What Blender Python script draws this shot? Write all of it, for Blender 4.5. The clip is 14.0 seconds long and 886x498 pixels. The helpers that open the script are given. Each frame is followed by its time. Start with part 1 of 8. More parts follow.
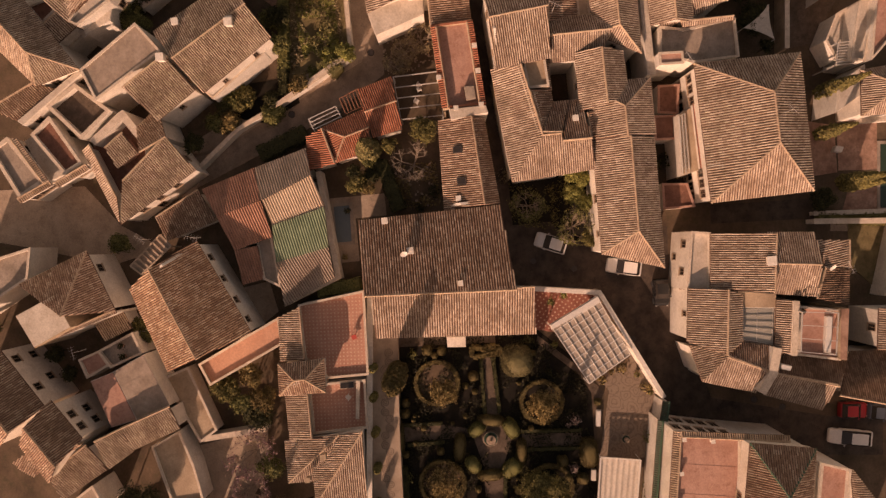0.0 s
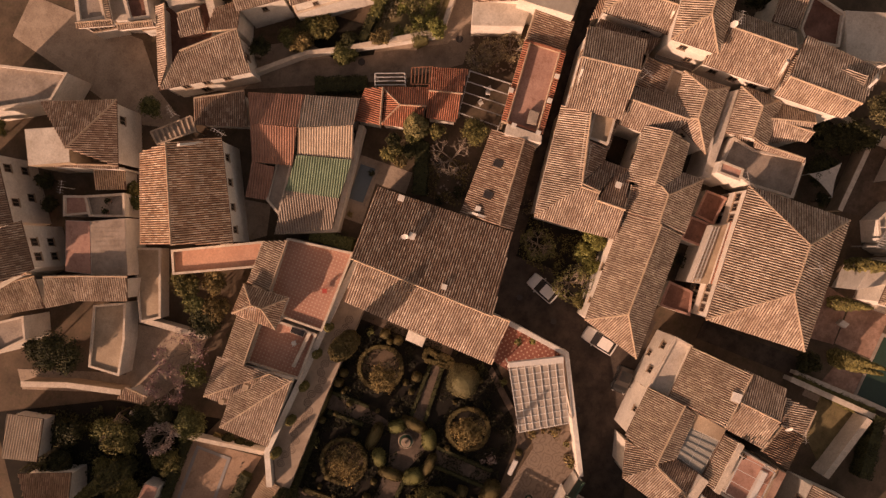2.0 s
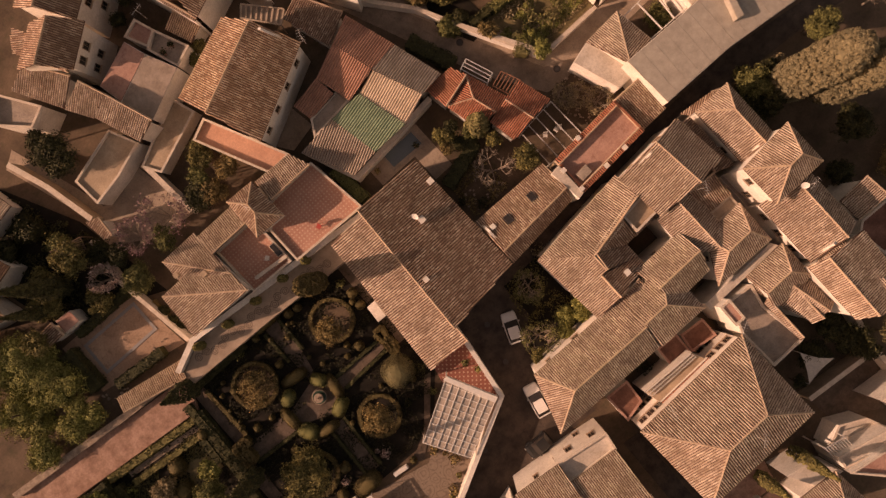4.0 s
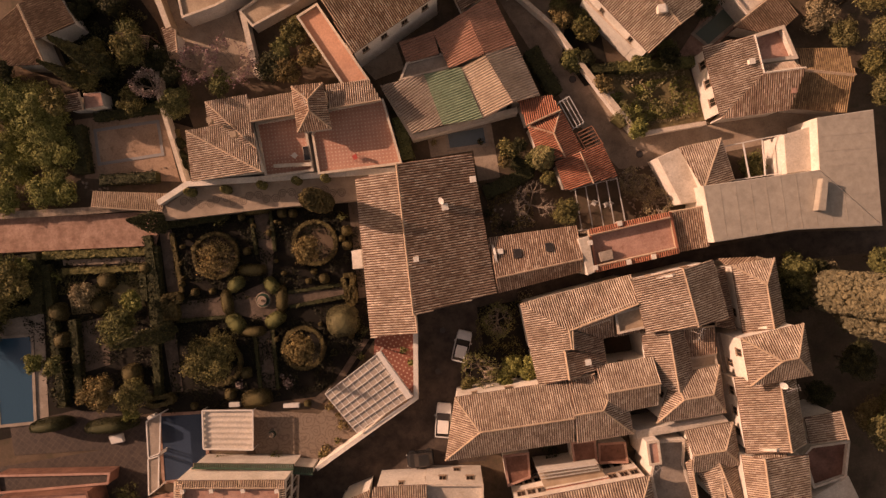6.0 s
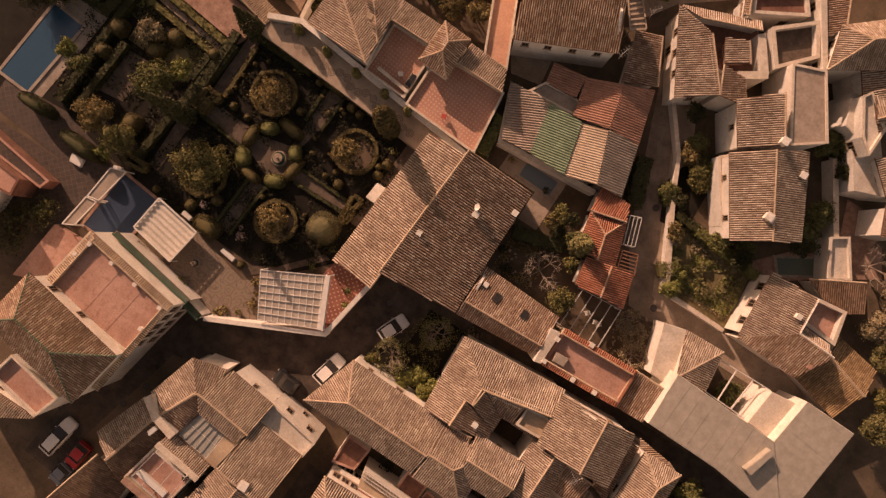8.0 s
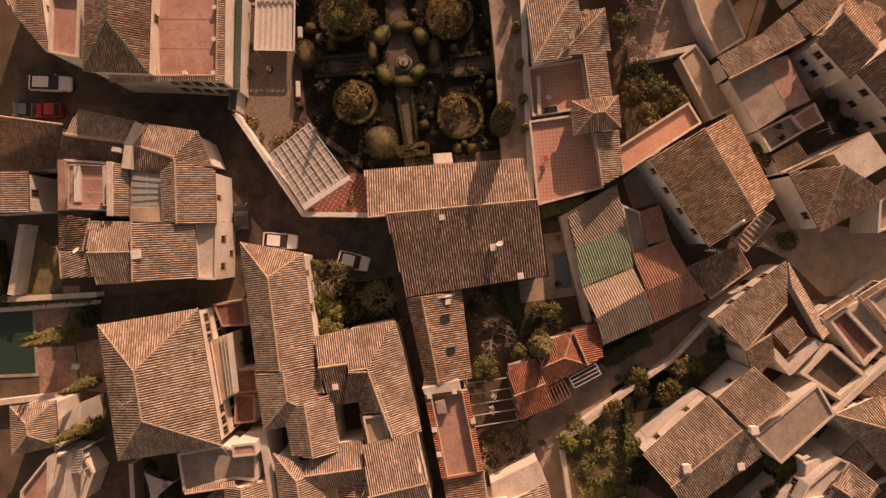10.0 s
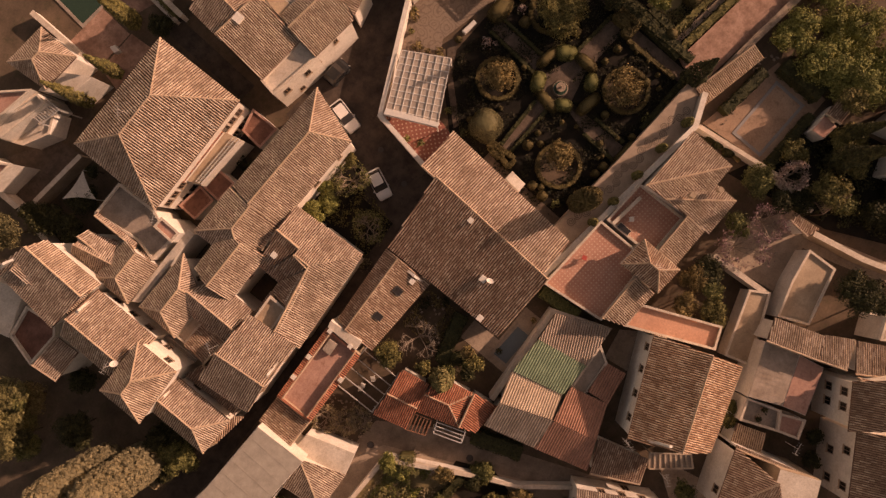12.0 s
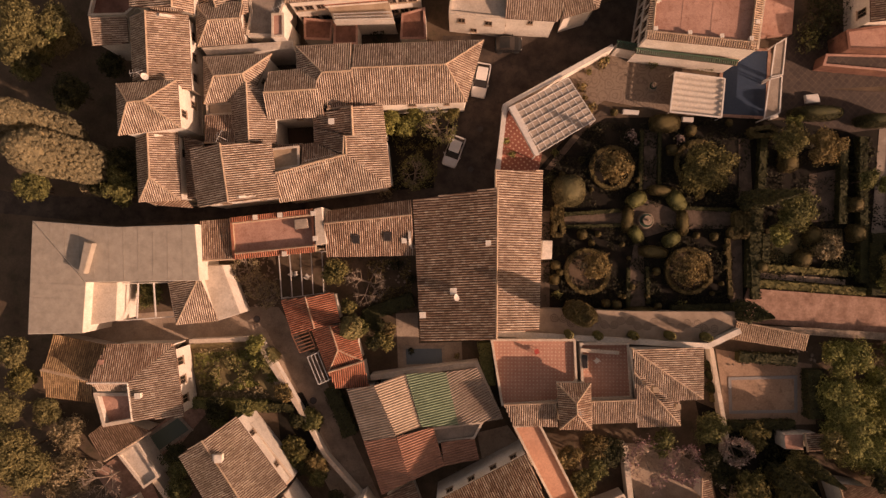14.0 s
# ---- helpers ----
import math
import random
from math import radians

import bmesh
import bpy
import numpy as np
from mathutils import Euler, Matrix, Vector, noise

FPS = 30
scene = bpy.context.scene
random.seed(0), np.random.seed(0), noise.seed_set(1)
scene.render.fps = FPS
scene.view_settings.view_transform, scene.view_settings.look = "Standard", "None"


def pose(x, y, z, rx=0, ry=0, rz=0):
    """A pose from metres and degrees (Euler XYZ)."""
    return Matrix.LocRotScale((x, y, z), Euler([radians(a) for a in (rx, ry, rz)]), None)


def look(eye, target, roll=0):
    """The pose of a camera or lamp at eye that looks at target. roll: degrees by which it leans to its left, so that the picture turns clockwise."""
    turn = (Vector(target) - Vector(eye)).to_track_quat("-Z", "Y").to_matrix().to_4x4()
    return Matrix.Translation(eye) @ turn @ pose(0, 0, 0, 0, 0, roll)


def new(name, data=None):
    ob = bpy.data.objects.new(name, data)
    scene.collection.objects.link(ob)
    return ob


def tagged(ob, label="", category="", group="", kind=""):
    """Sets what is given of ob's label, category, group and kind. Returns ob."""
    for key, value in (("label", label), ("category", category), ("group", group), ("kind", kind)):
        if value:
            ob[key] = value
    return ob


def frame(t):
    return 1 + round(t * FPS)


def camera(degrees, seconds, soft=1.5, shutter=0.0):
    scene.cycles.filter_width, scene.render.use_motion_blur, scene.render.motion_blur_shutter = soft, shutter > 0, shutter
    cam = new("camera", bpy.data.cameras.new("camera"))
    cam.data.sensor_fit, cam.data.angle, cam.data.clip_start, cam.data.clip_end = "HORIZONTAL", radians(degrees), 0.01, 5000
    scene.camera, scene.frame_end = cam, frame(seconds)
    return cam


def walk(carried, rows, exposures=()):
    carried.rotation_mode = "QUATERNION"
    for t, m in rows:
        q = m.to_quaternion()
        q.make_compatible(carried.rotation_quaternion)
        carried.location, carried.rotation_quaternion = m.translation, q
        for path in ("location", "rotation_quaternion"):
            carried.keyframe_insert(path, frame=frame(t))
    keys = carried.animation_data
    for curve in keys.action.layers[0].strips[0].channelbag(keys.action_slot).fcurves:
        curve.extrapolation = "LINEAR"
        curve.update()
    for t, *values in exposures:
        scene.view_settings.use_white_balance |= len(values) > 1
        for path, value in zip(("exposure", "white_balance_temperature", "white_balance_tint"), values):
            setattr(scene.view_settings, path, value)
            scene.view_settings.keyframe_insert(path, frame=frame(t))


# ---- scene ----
cam = camera(70, 14.0, soft=1.4)
PATH = [(0, pose(0.412, 0.190, 72.867, -0.428, 0.452, -95.54)),
        (0.5, pose(0.422, 0.216, 72.829, -0.407, 0.453, -89.80)),
        (1, pose(0.441, 0.257, 72.767, -0.371, 0.463, -83.90)),
        (1.5, pose(0.448, 0.292, 72.713, -0.338, 0.461, -77.45)),
        (2, pose(0.439, 0.324, 72.670, -0.315, 0.457, -70.69)),
        (2.5, pose(0.435, 0.348, 72.651, -0.275, 0.450, -63.98)),
        (3, pose(0.415, 0.335, 72.650, -0.259, 0.435, -57.14)),
        (3.2, pose(0.401, 0.321, 72.661, -0.253, 0.439, -54.30)),
        (5.3, pose(0.111, 0.056, 72.957, -0.190, 0.663, -21.58)),
        (5.5, pose(0.084, 0.039, 72.979, -0.191, 0.663, -18.21)),
        (6, pose(-0.025, -0.001, 73.032, -0.222, 0.647, -9.47)),
        (6.5, pose(-0.139, -0.017, 73.070, -0.241, 0.610, 0.00)),
        (7, pose(-0.252, -0.045, 73.072, -0.257, 0.576, 10.28)),
        (7.5, pose(-0.331, -0.087, 73.063, -0.267, 0.552, 21.60)),
        (8, pose(-0.378, -0.133, 73.069, -0.260, 0.561, 33.47)),
        (8.2, pose(-0.385, -0.150, 73.067, -0.249, 0.577, 38.22)),
        (10.3, pose(-0.274, -0.232, 73.004, 0.088, 0.753, 89.01)),
        (10.5, pose(-0.259, -0.234, 73.000, 0.096, 0.761, 93.79)),
        (11, pose(-0.204, -0.240, 72.995, 0.074, 0.786, 105.79)),
        (11.5, pose(-0.173, -0.243, 72.993, 0.056, 0.813, 117.68)),
        (12, pose(-0.185, -0.247, 73.008, 0.060, 0.850, 129.70)),
        (12.5, pose(-0.218, -0.224, 73.073, 0.058, 0.893, 141.59)),
        (13, pose(-0.244, -0.189, 73.192, 0.051, 0.964, 153.85)),
        (13.5, pose(-0.261, -0.170, 73.298, 0.058, 1.046, 166.10)),
        (14, pose(-0.274, -0.161, 73.384, 0.074, 1.119, 177.46))]
EXPO = 0.42
walk(cam, PATH, exposures=[(0, EXPO, 7850, 41), (14, EXPO, 7850, 41)])

# ---------- light ----------
SUN_FROM = Vector((-0.895, 0.446, 0.0)).normalized()
SUN_ELEV = radians(22)
world = bpy.data.worlds.new("sky")
scene.world = world
world.use_nodes = True
sky = world.node_tree.nodes.new("ShaderNodeTexSky")
sky.sky_type, sky.sun_disc = "NISHITA", False
sky.sun_elevation, sky.sun_rotation = SUN_ELEV, math.atan2(SUN_FROM.x, SUN_FROM.y)
haze = world.node_tree.nodes.new("ShaderNodeMix")
haze.data_type, haze.blend_type = "RGBA", "MULTIPLY"
haze.inputs[0].default_value, haze.inputs[7].default_value = 1.0, (1.0, 0.715, 0.445, 1)
world.node_tree.links.new(sky.outputs[0], haze.inputs[6])
world.node_tree.links.new(haze.outputs[2], world.node_tree.nodes["Background"].inputs[0])
world.node_tree.nodes["Background"].inputs[1].default_value = 0.135
sun = new("sun", bpy.data.lights.new("sun", "SUN"))
sun.data.energy, sun.data.angle, sun.data.color = 3.75, radians(0.6), (1.0, 0.785, 0.57)
sun.matrix_basis = look(tuple(SUN_FROM * 80 * math.cos(SUN_ELEV) + Vector((0, 0, 80 * math.sin(SUN_ELEV)))), (0, 0, 0))

def tup(v):
    return tuple(v)


# ---------- materials ----------
def nodes_of(name):
    m = bpy.data.materials.new(name)
    m.use_nodes = True
    nt = m.node_tree
    return m, nt, nt.nodes["Principled BSDF"]


def ramp(nt, fac, stops):
    r = nt.nodes.new("ShaderNodeValToRGB")
    el = r.color_ramp.elements
    el[0].position, el[0].color = stops[0][0], (*stops[0][1], 1)
    el[1].position, el[1].color = stops[-1][0], (*stops[-1][1], 1)
    for pos, c in stops[1:-1]:
        e = el.new(pos)
        e.color = (*c, 1)
    nt.links.new(fac, r.inputs[0])
    return r.outputs[0]


def noise_node(nt, scale, detail=4.0, rough=0.6, co=None):
    n = nt.nodes.new("ShaderNodeTexNoise")
    n.inputs["Scale"].default_value = scale
    n.inputs["Detail"].default_value = detail
    n.inputs["Roughness"].default_value = rough
    if co is None:
        co = nt.nodes.new("ShaderNodeNewGeometry").outputs["Position"]
    nt.links.new(co, n.inputs["Vector"])
    return n.outputs["Fac"]


def mix(nt, fac, a, b, mode="MIX"):
    n = nt.nodes.new("ShaderNodeMix")
    n.data_type, n.blend_type = "RGBA", mode
    for sock, val in ((n.inputs[0], fac), (n.inputs[6], a), (n.inputs[7], b)):
        if isinstance(val, (int, float)):
            sock.default_value = val
        elif isinstance(val, tuple):
            sock.default_value = (*val, 1)
        else:
            nt.links.new(val, sock)
    return n.outputs[2]


def bump(nt, bsdf, height, strength=0.3, dist=0.02):
    b = nt.nodes.new("ShaderNodeBump")
    b.inputs["Strength"].default_value, b.inputs["Distance"].default_value = strength, dist
    nt.links.new(height, b.inputs["Height"])
    nt.links.new(b.outputs[0], bsdf.inputs["Normal"])


def surface(name, dark, light, big=0.5, fine=8.0, rough=0.85, bumps=0.3, stain=None, spread=0.35):
    """A mottled matt surface: two colours mixed at two scales, with an optional stain colour on top."""
    m, nt, b = nodes_of(name)
    c = mix(nt, ramp(nt, noise_node(nt, big), [(0.5 - spread / 2, (0, 0, 0)), (0.5 + spread / 2, (1, 1, 1))]), dark, light)
    f = noise_node(nt, fine, 6.0, 0.7)
    c = mix(nt, 0.5, c, ramp(nt, f, [(0.3, (0.55, 0.55, 0.55)), (0.7, (1.25, 1.25, 1.25))]), "MULTIPLY")
    if stain:
        s = ramp(nt, noise_node(nt, big * 2.3, 5.0, 0.75), [(0.52, (0, 0, 0)), (0.72, (0.8, 0.8, 0.8))])
        c = mix(nt, s, c, stain)
    nt.links.new(c, b.inputs["Base Color"])
    b.inputs["Roughness"].default_value = rough
    b.inputs["Specular IOR Level"].default_value = 0.25
    bump(nt, b, f, bumps)
    return m


def tile_surface(name, cols, lichen=(0.16, 0.13, 0.08), amount=0.5):
    """Fired clay barrel tiles: each tile its own tone, weathered in patches."""
    m, nt, b = nodes_of(name)
    g = nt.nodes.new("ShaderNodeNewGeometry")
    n = len(cols) - 1
    c = ramp(nt, g.outputs["Random Per Island"], [(i / n, k) for i, k in enumerate(cols)])
    big = ramp(nt, noise_node(nt, 0.45, 5.0, 0.7), [(0.35, (0.62, 0.6, 0.58)), (0.65, (1.1, 1.1, 1.1))])
    c = mix(nt, 1.0, c, big, "MULTIPLY")
    s = ramp(nt, noise_node(nt, 2.6, 6.0, 0.75), [(0.5, (0, 0, 0)), (0.75, (amount,) * 3)])
    c = mix(nt, s, c, lichen)
    f = noise_node(nt, 25.0, 3.0)
    nt.links.new(c, b.inputs["Base Color"])
    b.inputs["Roughness"].default_value = 0.9
    b.inputs["Specular IOR Level"].default_value = 0.2
    bump(nt, b, f, 0.25)
    return m


def corrugated(name, dark, light, rough=0.6):
    return surface(name, dark, light, 0.8, 3.0, rough, 0.15)


def grid_tiles(name, a, b_, joint, size, turn=0.0):
    m, nt, b = nodes_of(name)
    br = nt.nodes.new("ShaderNodeTexBrick")
    br.offset = 0.0
    br.inputs["Scale"].default_value = 1.0
    br.inputs["Brick Width"].default_value = size
    br.inputs["Row Height"].default_value = size
    br.inputs["Mortar Size"].default_value = size * 0.05
    br.inputs["Color1"].default_value, br.inputs["Color2"].default_value = (*a, 1), (*b_, 1)
    br.inputs["Mortar"].default_value = (*joint, 1)
    tc = nt.nodes.new("ShaderNodeTexCoord")
    mp = nt.nodes.new("ShaderNodeMapping")
    mp.inputs["Rotation"].default_value = (0, 0, radians(turn))
    nt.links.new(tc.outputs["Object"], mp.inputs["Vector"])
    nt.links.new(mp.outputs[0], br.inputs["Vector"])
    c = mix(nt, 0.8, br.outputs[0], ramp(nt, noise_node(nt, 0.7, 5.0), [(0.3, (0.6,) * 3), (0.7, (1.15,) * 3)]), "MULTIPLY")
    nt.links.new(c, b.inputs["Base Color"])
    b.inputs["Roughness"].default_value = 0.8
    return m


def dotted_tiles(name, a, b_, dot, size, turn=0.0):
    """Square clay tiles with a small pale inset at every corner."""
    m, nt, b = nodes_of(name)
    tc = nt.nodes.new("ShaderNodeTexCoord")
    mp = nt.nodes.new("ShaderNodeMapping")
    mp.inputs["Rotation"].default_value = (0, 0, radians(turn))
    mp.inputs["Scale"].default_value = (1 / size, 1 / size, 0.0)
    nt.links.new(tc.outputs["Object"], mp.inputs["Vector"])
    fr = nt.nodes.new("ShaderNodeVectorMath")
    fr.operation = "FRACTION"
    nt.links.new(mp.outputs[0], fr.inputs[0])
    d = nt.nodes.new("ShaderNodeVectorMath")
    d.operation = "DISTANCE"
    d.inputs[1].default_value = (0.5, 0.5, 0.0)
    nt.links.new(fr.outputs[0], d.inputs[0])
    inset_fac = ramp(nt, d.outputs["Value"], [(0.17, (0.85,) * 3), (0.24, (0, 0, 0))])
    c = mix(nt, ramp(nt, noise_node(nt, 0.5, 5.0), [(0.35, (0, 0, 0)), (0.65, (1, 1, 1))]), a, b_)
    c = mix(nt, inset_fac, c, dot)
    f = noise_node(nt, 5.0, 5.0, 0.7)
    c = mix(nt, 0.7, c, ramp(nt, f, [(0.3, (0.7,) * 3), (0.7, (1.15,) * 3)]), "MULTIPLY")
    nt.links.new(c, b.inputs["Base Color"])
    b.inputs["Roughness"].default_value = 0.8
    bump(nt, b, f, 0.2)
    return m


def scroll_paving(name, pale, band):
    """Pale pebbles with dark curling bands."""
    m, nt, b = nodes_of(name)
    v = nt.nodes.new("ShaderNodeTexVoronoi")
    v.inputs["Scale"].default_value, v.inputs["Randomness"].default_value = 0.75, 0.95
    g = nt.nodes.new("ShaderNodeNewGeometry")
    w = nt.nodes.new("ShaderNodeTexNoise")
    w.inputs["Scale"].default_value = 0.8
    nt.links.new(g.outputs["Position"], w.inputs["Vector"])
    nt.links.new(mix(nt, 1.0, g.outputs["Position"], w.outputs["Color"], "ADD"), v.inputs["Vector"])
    k = nt.nodes.new("ShaderNodeMath")
    k.operation = "MULTIPLY"
    k.inputs[1].default_value = 26.0
    nt.links.new(v.outputs["Distance"], k.inputs[0])
    s = nt.nodes.new("ShaderNodeMath")
    s.operation = "SINE"
    nt.links.new(k.outputs[0], s.inputs[0])
    c = mix(nt, ramp(nt, s.outputs[0], [(0.35, (0, 0, 0)), (0.75, (0.8, 0.8, 0.8))]), pale, band)
    f = noise_node(nt, 9.0, 5.0, 0.7)
    c = mix(nt, 0.6, c, ramp(nt, f, [(0.3, (0.65,) * 3), (0.7, (1.2,) * 3)]), "MULTIPLY")
    nt.links.new(c, b.inputs["Base Color"])
    b.inputs["Roughness"].default_value = 0.9
    bump(nt, b, f, 0.4)
    return m


def leaf_surface(name, dark, mid, light):
    m, nt, b = nodes_of(name)
    g = nt.nodes.new("ShaderNodeNewGeometry")
    c = ramp(nt, g.outputs["Random Per Island"], [(0, dark), (0.5, mid), (1, light)])
    c = mix(nt, 0.7, c, ramp(nt, noise_node(nt, 1.2, 3.0), [(0.3, (0.6,) * 3), (0.7, (1.3,) * 3)]), "MULTIPLY")
    nt.links.new(c, b.inputs["Base Color"])
    b.inputs["Roughness"].default_value = 0.7
    b.inputs["Specular IOR Level"].default_value = 0.2
    return m


def plain(name, col, rough=0.5, metal=0.0):
    m, nt, b = nodes_of(name)
    c = mix(nt, 0.35, col, ramp(nt, noise_node(nt, 6.0), [(0.3, (0.7,) * 3), (0.7, (1.2,) * 3)]), "MULTIPLY")
    nt.links.new(c, b.inputs["Base Color"])
    b.inputs["Roughness"].default_value, b.inputs["Metallic"].default_value = rough, metal
    return m


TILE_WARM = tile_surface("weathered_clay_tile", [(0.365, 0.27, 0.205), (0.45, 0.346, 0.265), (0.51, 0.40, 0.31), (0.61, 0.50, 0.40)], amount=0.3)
TILE_MIX = tile_surface("rust_clay_tile", [(0.34, 0.20, 0.13), (0.46, 0.30, 0.20), (0.52, 0.36, 0.25), (0.64, 0.49, 0.37)], amount=0.35)
# Darker clay; on slopes turned from the sun the tone stands in for shade.
TILE_DARK = tile_surface("dark_and_shaded_clay_tile", [(0.29, 0.185, 0.13), (0.375, 0.25, 0.178), (0.44, 0.31, 0.227), (0.58, 0.45, 0.345)], amount=0.4)
# Old brown clay, with the shade of back slopes added to its colour.
TILE_OLD = tile_surface("old_shaded_brown_tile", [(0.17, 0.105, 0.07), (0.24, 0.155, 0.105), (0.30, 0.20, 0.14)], amount=0.5)
TILE_RED = tile_surface("red_clay_tile", [(0.40, 0.14, 0.08), (0.48, 0.19, 0.115), (0.56, 0.25, 0.16)], amount=0.25)
TILE_PALE = tile_surface("pale_clay_tile", [(0.48, 0.35, 0.24), (0.58, 0.43, 0.31), (0.66, 0.51, 0.38)], amount=0.2)
TILE_MOSS = tile_surface("mossy_clay_tile", [(0.24, 0.16, 0.09), (0.36, 0.24, 0.13), (0.44, 0.30, 0.17)], lichen=(0.13, 0.10, 0.045), amount=0.8)
GREEN_GLAZE = plain("green_glazed_tile", (0.035, 0.085, 0.045), 0.3)
# Brown soil taken near black: the garden's deep shade is in the colour.
SOIL = surface("shade_dark_garden_soil", (0.009, 0.007, 0.0045), (0.021, 0.016, 0.011), 0.6, 5.0, 0.95, 0.6, stain=(0.014, 0.016, 0.008))
WATER_BLUE = plain("clear_blue_water", (0.024, 0.072, 0.118), 0.2)
WATER = plain("pool_water", (0.036, 0.054, 0.085), 0.2)
PAVING_DARK = surface("brown_pebble_paving", (0.085, 0.062, 0.045), (0.16, 0.117, 0.087), 0.9, 6.0, 0.9, 0.5, stain=(0.055, 0.043, 0.031))
PAVING_SCROLL = surface("pale_pebble_paving", (0.30, 0.225, 0.165), (0.42, 0.325, 0.245), 0.7, 12.0, 0.9, 0.5, stain=(0.24, 0.18, 0.13))
PAVING_SCROLL2 = scroll_paving("brown_scroll_paving", (0.225, 0.168, 0.123), (0.15, 0.108, 0.078))
SCROLL_BAND = surface("dark_pebble_band", (0.12, 0.088, 0.064), (0.18, 0.135, 0.10), 2.0, 14.0, 0.9, 0.5)
POOL_GREEN = plain("milky_green_pool_water", (0.085, 0.115, 0.085), 0.3)
WATER_GREEN = plain("green_pool_water", (0.028, 0.052, 0.033), 0.1)
CLOTH = surface("white_awning", (0.50, 0.44, 0.37), (0.60, 0.53, 0.45), 0.6, 4.0, 0.8, 0.1)
BEDDING = surface("roof_bedding", (0.105, 0.060, 0.042), (0.165, 0.098, 0.068), 1.0)
CAP = surface("ridge_clay", (0.36, 0.26, 0.18), (0.50, 0.38, 0.27), 3.0, 14.0)
COPING = surface("worn_coping", (0.50, 0.41, 0.32), (0.66, 0.56, 0.45), 1.5, 9.0, 0.9, 0.25, stain=(0.38, 0.29, 0.22))
WALL = surface("lime_wash", (0.60, 0.54, 0.465), (0.75, 0.69, 0.61), 0.35, 5.0, 0.9, 0.15, stain=(0.50, 0.43, 0.35))
ROOF_WHITE = surface("pale_roof_screed", (0.46, 0.39, 0.315), (0.62, 0.545, 0.455), 0.5, 5.0, 0.9, 0.15, stain=(0.36, 0.29, 0.22))
DECK = surface("ochre_deck", (0.30, 0.195, 0.13), (0.42, 0.285, 0.195), 0.35, 6.0, 0.9, 0.3, stain=(0.17, 0.11, 0.07))
# Brown tiles and joints darkened: the court's shade is painted into them.
PAVING_DIAG = grid_tiles("shaded_brown_diagonal_paving", (0.045, 0.029, 0.021), (0.068, 0.045, 0.032), (0.09, 0.063, 0.046), 0.55, 45.0)
POOL_PALE = plain("pale_pool_water", (0.115, 0.14, 0.15), 0.15)
WALL_TAN = surface("ochre_render", (0.34, 0.25, 0.17), (0.48, 0.37, 0.26), 0.4, 5.0, 0.9, 0.2, stain=(0.26, 0.19, 0.13))
STONE = surface("rubble_stone", (0.20, 0.15, 0.11), (0.36, 0.28, 0.21), 1.8, 9.0, 0.95, 0.8)
EARTH = surface("dry_earth", (0.075, 0.052, 0.034), (0.15, 0.105, 0.07), 0.3, 4.0, 0.95, 0.5, stain=(0.055, 0.05, 0.024))
ASPHALT = surface("worn_asphalt", (0.036, 0.027, 0.021), (0.115, 0.085, 0.066), 0.6, 9.0, 0.9, 0.6, stain=(0.03, 0.023, 0.018), spread=0.45)
PAVING = surface("sandy_paving", (0.28, 0.21, 0.155), (0.41, 0.32, 0.24), 0.5, 6.0, 0.9, 0.4, stain=(0.20, 0.15, 0.11))
LANE_SAND = surface("worn_sandy_lane", (0.17, 0.125, 0.09), (0.29, 0.22, 0.165), 0.5, 7.0, 0.9, 0.4, stain=(0.11, 0.083, 0.06))
RED_PAVE = surface("red_stone_paving", (0.23, 0.13, 0.09), (0.43, 0.27, 0.20), 0.8, 3.5, 0.9, 0.5, stain=(0.20, 0.12, 0.085))
RED_DARK = surface("dull_red_screed", (0.15, 0.07, 0.048), (0.27, 0.135, 0.095), 0.6, 5.0, 0.9, 0.2, stain=(0.10, 0.05, 0.035))
RED_FLAT = surface("red_painted_screed", (0.36, 0.195, 0.145), (0.50, 0.30, 0.23), 0.5, 5.0, 0.85, 0.15, stain=(0.24, 0.115, 0.08))
RED_TILES_DEEP = dotted_tiles("deep_red_quarry_tile", (0.23, 0.075, 0.05), (0.30, 0.11, 0.075), (0.55, 0.39, 0.29), 0.48, 40.0)
ORANGE_FLAT = surface("orange_painted_screed", (0.50, 0.26, 0.17), (0.60, 0.335, 0.225), 0.4, 4.0, 0.85, 0.15, stain=(0.40, 0.20, 0.13))
PANEL_TAN = surface("dusty_roof_panel", (0.33, 0.275, 0.225), (0.44, 0.375, 0.31), 0.5, 6.0, 0.7, 0.1)
RED_TILES = dotted_tiles("red_quarry_tile", (0.42, 0.20, 0.135), (0.50, 0.265, 0.185), (0.58, 0.41, 0.30), 0.40, 3.0)
CONCRETE = surface("stained_concrete", (0.25, 0.20, 0.155), (0.38, 0.31, 0.25), 0.6, 5.0, 0.9, 0.2, stain=(0.19, 0.15, 0.12))
GREY_METAL = surface("grey_sheet_roofing", (0.335, 0.295, 0.242), (0.375, 0.332, 0.272), 0.12, 1.2, 0.6, 0.02)
SHEET_GREY = corrugated("weathered_grey_sheet", (0.27, 0.21, 0.16), (0.39, 0.31, 0.245))
SHEET_BEIGE = corrugated("beige_sheet", (0.38, 0.29, 0.21), (0.50, 0.39, 0.29))
SHEET_RED = corrugated("red_sheet", (0.30, 0.15, 0.10), (0.43, 0.225, 0.155))
SHEET_GREEN = corrugated("green_sheet", (0.17, 0.225, 0.14), (0.245, 0.31, 0.20))
GLASS = plain("dark_window_glass", (0.03, 0.025, 0.022), 0.15)
FRAME_W = plain("painted_window_frame", (0.22, 0.15, 0.10), 0.6)
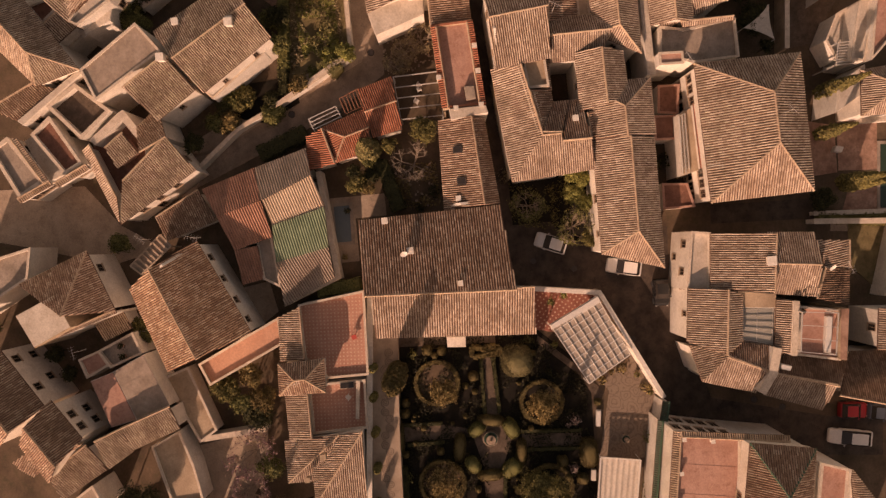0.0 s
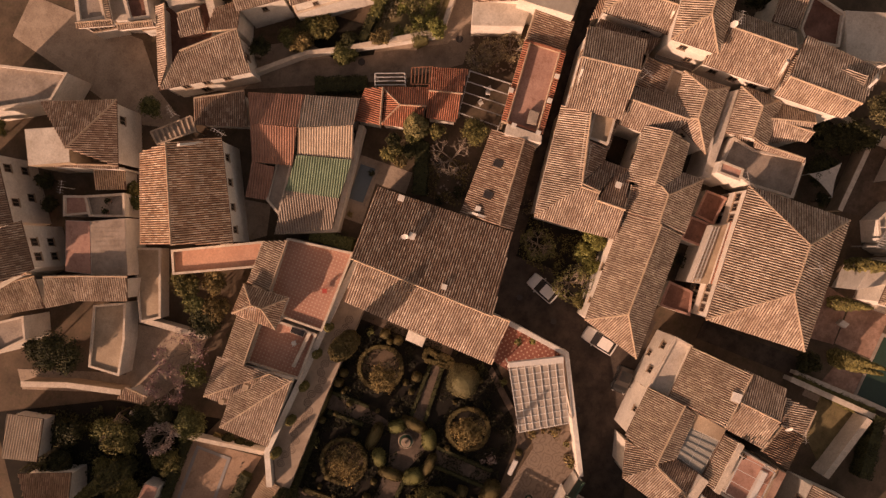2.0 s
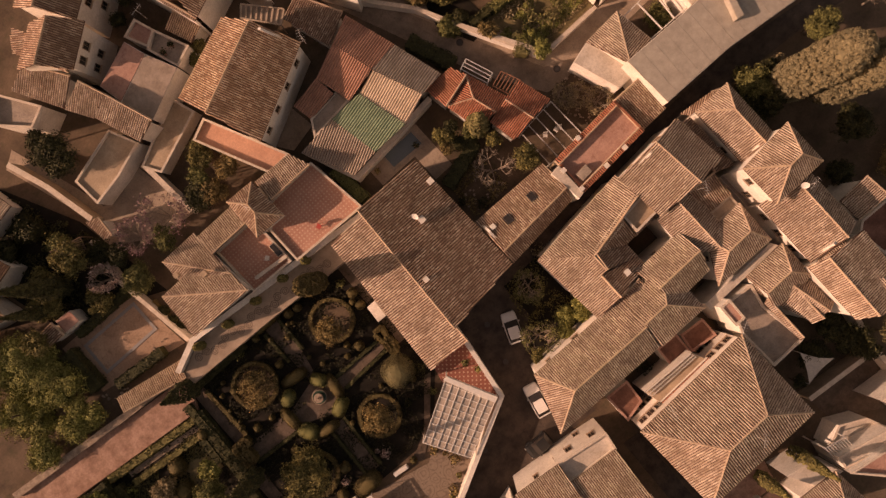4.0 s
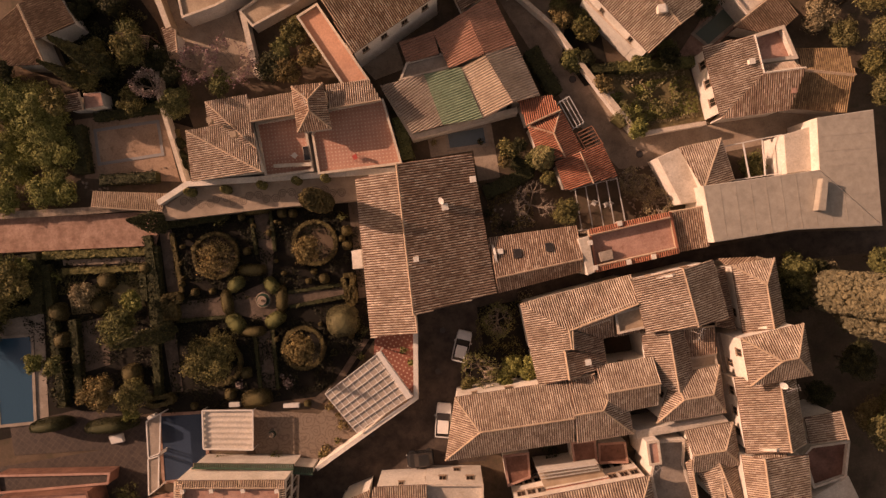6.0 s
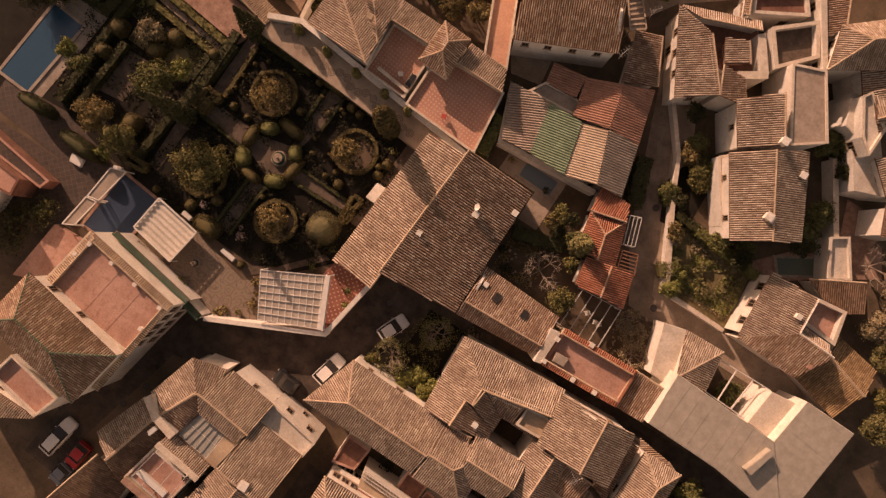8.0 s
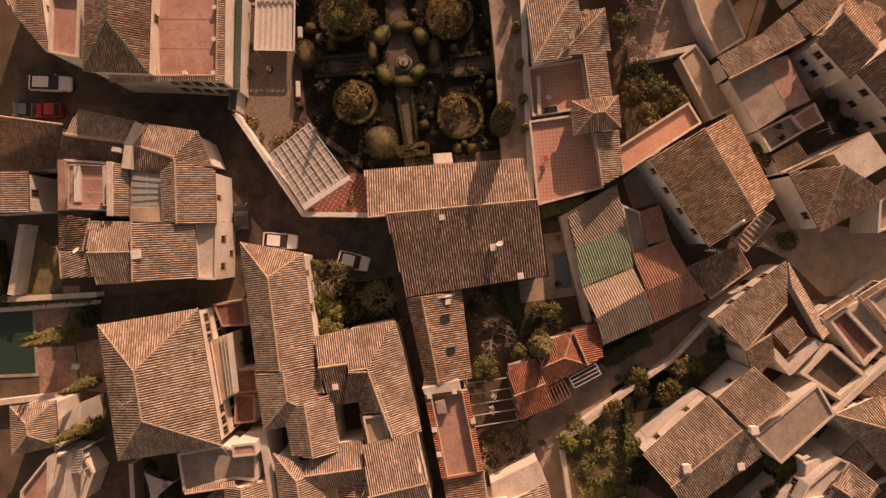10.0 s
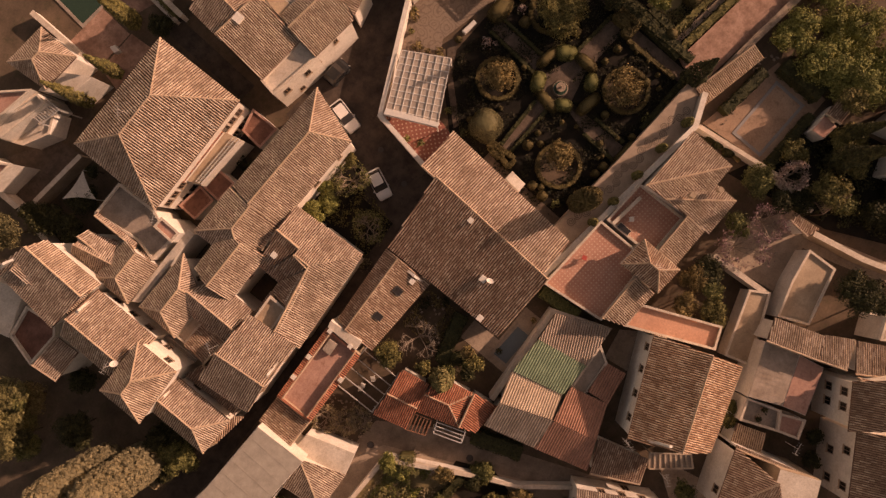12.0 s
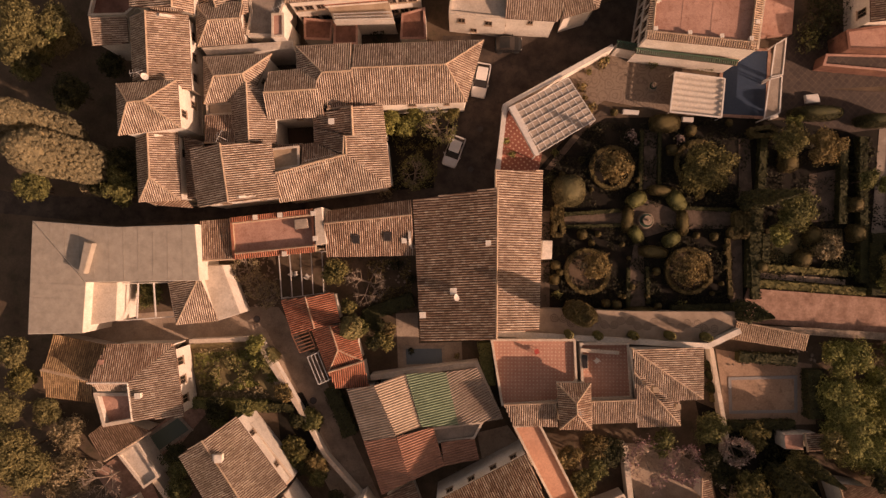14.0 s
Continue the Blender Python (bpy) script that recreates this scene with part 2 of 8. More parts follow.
WHITE = plain("white_paint", (0.62, 0.58, 0.525), 0.6)
STEEL = plain("pale_steel", (0.55, 0.52, 0.48), 0.5, 0.3)
DARKMETAL = plain("dark_metal", (0.06, 0.05, 0.045), 0.5, 0.4)
BARK = surface("bark", (0.07, 0.05, 0.035), (0.14, 0.10, 0.07), 3.0, 14.0, 0.95, 0.6)
LEAF_DARK = leaf_surface("dark_leaves", (0.02, 0.021, 0.009), (0.042, 0.042, 0.016), (0.085, 0.08, 0.03))
LEAF_COLUMN = leaf_surface("tan_cypress_leaves", (0.125, 0.106, 0.06), (0.17, 0.145, 0.083), (0.215, 0.186, 0.11))
LEAF_MID = leaf_surface("green_leaves", (0.062, 0.062, 0.021), (0.13, 0.126, 0.043), (0.225, 0.212, 0.075))
# Bed leaves darkened well below LEAF_DARK to carry the shade over the beds.
LEAF_UNDER = leaf_surface("shade_dark_bed_leaves", (0.012, 0.012, 0.006), (0.022, 0.021, 0.009), (0.042, 0.038, 0.016))
DRY_GRASS = surface("dry_garden_turf", (0.13, 0.10, 0.05), (0.23, 0.18, 0.09), 0.8, 9.0, 0.95, 0.6, stain=(0.08, 0.075, 0.03))
POOL_RIM = plain("blue_grey_pool_tile", (0.22, 0.20, 0.185), 0.5)
LEAF_LIGHT = leaf_surface("yellow_green_leaves", (0.09, 0.09, 0.025), (0.20, 0.20, 0.055), (0.32, 0.31, 0.10))
LEAF_OCHRE = leaf_surface("ochre_leaves", (0.10, 0.07, 0.028), (0.20, 0.145, 0.055), (0.32, 0.24, 0.10))
LEAF_PINE = leaf_surface("pine_needles", (0.06, 0.052, 0.024), (0.115, 0.10, 0.045), (0.17, 0.145, 0.07))
LEAF_MIXED = leaf_surface("mixed_leaves", (0.065, 0.058, 0.021), (0.14, 0.122, 0.042), (0.24, 0.205, 0.07))
LEAF_LIGHT2 = leaf_surface("olive_yellow_leaves", (0.08, 0.069, 0.027), (0.155, 0.136, 0.054), (0.24, 0.21, 0.09))
LEAF_DRY = leaf_surface("dry_pale_leaves", (0.15, 0.115, 0.06), (0.27, 0.21, 0.115), (0.40, 0.325, 0.195))
LEAF_PINK = leaf_surface("pink_blossom", (0.14, 0.07, 0.07), (0.26, 0.15, 0.15), (0.42, 0.28, 0.27))
ROOFGLASS = plain("dusty_roof_glass", (0.30, 0.29, 0.25), 0.25)
RUSTY = plain("rusty_steel", (0.20, 0.09, 0.05), 0.8)
LEAF_BLOSSOM = leaf_surface("pale_blossom", (0.16, 0.10, 0.085), (0.34, 0.24, 0.20), (0.55, 0.45, 0.38))


# ---------- making meshes ----------
def mesh_ob(name, verts, faces, mat, parent=None, label="", smooth=False):
    me = bpy.data.meshes.new(name)
    me.from_pydata([tuple(v) for v in verts], [], [tuple(f) for f in faces])
    me.materials.append(mat)
    if smooth:
        me.shade_smooth()
    ob = new(name, me)
    if parent is not None:
        ob.parent = parent
        ob.matrix_parent_inverse = parent.matrix_basis.inverted()
    if label:
        ob["label"] = label
    return ob


def part(name, bm, mat, parent, label=""):
    me = bpy.data.meshes.new(name)
    bm.to_mesh(me)
    bm.free()
    me.materials.append(mat)
    ob = new(name, me)
    if parent is not None:
        ob.parent = parent
        ob.matrix_parent_inverse = parent.matrix_basis.inverted()
    if label:
        ob["label"] = label
    return ob


def thing(name, x, y, z, label, category, group="", rz=0.0):
    e = new(name)
    e.matrix_basis = pose(x, y, z, 0, 0, rz)
    e.empty_display_size = 0.3
    return tagged(e, label, category, group)


def ccw(poly):
    a = sum(p[0] * q[1] - q[0] * p[1] for p, q in zip(poly, poly[1:] + poly[:1]))
    return list(poly) if a > 0 else list(reversed(poly))


def prism(poly, z0, z1):
    """Vertices and faces of an upright prism; z1 may be a list, one height a corner."""
    n = len(poly)
    tops = z1 if isinstance(z1, (list, tuple)) else [z1] * n
    v = [(p[0], p[1], z0) for p in poly] + [(p[0], p[1], t) for p, t in zip(poly, tops)]
    f = [tuple(range(n - 1, -1, -1)), tuple(range(n, 2 * n))]
    f += [(i, (i + 1) % n, n + (i + 1) % n, n + i) for i in range(n)]
    return v, f


def inset(poly, d):
    """A convex plan moved inwards by d (outwards for negative d). Counter-clockwise."""
    out, n = [], len(poly)
    for i in range(n):
        a, b, c = (Vector(poly[(i + k) % n][:2]) for k in (-1, 0, 1))
        e1, e2 = (b - a).normalized(), (c - b).normalized()
        n1, n2 = Vector((-e1.y, e1.x)), Vector((-e2.y, e2.x))
        k = max(0.3, 1 + n1.dot(n2))
        q = b + (n1 + n2) * (d / k)
        out.append((q.x, q.y))
    return out


def slab(name, poly, z0, z1, mat, parent=None, label=""):
    return mesh_ob(name, *prism(ccw(poly), z0, z1), mat, parent, label)


def box_between(a, b, width, z0, z1):
    """Vertices and faces of a straight bar in plan from a to b."""
    a, b = Vector(a[:2]), Vector(b[:2])
    d = (b - a).normalized()
    s = Vector((-d.y, d.x)) * width / 2
    return prism([tup(a + s), tup(a - s), tup(b - s), tup(b + s)][::-1], z0, z1)


def gather(pieces):
    v, f = [], []
    for pv, pf in pieces:
        k = len(v)
        v += list(pv)
        f += [tuple(i + k for i in q) for q in pf]
    return v, f


def rod(a, b, r, sides=6, r2=None):
    a, b = Vector(a), Vector(b)
    d = (b - a).normalized()
    s = d.orthogonal().normalized()
    t = d.cross(s)
    r2 = r if r2 is None else r2
    v = [tup(a + (s * math.cos(k) + t * math.sin(k)) * r) for k in (2 * math.pi * i / sides for i in range(sides))]
    v += [tup(b + (s * math.cos(k) + t * math.sin(k)) * r2) for k in (2 * math.pi * i / sides for i in range(sides))]
    f = [(i, (i + 1) % sides, sides + (i + 1) % sides, sides + i) for i in range(sides)]
    return v, f + [tuple(range(sides - 1, -1, -1)), tuple(range(sides, 2 * sides))]


# ---------- roofs ----------
RNG = np.random.default_rng(7)


def z_on(poly3):
    """Height on a sloping face as a function of plan, by its triangles."""
    p = [np.array(q, float) for q in poly3]
    planes = []
    for i in range(1, len(p) - 1):
        m = np.array([[q[0], q[1], 1.0] for q in (p[0], p[i], p[i + 1])])
        if abs(np.linalg.det(m)) > 1e-6:
            planes.append((p[0], p[i], p[i + 1], np.linalg.solve(m, [p[0][2], p[i][2], p[i + 1][2]])))

    def z(x, y):
        out = None
        for a, b, c, k in planes:
            val = k[0] * x + k[1] * y + k[2]
            if out is None:
                out = val
            else:
                side = (p[0][0] - a[0]) if False else (a[0] - x) * (b[1] - y) - (b[0] - x) * (a[1] - y)
                ref = (a[0] - c[0]) * (b[1] - c[1]) - (b[0] - c[0]) * (a[1] - c[1])
                out = np.where(side * ref >= 0, val, out)
        return out
    return z


def tile_rows(poly3, pitch=0.235, length=0.40, down=None):
    """Barrel tiles in rows up a sloping face whose first edge is its eave. Returns vertices and faces."""
    p = np.array([q[:2] for q in poly3], float)
    e = p[1] - p[0] if down is None else np.array(down, float)
    e = e / np.linalg.norm(e)
    up = np.array([-e[1], e[0]])
    if (p.mean(0) - p[0]) @ up < 0:
        up = -up
    u, v = (p - p[0]) @ e, (p - p[0]) @ up
    rad, high = pitch * 0.315, pitch * 0.46
    zf = z_on(poly3)
    us = np.arange(u.min() + pitch * 0.5, u.max(), pitch)
    rows = []
    for k in us:
        hits = []
        for i in range(len(p)):
            j = (i + 1) % len(p)
            if (u[i] - k) * (u[j] - k) < 0:
                s = (k - u[i]) / (u[j] - u[i])
                hits.append(v[i] + s * (v[j] - v[i]))
        if len(hits) >= 2 and max(hits) - min(hits) > 0.12:
            lo, hi = min(hits), max(hits)
            n = max(1, int(round((hi - lo) / length)))
            st = (hi - lo) / n
            for q in range(n):
                rows.append((k, lo + q * st - 0.03, lo + (q + 1) * st + 0.04))
    if not rows:
        return [], []
    r = np.array(rows)
    n = len(r)
    k = r[:, 0] + RNG.normal(0, 0.007, n)
    twist = RNG.normal(0, 0.006, n)
    lift = np.abs(RNG.normal(0, 0.006, n))
    verts = np.zeros((n, 10, 3))
    prof = [(-1.0, 0.0), (-0.72, 0.68), (0.0, 1.0), (0.72, 0.68), (1.0, 0.0)]
    for end, (vv, rr, base) in enumerate(((r[:, 1], rad, 0.014), (r[:, 2], rad * 0.92, 0.0))):
        for i, (a, h) in enumerate(prof):
            uu = k + a * rr + (twist if end else -twist)
            xy = p[0] + uu[:, None] * e + vv[:, None] * up
            verts[:, end * 5 + i, :2] = xy
            verts[:, end * 5 + i, 2] = zf(xy[:, 0], xy[:, 1]) + 0.02 + h * high + base + lift
    base = (np.arange(n) * 10)[:, None]
    quads = np.concatenate([base + np.array([i, i + 1, i + 6, i + 5]) for i in range(4)], 0)
    return verts.reshape(-1, 3).tolist(), quads.tolist()


def cap_row(a, b, r=0.13, step=0.38):
    """Rounded ridge tiles from a to b."""
    a, b = Vector(a), Vector(b)
    n = max(1, int((b - a).length / step))
    d = (b - a) / n
    s = Vector((-d.y, d.x, 0)).normalized()
    v, f = [], []
    for i in range(n):
        for end, rr, base in ((0, r, 0.04), (1.12, r * 0.85, 0.0)):
            c = a + d * (i + end)
            for q in (-1.0, -0.6, 0.0, 0.6, 1.0):
                h = 0.15 * (1 - q * q * 0.95)
                v.append(tup(c + s * q * rr + Vector((0, 0, h + base - 0.03))))
        k = i * 10
        f += [(k + j, k + j + 1, k + j + 6, k + j + 5) for j in range(4)]
        f.append((k, k + 1, k + 2, k + 3, k + 4))
    return v, f


def sheet_wave(poly3, pitch=0.28, high=0.12):
    """A corrugated sheet over a sloping face whose first edge is its eave."""
    p = np.array([q[:2] for q in poly3], float)
    e = (p[1] - p[0]) / np.linalg.norm(p[1] - p[0])
    up = np.array([-e[1], e[0]])
    if (p.mean(0) - p[0]) @ up < 0:
        up = -up
    u, v = (p - p[0]) @ e, (p - p[0]) @ up
    zf = z_on(poly3)
    v_out, f_out, prev = [], [], None
    for i, k in enumerate(np.arange(u.min() + 0.005, u.max(), pitch / 4)):
        hits = []
        for a in range(len(p)):
            b = (a + 1) % len(p)
            if (u[a] - k) * (u[b] - k) < 0:
                s = (k - u[a]) / (u[b] - u[a])
                hits.append(v[a] + s * (v[b] - v[a]))
        if len(hits) < 2:
            prev = None
            continue
        h = 0.05 + high * 0.5 * math.cos(i * math.pi / 2)
        idx = []
        for w in (min(hits), max(hits)):
            xy = p[0] + k * e + w * up
            idx.append(len(v_out))
            v_out.append((xy[0], xy[1], float(zf(xy[0], xy[1])) + h))
        if prev:
            f_out.append((prev[0], idx[0], idx[1], prev[1]))
        prev = idx
    return v_out, f_out


def deck(polys3, thick=0.14):
    """The solid boarding under roof faces."""
    pieces = []
    for q in polys3:
        n = len(q)
        v = [tuple(c) for c in q] + [(c[0], c[1], c[2] - thick) for c in q]
        f = [tuple(range(n)), tuple(range(2 * n - 1, n - 1, -1))] + [(i, n + i, n + (i + 1) % n, (i + 1) % n) for i in range(n)]
        pieces.append((v, f))
    return gather(pieces)


def window_parts(home, a, b, u, z, w=0.8, h=1.0):
    """A recessed window in the wall that runs from a to b (outside on its right), u metres along, sill at z."""
    a, b = Vector((*a[:2], 0)), Vector((*b[:2], 0))
    d = (b - a).normalized()
    o = Vector((d.y, -d.x, 0))
    c = a + d * u

    def bar(u0, u1, z0, z1, out0, out1):
        v = []
        for zz in (z0, z1):
            for uu, oo in ((u0, out0), (u1, out0), (u1, out1), (u0, out1)):
                v.append(tup(c + d * uu + o * oo + Vector((0, 0, zz))))
        return v, [(3, 2, 1, 0), (4, 5, 6, 7), (0, 1, 5, 4), (1, 2, 6, 5), (2, 3, 7, 6), (3, 0, 4, 7)]
    t = 0.07
    fr = gather([bar(-w / 2, w / 2, z, z + t, 0.0, 0.05), bar(-w / 2, w / 2, z + h - t, z + h, 0.0, 0.05),
                 bar(-w / 2, -w / 2 + t, z + t, z + h - t, 0.0, 0.05), bar(w / 2 - t, w / 2, z + t, z + h - t, 0.0, 0.05),
                 bar(-t / 3, t / 3, z + t, z + h - t, 0.0, 0.04)])
    win = mesh_ob("window", *fr, FRAME_W, home)
    mesh_ob("pane", *bar(-w / 2 + t, w / 2 - t, z + t, z + h - t, 0.006, 0.016), GLASS, win)
    mesh_ob("sill", *bar(-w / 2 - 0.08, w / 2 + 0.08, z - 0.08, z - 0.005, 0.0, 0.14), CAP, win)
    return win


def tiled(home, faces3, mat, style="tile", caps=(), cap_mat=None, pitch=0.235):
    mesh_ob("roof", *deck(faces3), BEDDING, home)
    for q in faces3:
        if style == "tile":
            v, f = tile_rows(q, pitch)
            if v:
                tagged(mesh_ob("roof_tile", v, f, mat, home), kind="stuff")
        else:
            v, f = sheet_wave(q)
            if v:
                mesh_ob("sheet", v, f, mat, home)
    for a, b in caps:
        tagged(mesh_ob("ridge_cap", *cap_row(a, b), cap_mat, home), kind="stuff")


def house(name, label, quad, eave, rise, kind="gable", h=(0, 0), off=0.5, tile=TILE_WARM, wall=WALL, over=0.3,
          wins=(), style="tile", base=0.0, cat="house", group="", cap=None, pitch=0.235):
    """A building over a four-cornered plan given at the eaves. The ridge runs along the first side; h: how far a hip
    reaches in at the far and near end. A shed rises from its first side. wins: (side, metres along, sill, w, h)."""
    q = [Vector((*p, eave)) for p in quad]
    flip = sum(a.x * b.y - b.x * a.y for a, b in zip(q, q[1:] + q[:1])) < 0
    home = thing(name, sum(p.x for p in q) / 4, sum(p.y for p in q) / 4, base, label, cat, group)
    plan = [tup(p.xy) for p in q]
    body = inset(plan, -over if flip else over)
    gap = 0.16
    if kind == "corner":
        q[3].z += rise
        faces = [[q[0], q[1], q[3]], [q[1], q[2], q[3]]]
        caps = [(q[1], q[3])]
        tops = [eave - gap] * 3 + [eave + rise - gap]
        pb, pt = (body[::-1], tops[::-1]) if flip else (body, tops)
        v, f = prism(pb, base, pt)
        f[1:2] = [(4, 5, 6), (4, 6, 7)] if flip else [(4, 5, 7), (5, 6, 7)]
        mesh_ob("wall", v, f, wall, home)
    elif kind == "shed":
        for k in (2, 3):
            q[k].z += rise
        tops = [eave - gap, eave - gap, eave + rise - gap, eave + rise - gap]
        faces = [[q[0], q[1], q[2], q[3]]]
        caps = [(q[3], q[2])] if style == "tile" else []
        pb, pt = (body[::-1], tops[::-1]) if flip else (body, tops)
        mesh_ob("wall", *prism(pb, base, pt), wall, home)
    else:
        r0, r1 = q[0].lerp(q[3], off), q[1].lerp(q[2], off)
        d = (r1 - r0).normalized()
        r1, r0 = r1 - d * h[0], r0 + d * h[1]
        for r in (r0, r1):
            r.z = eave + rise
        faces = [[q[0], q[1], r1, r0], [q[2], q[3], r0, r1]]
        caps = [(r0, r1)]
        if h[0]:
            faces.append([q[1], q[2], r1])
            caps += [(q[1], r1), (q[2], r1)]
        if h[1]:
            faces.append([q[3], q[0], r0])
            caps += [(q[3], r0), (q[0], r0)]
        if style != "tile":
            caps = caps[:1]
        pb = body[::-1] if flip else body
        v, f = prism(pb, base, eave - gap)
        for k, (i, j, r) in enumerate(((1, 2, r1), (3, 0, r0))):
            if not h[k]:
                n = len(v)
                m = Vector(body[i]).lerp(Vector(body[j]), off)
                v += [(*body[i], eave - gap), (*body[j], eave - gap), (m.x, m.y, eave + rise - gap)]
                e2 = (Vector(body[j]) - Vector(body[i])).normalized()
                inn = Vector((-e2.y, e2.x)) * (-0.25 if flip else 0.25)
                v += [(c[0] + inn.x, c[1] + inn.y, c[2]) for c in v[n:n + 3]]
                f += [(n, n + 1, n + 2), (n + 5, n + 4, n + 3), (n, n + 2, n + 5, n + 3), (n + 1, n + 4, n + 5, n + 2)]
        mesh_ob("wall", v, f, wall, home)
    faces = [[tuple(c) for c in fc] for fc in faces]
    up_faces = []
    for fc in faces:
        a = sum(p[0] * s[1] - s[0] * p[1] for p, s in zip(fc, fc[1:] + fc[:1]))
        up_faces.append(fc if a > 0 else [fc[1], fc[0]] + fc[2:][::-1])
    tiled(home, up_faces, tile, style, caps, cap or CAP, pitch)
    if not wins and eave - base >= 5.4 and over > 0.2:
        for s in range(4):
            ln = (Vector(body[(s + 1) % 4]) - Vector(body[s])).length
            k = int(ln / 3.2)
            wins = [*wins, *[(s, (i + 0.5) / k, eave - RNG.uniform(2.0, 2.4), RNG.choice([0.6, 0.8, 0.9]), RNG.choice([0.8, 1.0, 1.2])) for i in range(k) if RNG.uniform() < 0.75]]
    for s, u, z, w, hh in wins:
        a, b = body[s], body[(s + 1) % 4]
        if flip:
            a, b = b, a
        length = (Vector(b) - Vector(a)).length
        window_parts(home, a, b, u * length, z, w, hh)
    return home


def terrace(name, label, poly, top, floor_mat, wall=WALL, parapet=0.5, thick=0.17, base=0.0, cat="house", cap=None, wins=(), sides=None, seams=0.0):
    """A flat-roofed block with a parapet round it."""
    pl = ccw(poly)
    home = thing(name, sum(p[0] for p in pl) / len(pl), sum(p[1] for p in pl) / len(pl), base, label, cat)
    mesh_ob("wall", *prism(pl, base, top - 0.06), wall, home)
    mesh_ob("roof_floor", *prism(inset(pl, 0.05), top - 0.056, top), floor_mat, home)
    n = len(pl)
    if seams:
        e = max(((Vector(pl[(i + 1) % n]) - Vector(pl[i])) for i in range(n)), key=lambda v: v.length).normalized()
        s = Vector((-e.y, e.x))
        us = [Vector(q).dot(e) for q in pl]
        k = min(us) + 0.3
        while k < max(us):
            hits = []
            for i in range(n):
                a, b = Vector(pl[i]), Vector(pl[(i + 1) % n])
                if (a.dot(e) - k) * (b.dot(e) - k) < 0:
                    hits.append(a.lerp(b, (k - a.dot(e)) / (b - a).dot(e)))
            hits.sort(key=lambda v: v.dot(s))
            if len(hits) >= 2 and (hits[-1] - hits[0]).length > 0.4:
                mesh_ob("seam", *box_between(hits[0], hits[-1], 0.05, top + 0.003, top + 0.022), floor_mat, home)
            k += seams
    if parapet:
        inn = inset(pl, thick)
        for i in range(n):
            if sides is not None and i not in sides:
                continue
            j = (i + 1) % n
            mesh_ob("parapet", *prism([pl[i], pl[j], inn[j], inn[i]], top + 0.004, top + parapet), wall, home)
            o1, o2, i1, i2 = inset(pl, -0.04)[i], inset(pl, -0.04)[j], inset(pl, thick + 0.04)[j], inset(pl, thick + 0.04)[i]
            mesh_ob("coping", *prism([o1, o2, i1, i2], top + parapet + 0.003, top + parapet + 0.06), cap or COPING, home)
    for s, u, z, w, hh in wins:
        length = (Vector(pl[(s + 1) % n]) - Vector(pl[s])).length
        window_parts(home, pl[s], pl[(s + 1) % n], u * length, z, w, hh)
    return home


def wall_run(name, label, pts, height, width=0.35, mat=WALL, base=0.0, cap=None, kind="structure"):
    """A free-standing wall along a line of plan points, with a coping."""
    home = thing(name, pts[0][0], pts[0][1], base, label, "wall")
    pieces, caps = [], []
    for k, (a, b) in enumerate(zip(pts, pts[1:])):
        e = (Vector(b) - Vector(a)).normalized() * width * 0.5
        a2 = Vector(a) - (e if k else e * 0)
        pieces.append(box_between(a2, b, width - 0.004 * (k % 2), base, base + height - 0.003 * (k % 2)))
        caps.append(box_between(a2, b, width + 0.12 - 0.004 * (k % 2), base + height, base + height + 0.07 - 0.004 * (k % 2)))
    mesh_ob("masonry", *gather(pieces), mat, home)
    mesh_ob("coping", *gather(caps), cap or (STONE if mat == STONE else COPING), home)
    return tagged(home, kind=kind)



def patch(name, label, poly, z, mat):
    """A level piece of ground surface, a little above the earth."""
    return tagged(slab(name, poly, -0.3, z, mat), label, "ground", kind="structure")


# ---------- plants ----------
def leaves(centres, normals, size, droop=0.35):
    """Small folded leaf clumps, each an island of two triangles."""
    n = len(centres)
    c = np.array(centres)
    nn = np.array(normals) + RNG.normal(0, droop, (n, 3))
    nn /= np.linalg.norm(nn, axis=1, keepdims=True) + 1e-9
    a = np.cross(nn, RNG.normal(0, 1, (n, 3)))
    a /= np.linalg.norm(a, axis=1, keepdims=True) + 1e-9
    b = np.cross(nn, a)
    s = size * RNG.uniform(0.6, 1.4, (n, 1))
    v = np.stack([c - a * s, c + b * s * 0.55 + nn * s * 0.25, c + a * s, c - b * s * 0.55 + nn * s * 0.15], 1).reshape(-1, 3)
    k = (np.arange(n) * 4)[:, None]
    f = np.concatenate([k + np.array([0, 1, 2]), k + np.array([0, 2, 3])], 0)
    return v.tolist(), f.tolist()


def ball_points(n, centre, radii, shell=0.35, ragged=0.18):
    d = RNG.normal(0, 1, (n, 3))
    d /= np.linalg.norm(d, axis=1, keepdims=True)
    ph = RNG.uniform(0, 6.28, 3)
    wob = 1 + ragged * (np.sin(d[:, 0] * 4 + ph[0]) * np.sin(d[:, 1] * 5 + ph[1]) + 0.6 * np.sin(d[:, 2] * 6 + ph[2]))
    r = (1 - shell * RNG.uniform(0, 1, n) ** 1.6) * wob
    return np.array(centre) + d * r[:, None] * np.array(radii), d


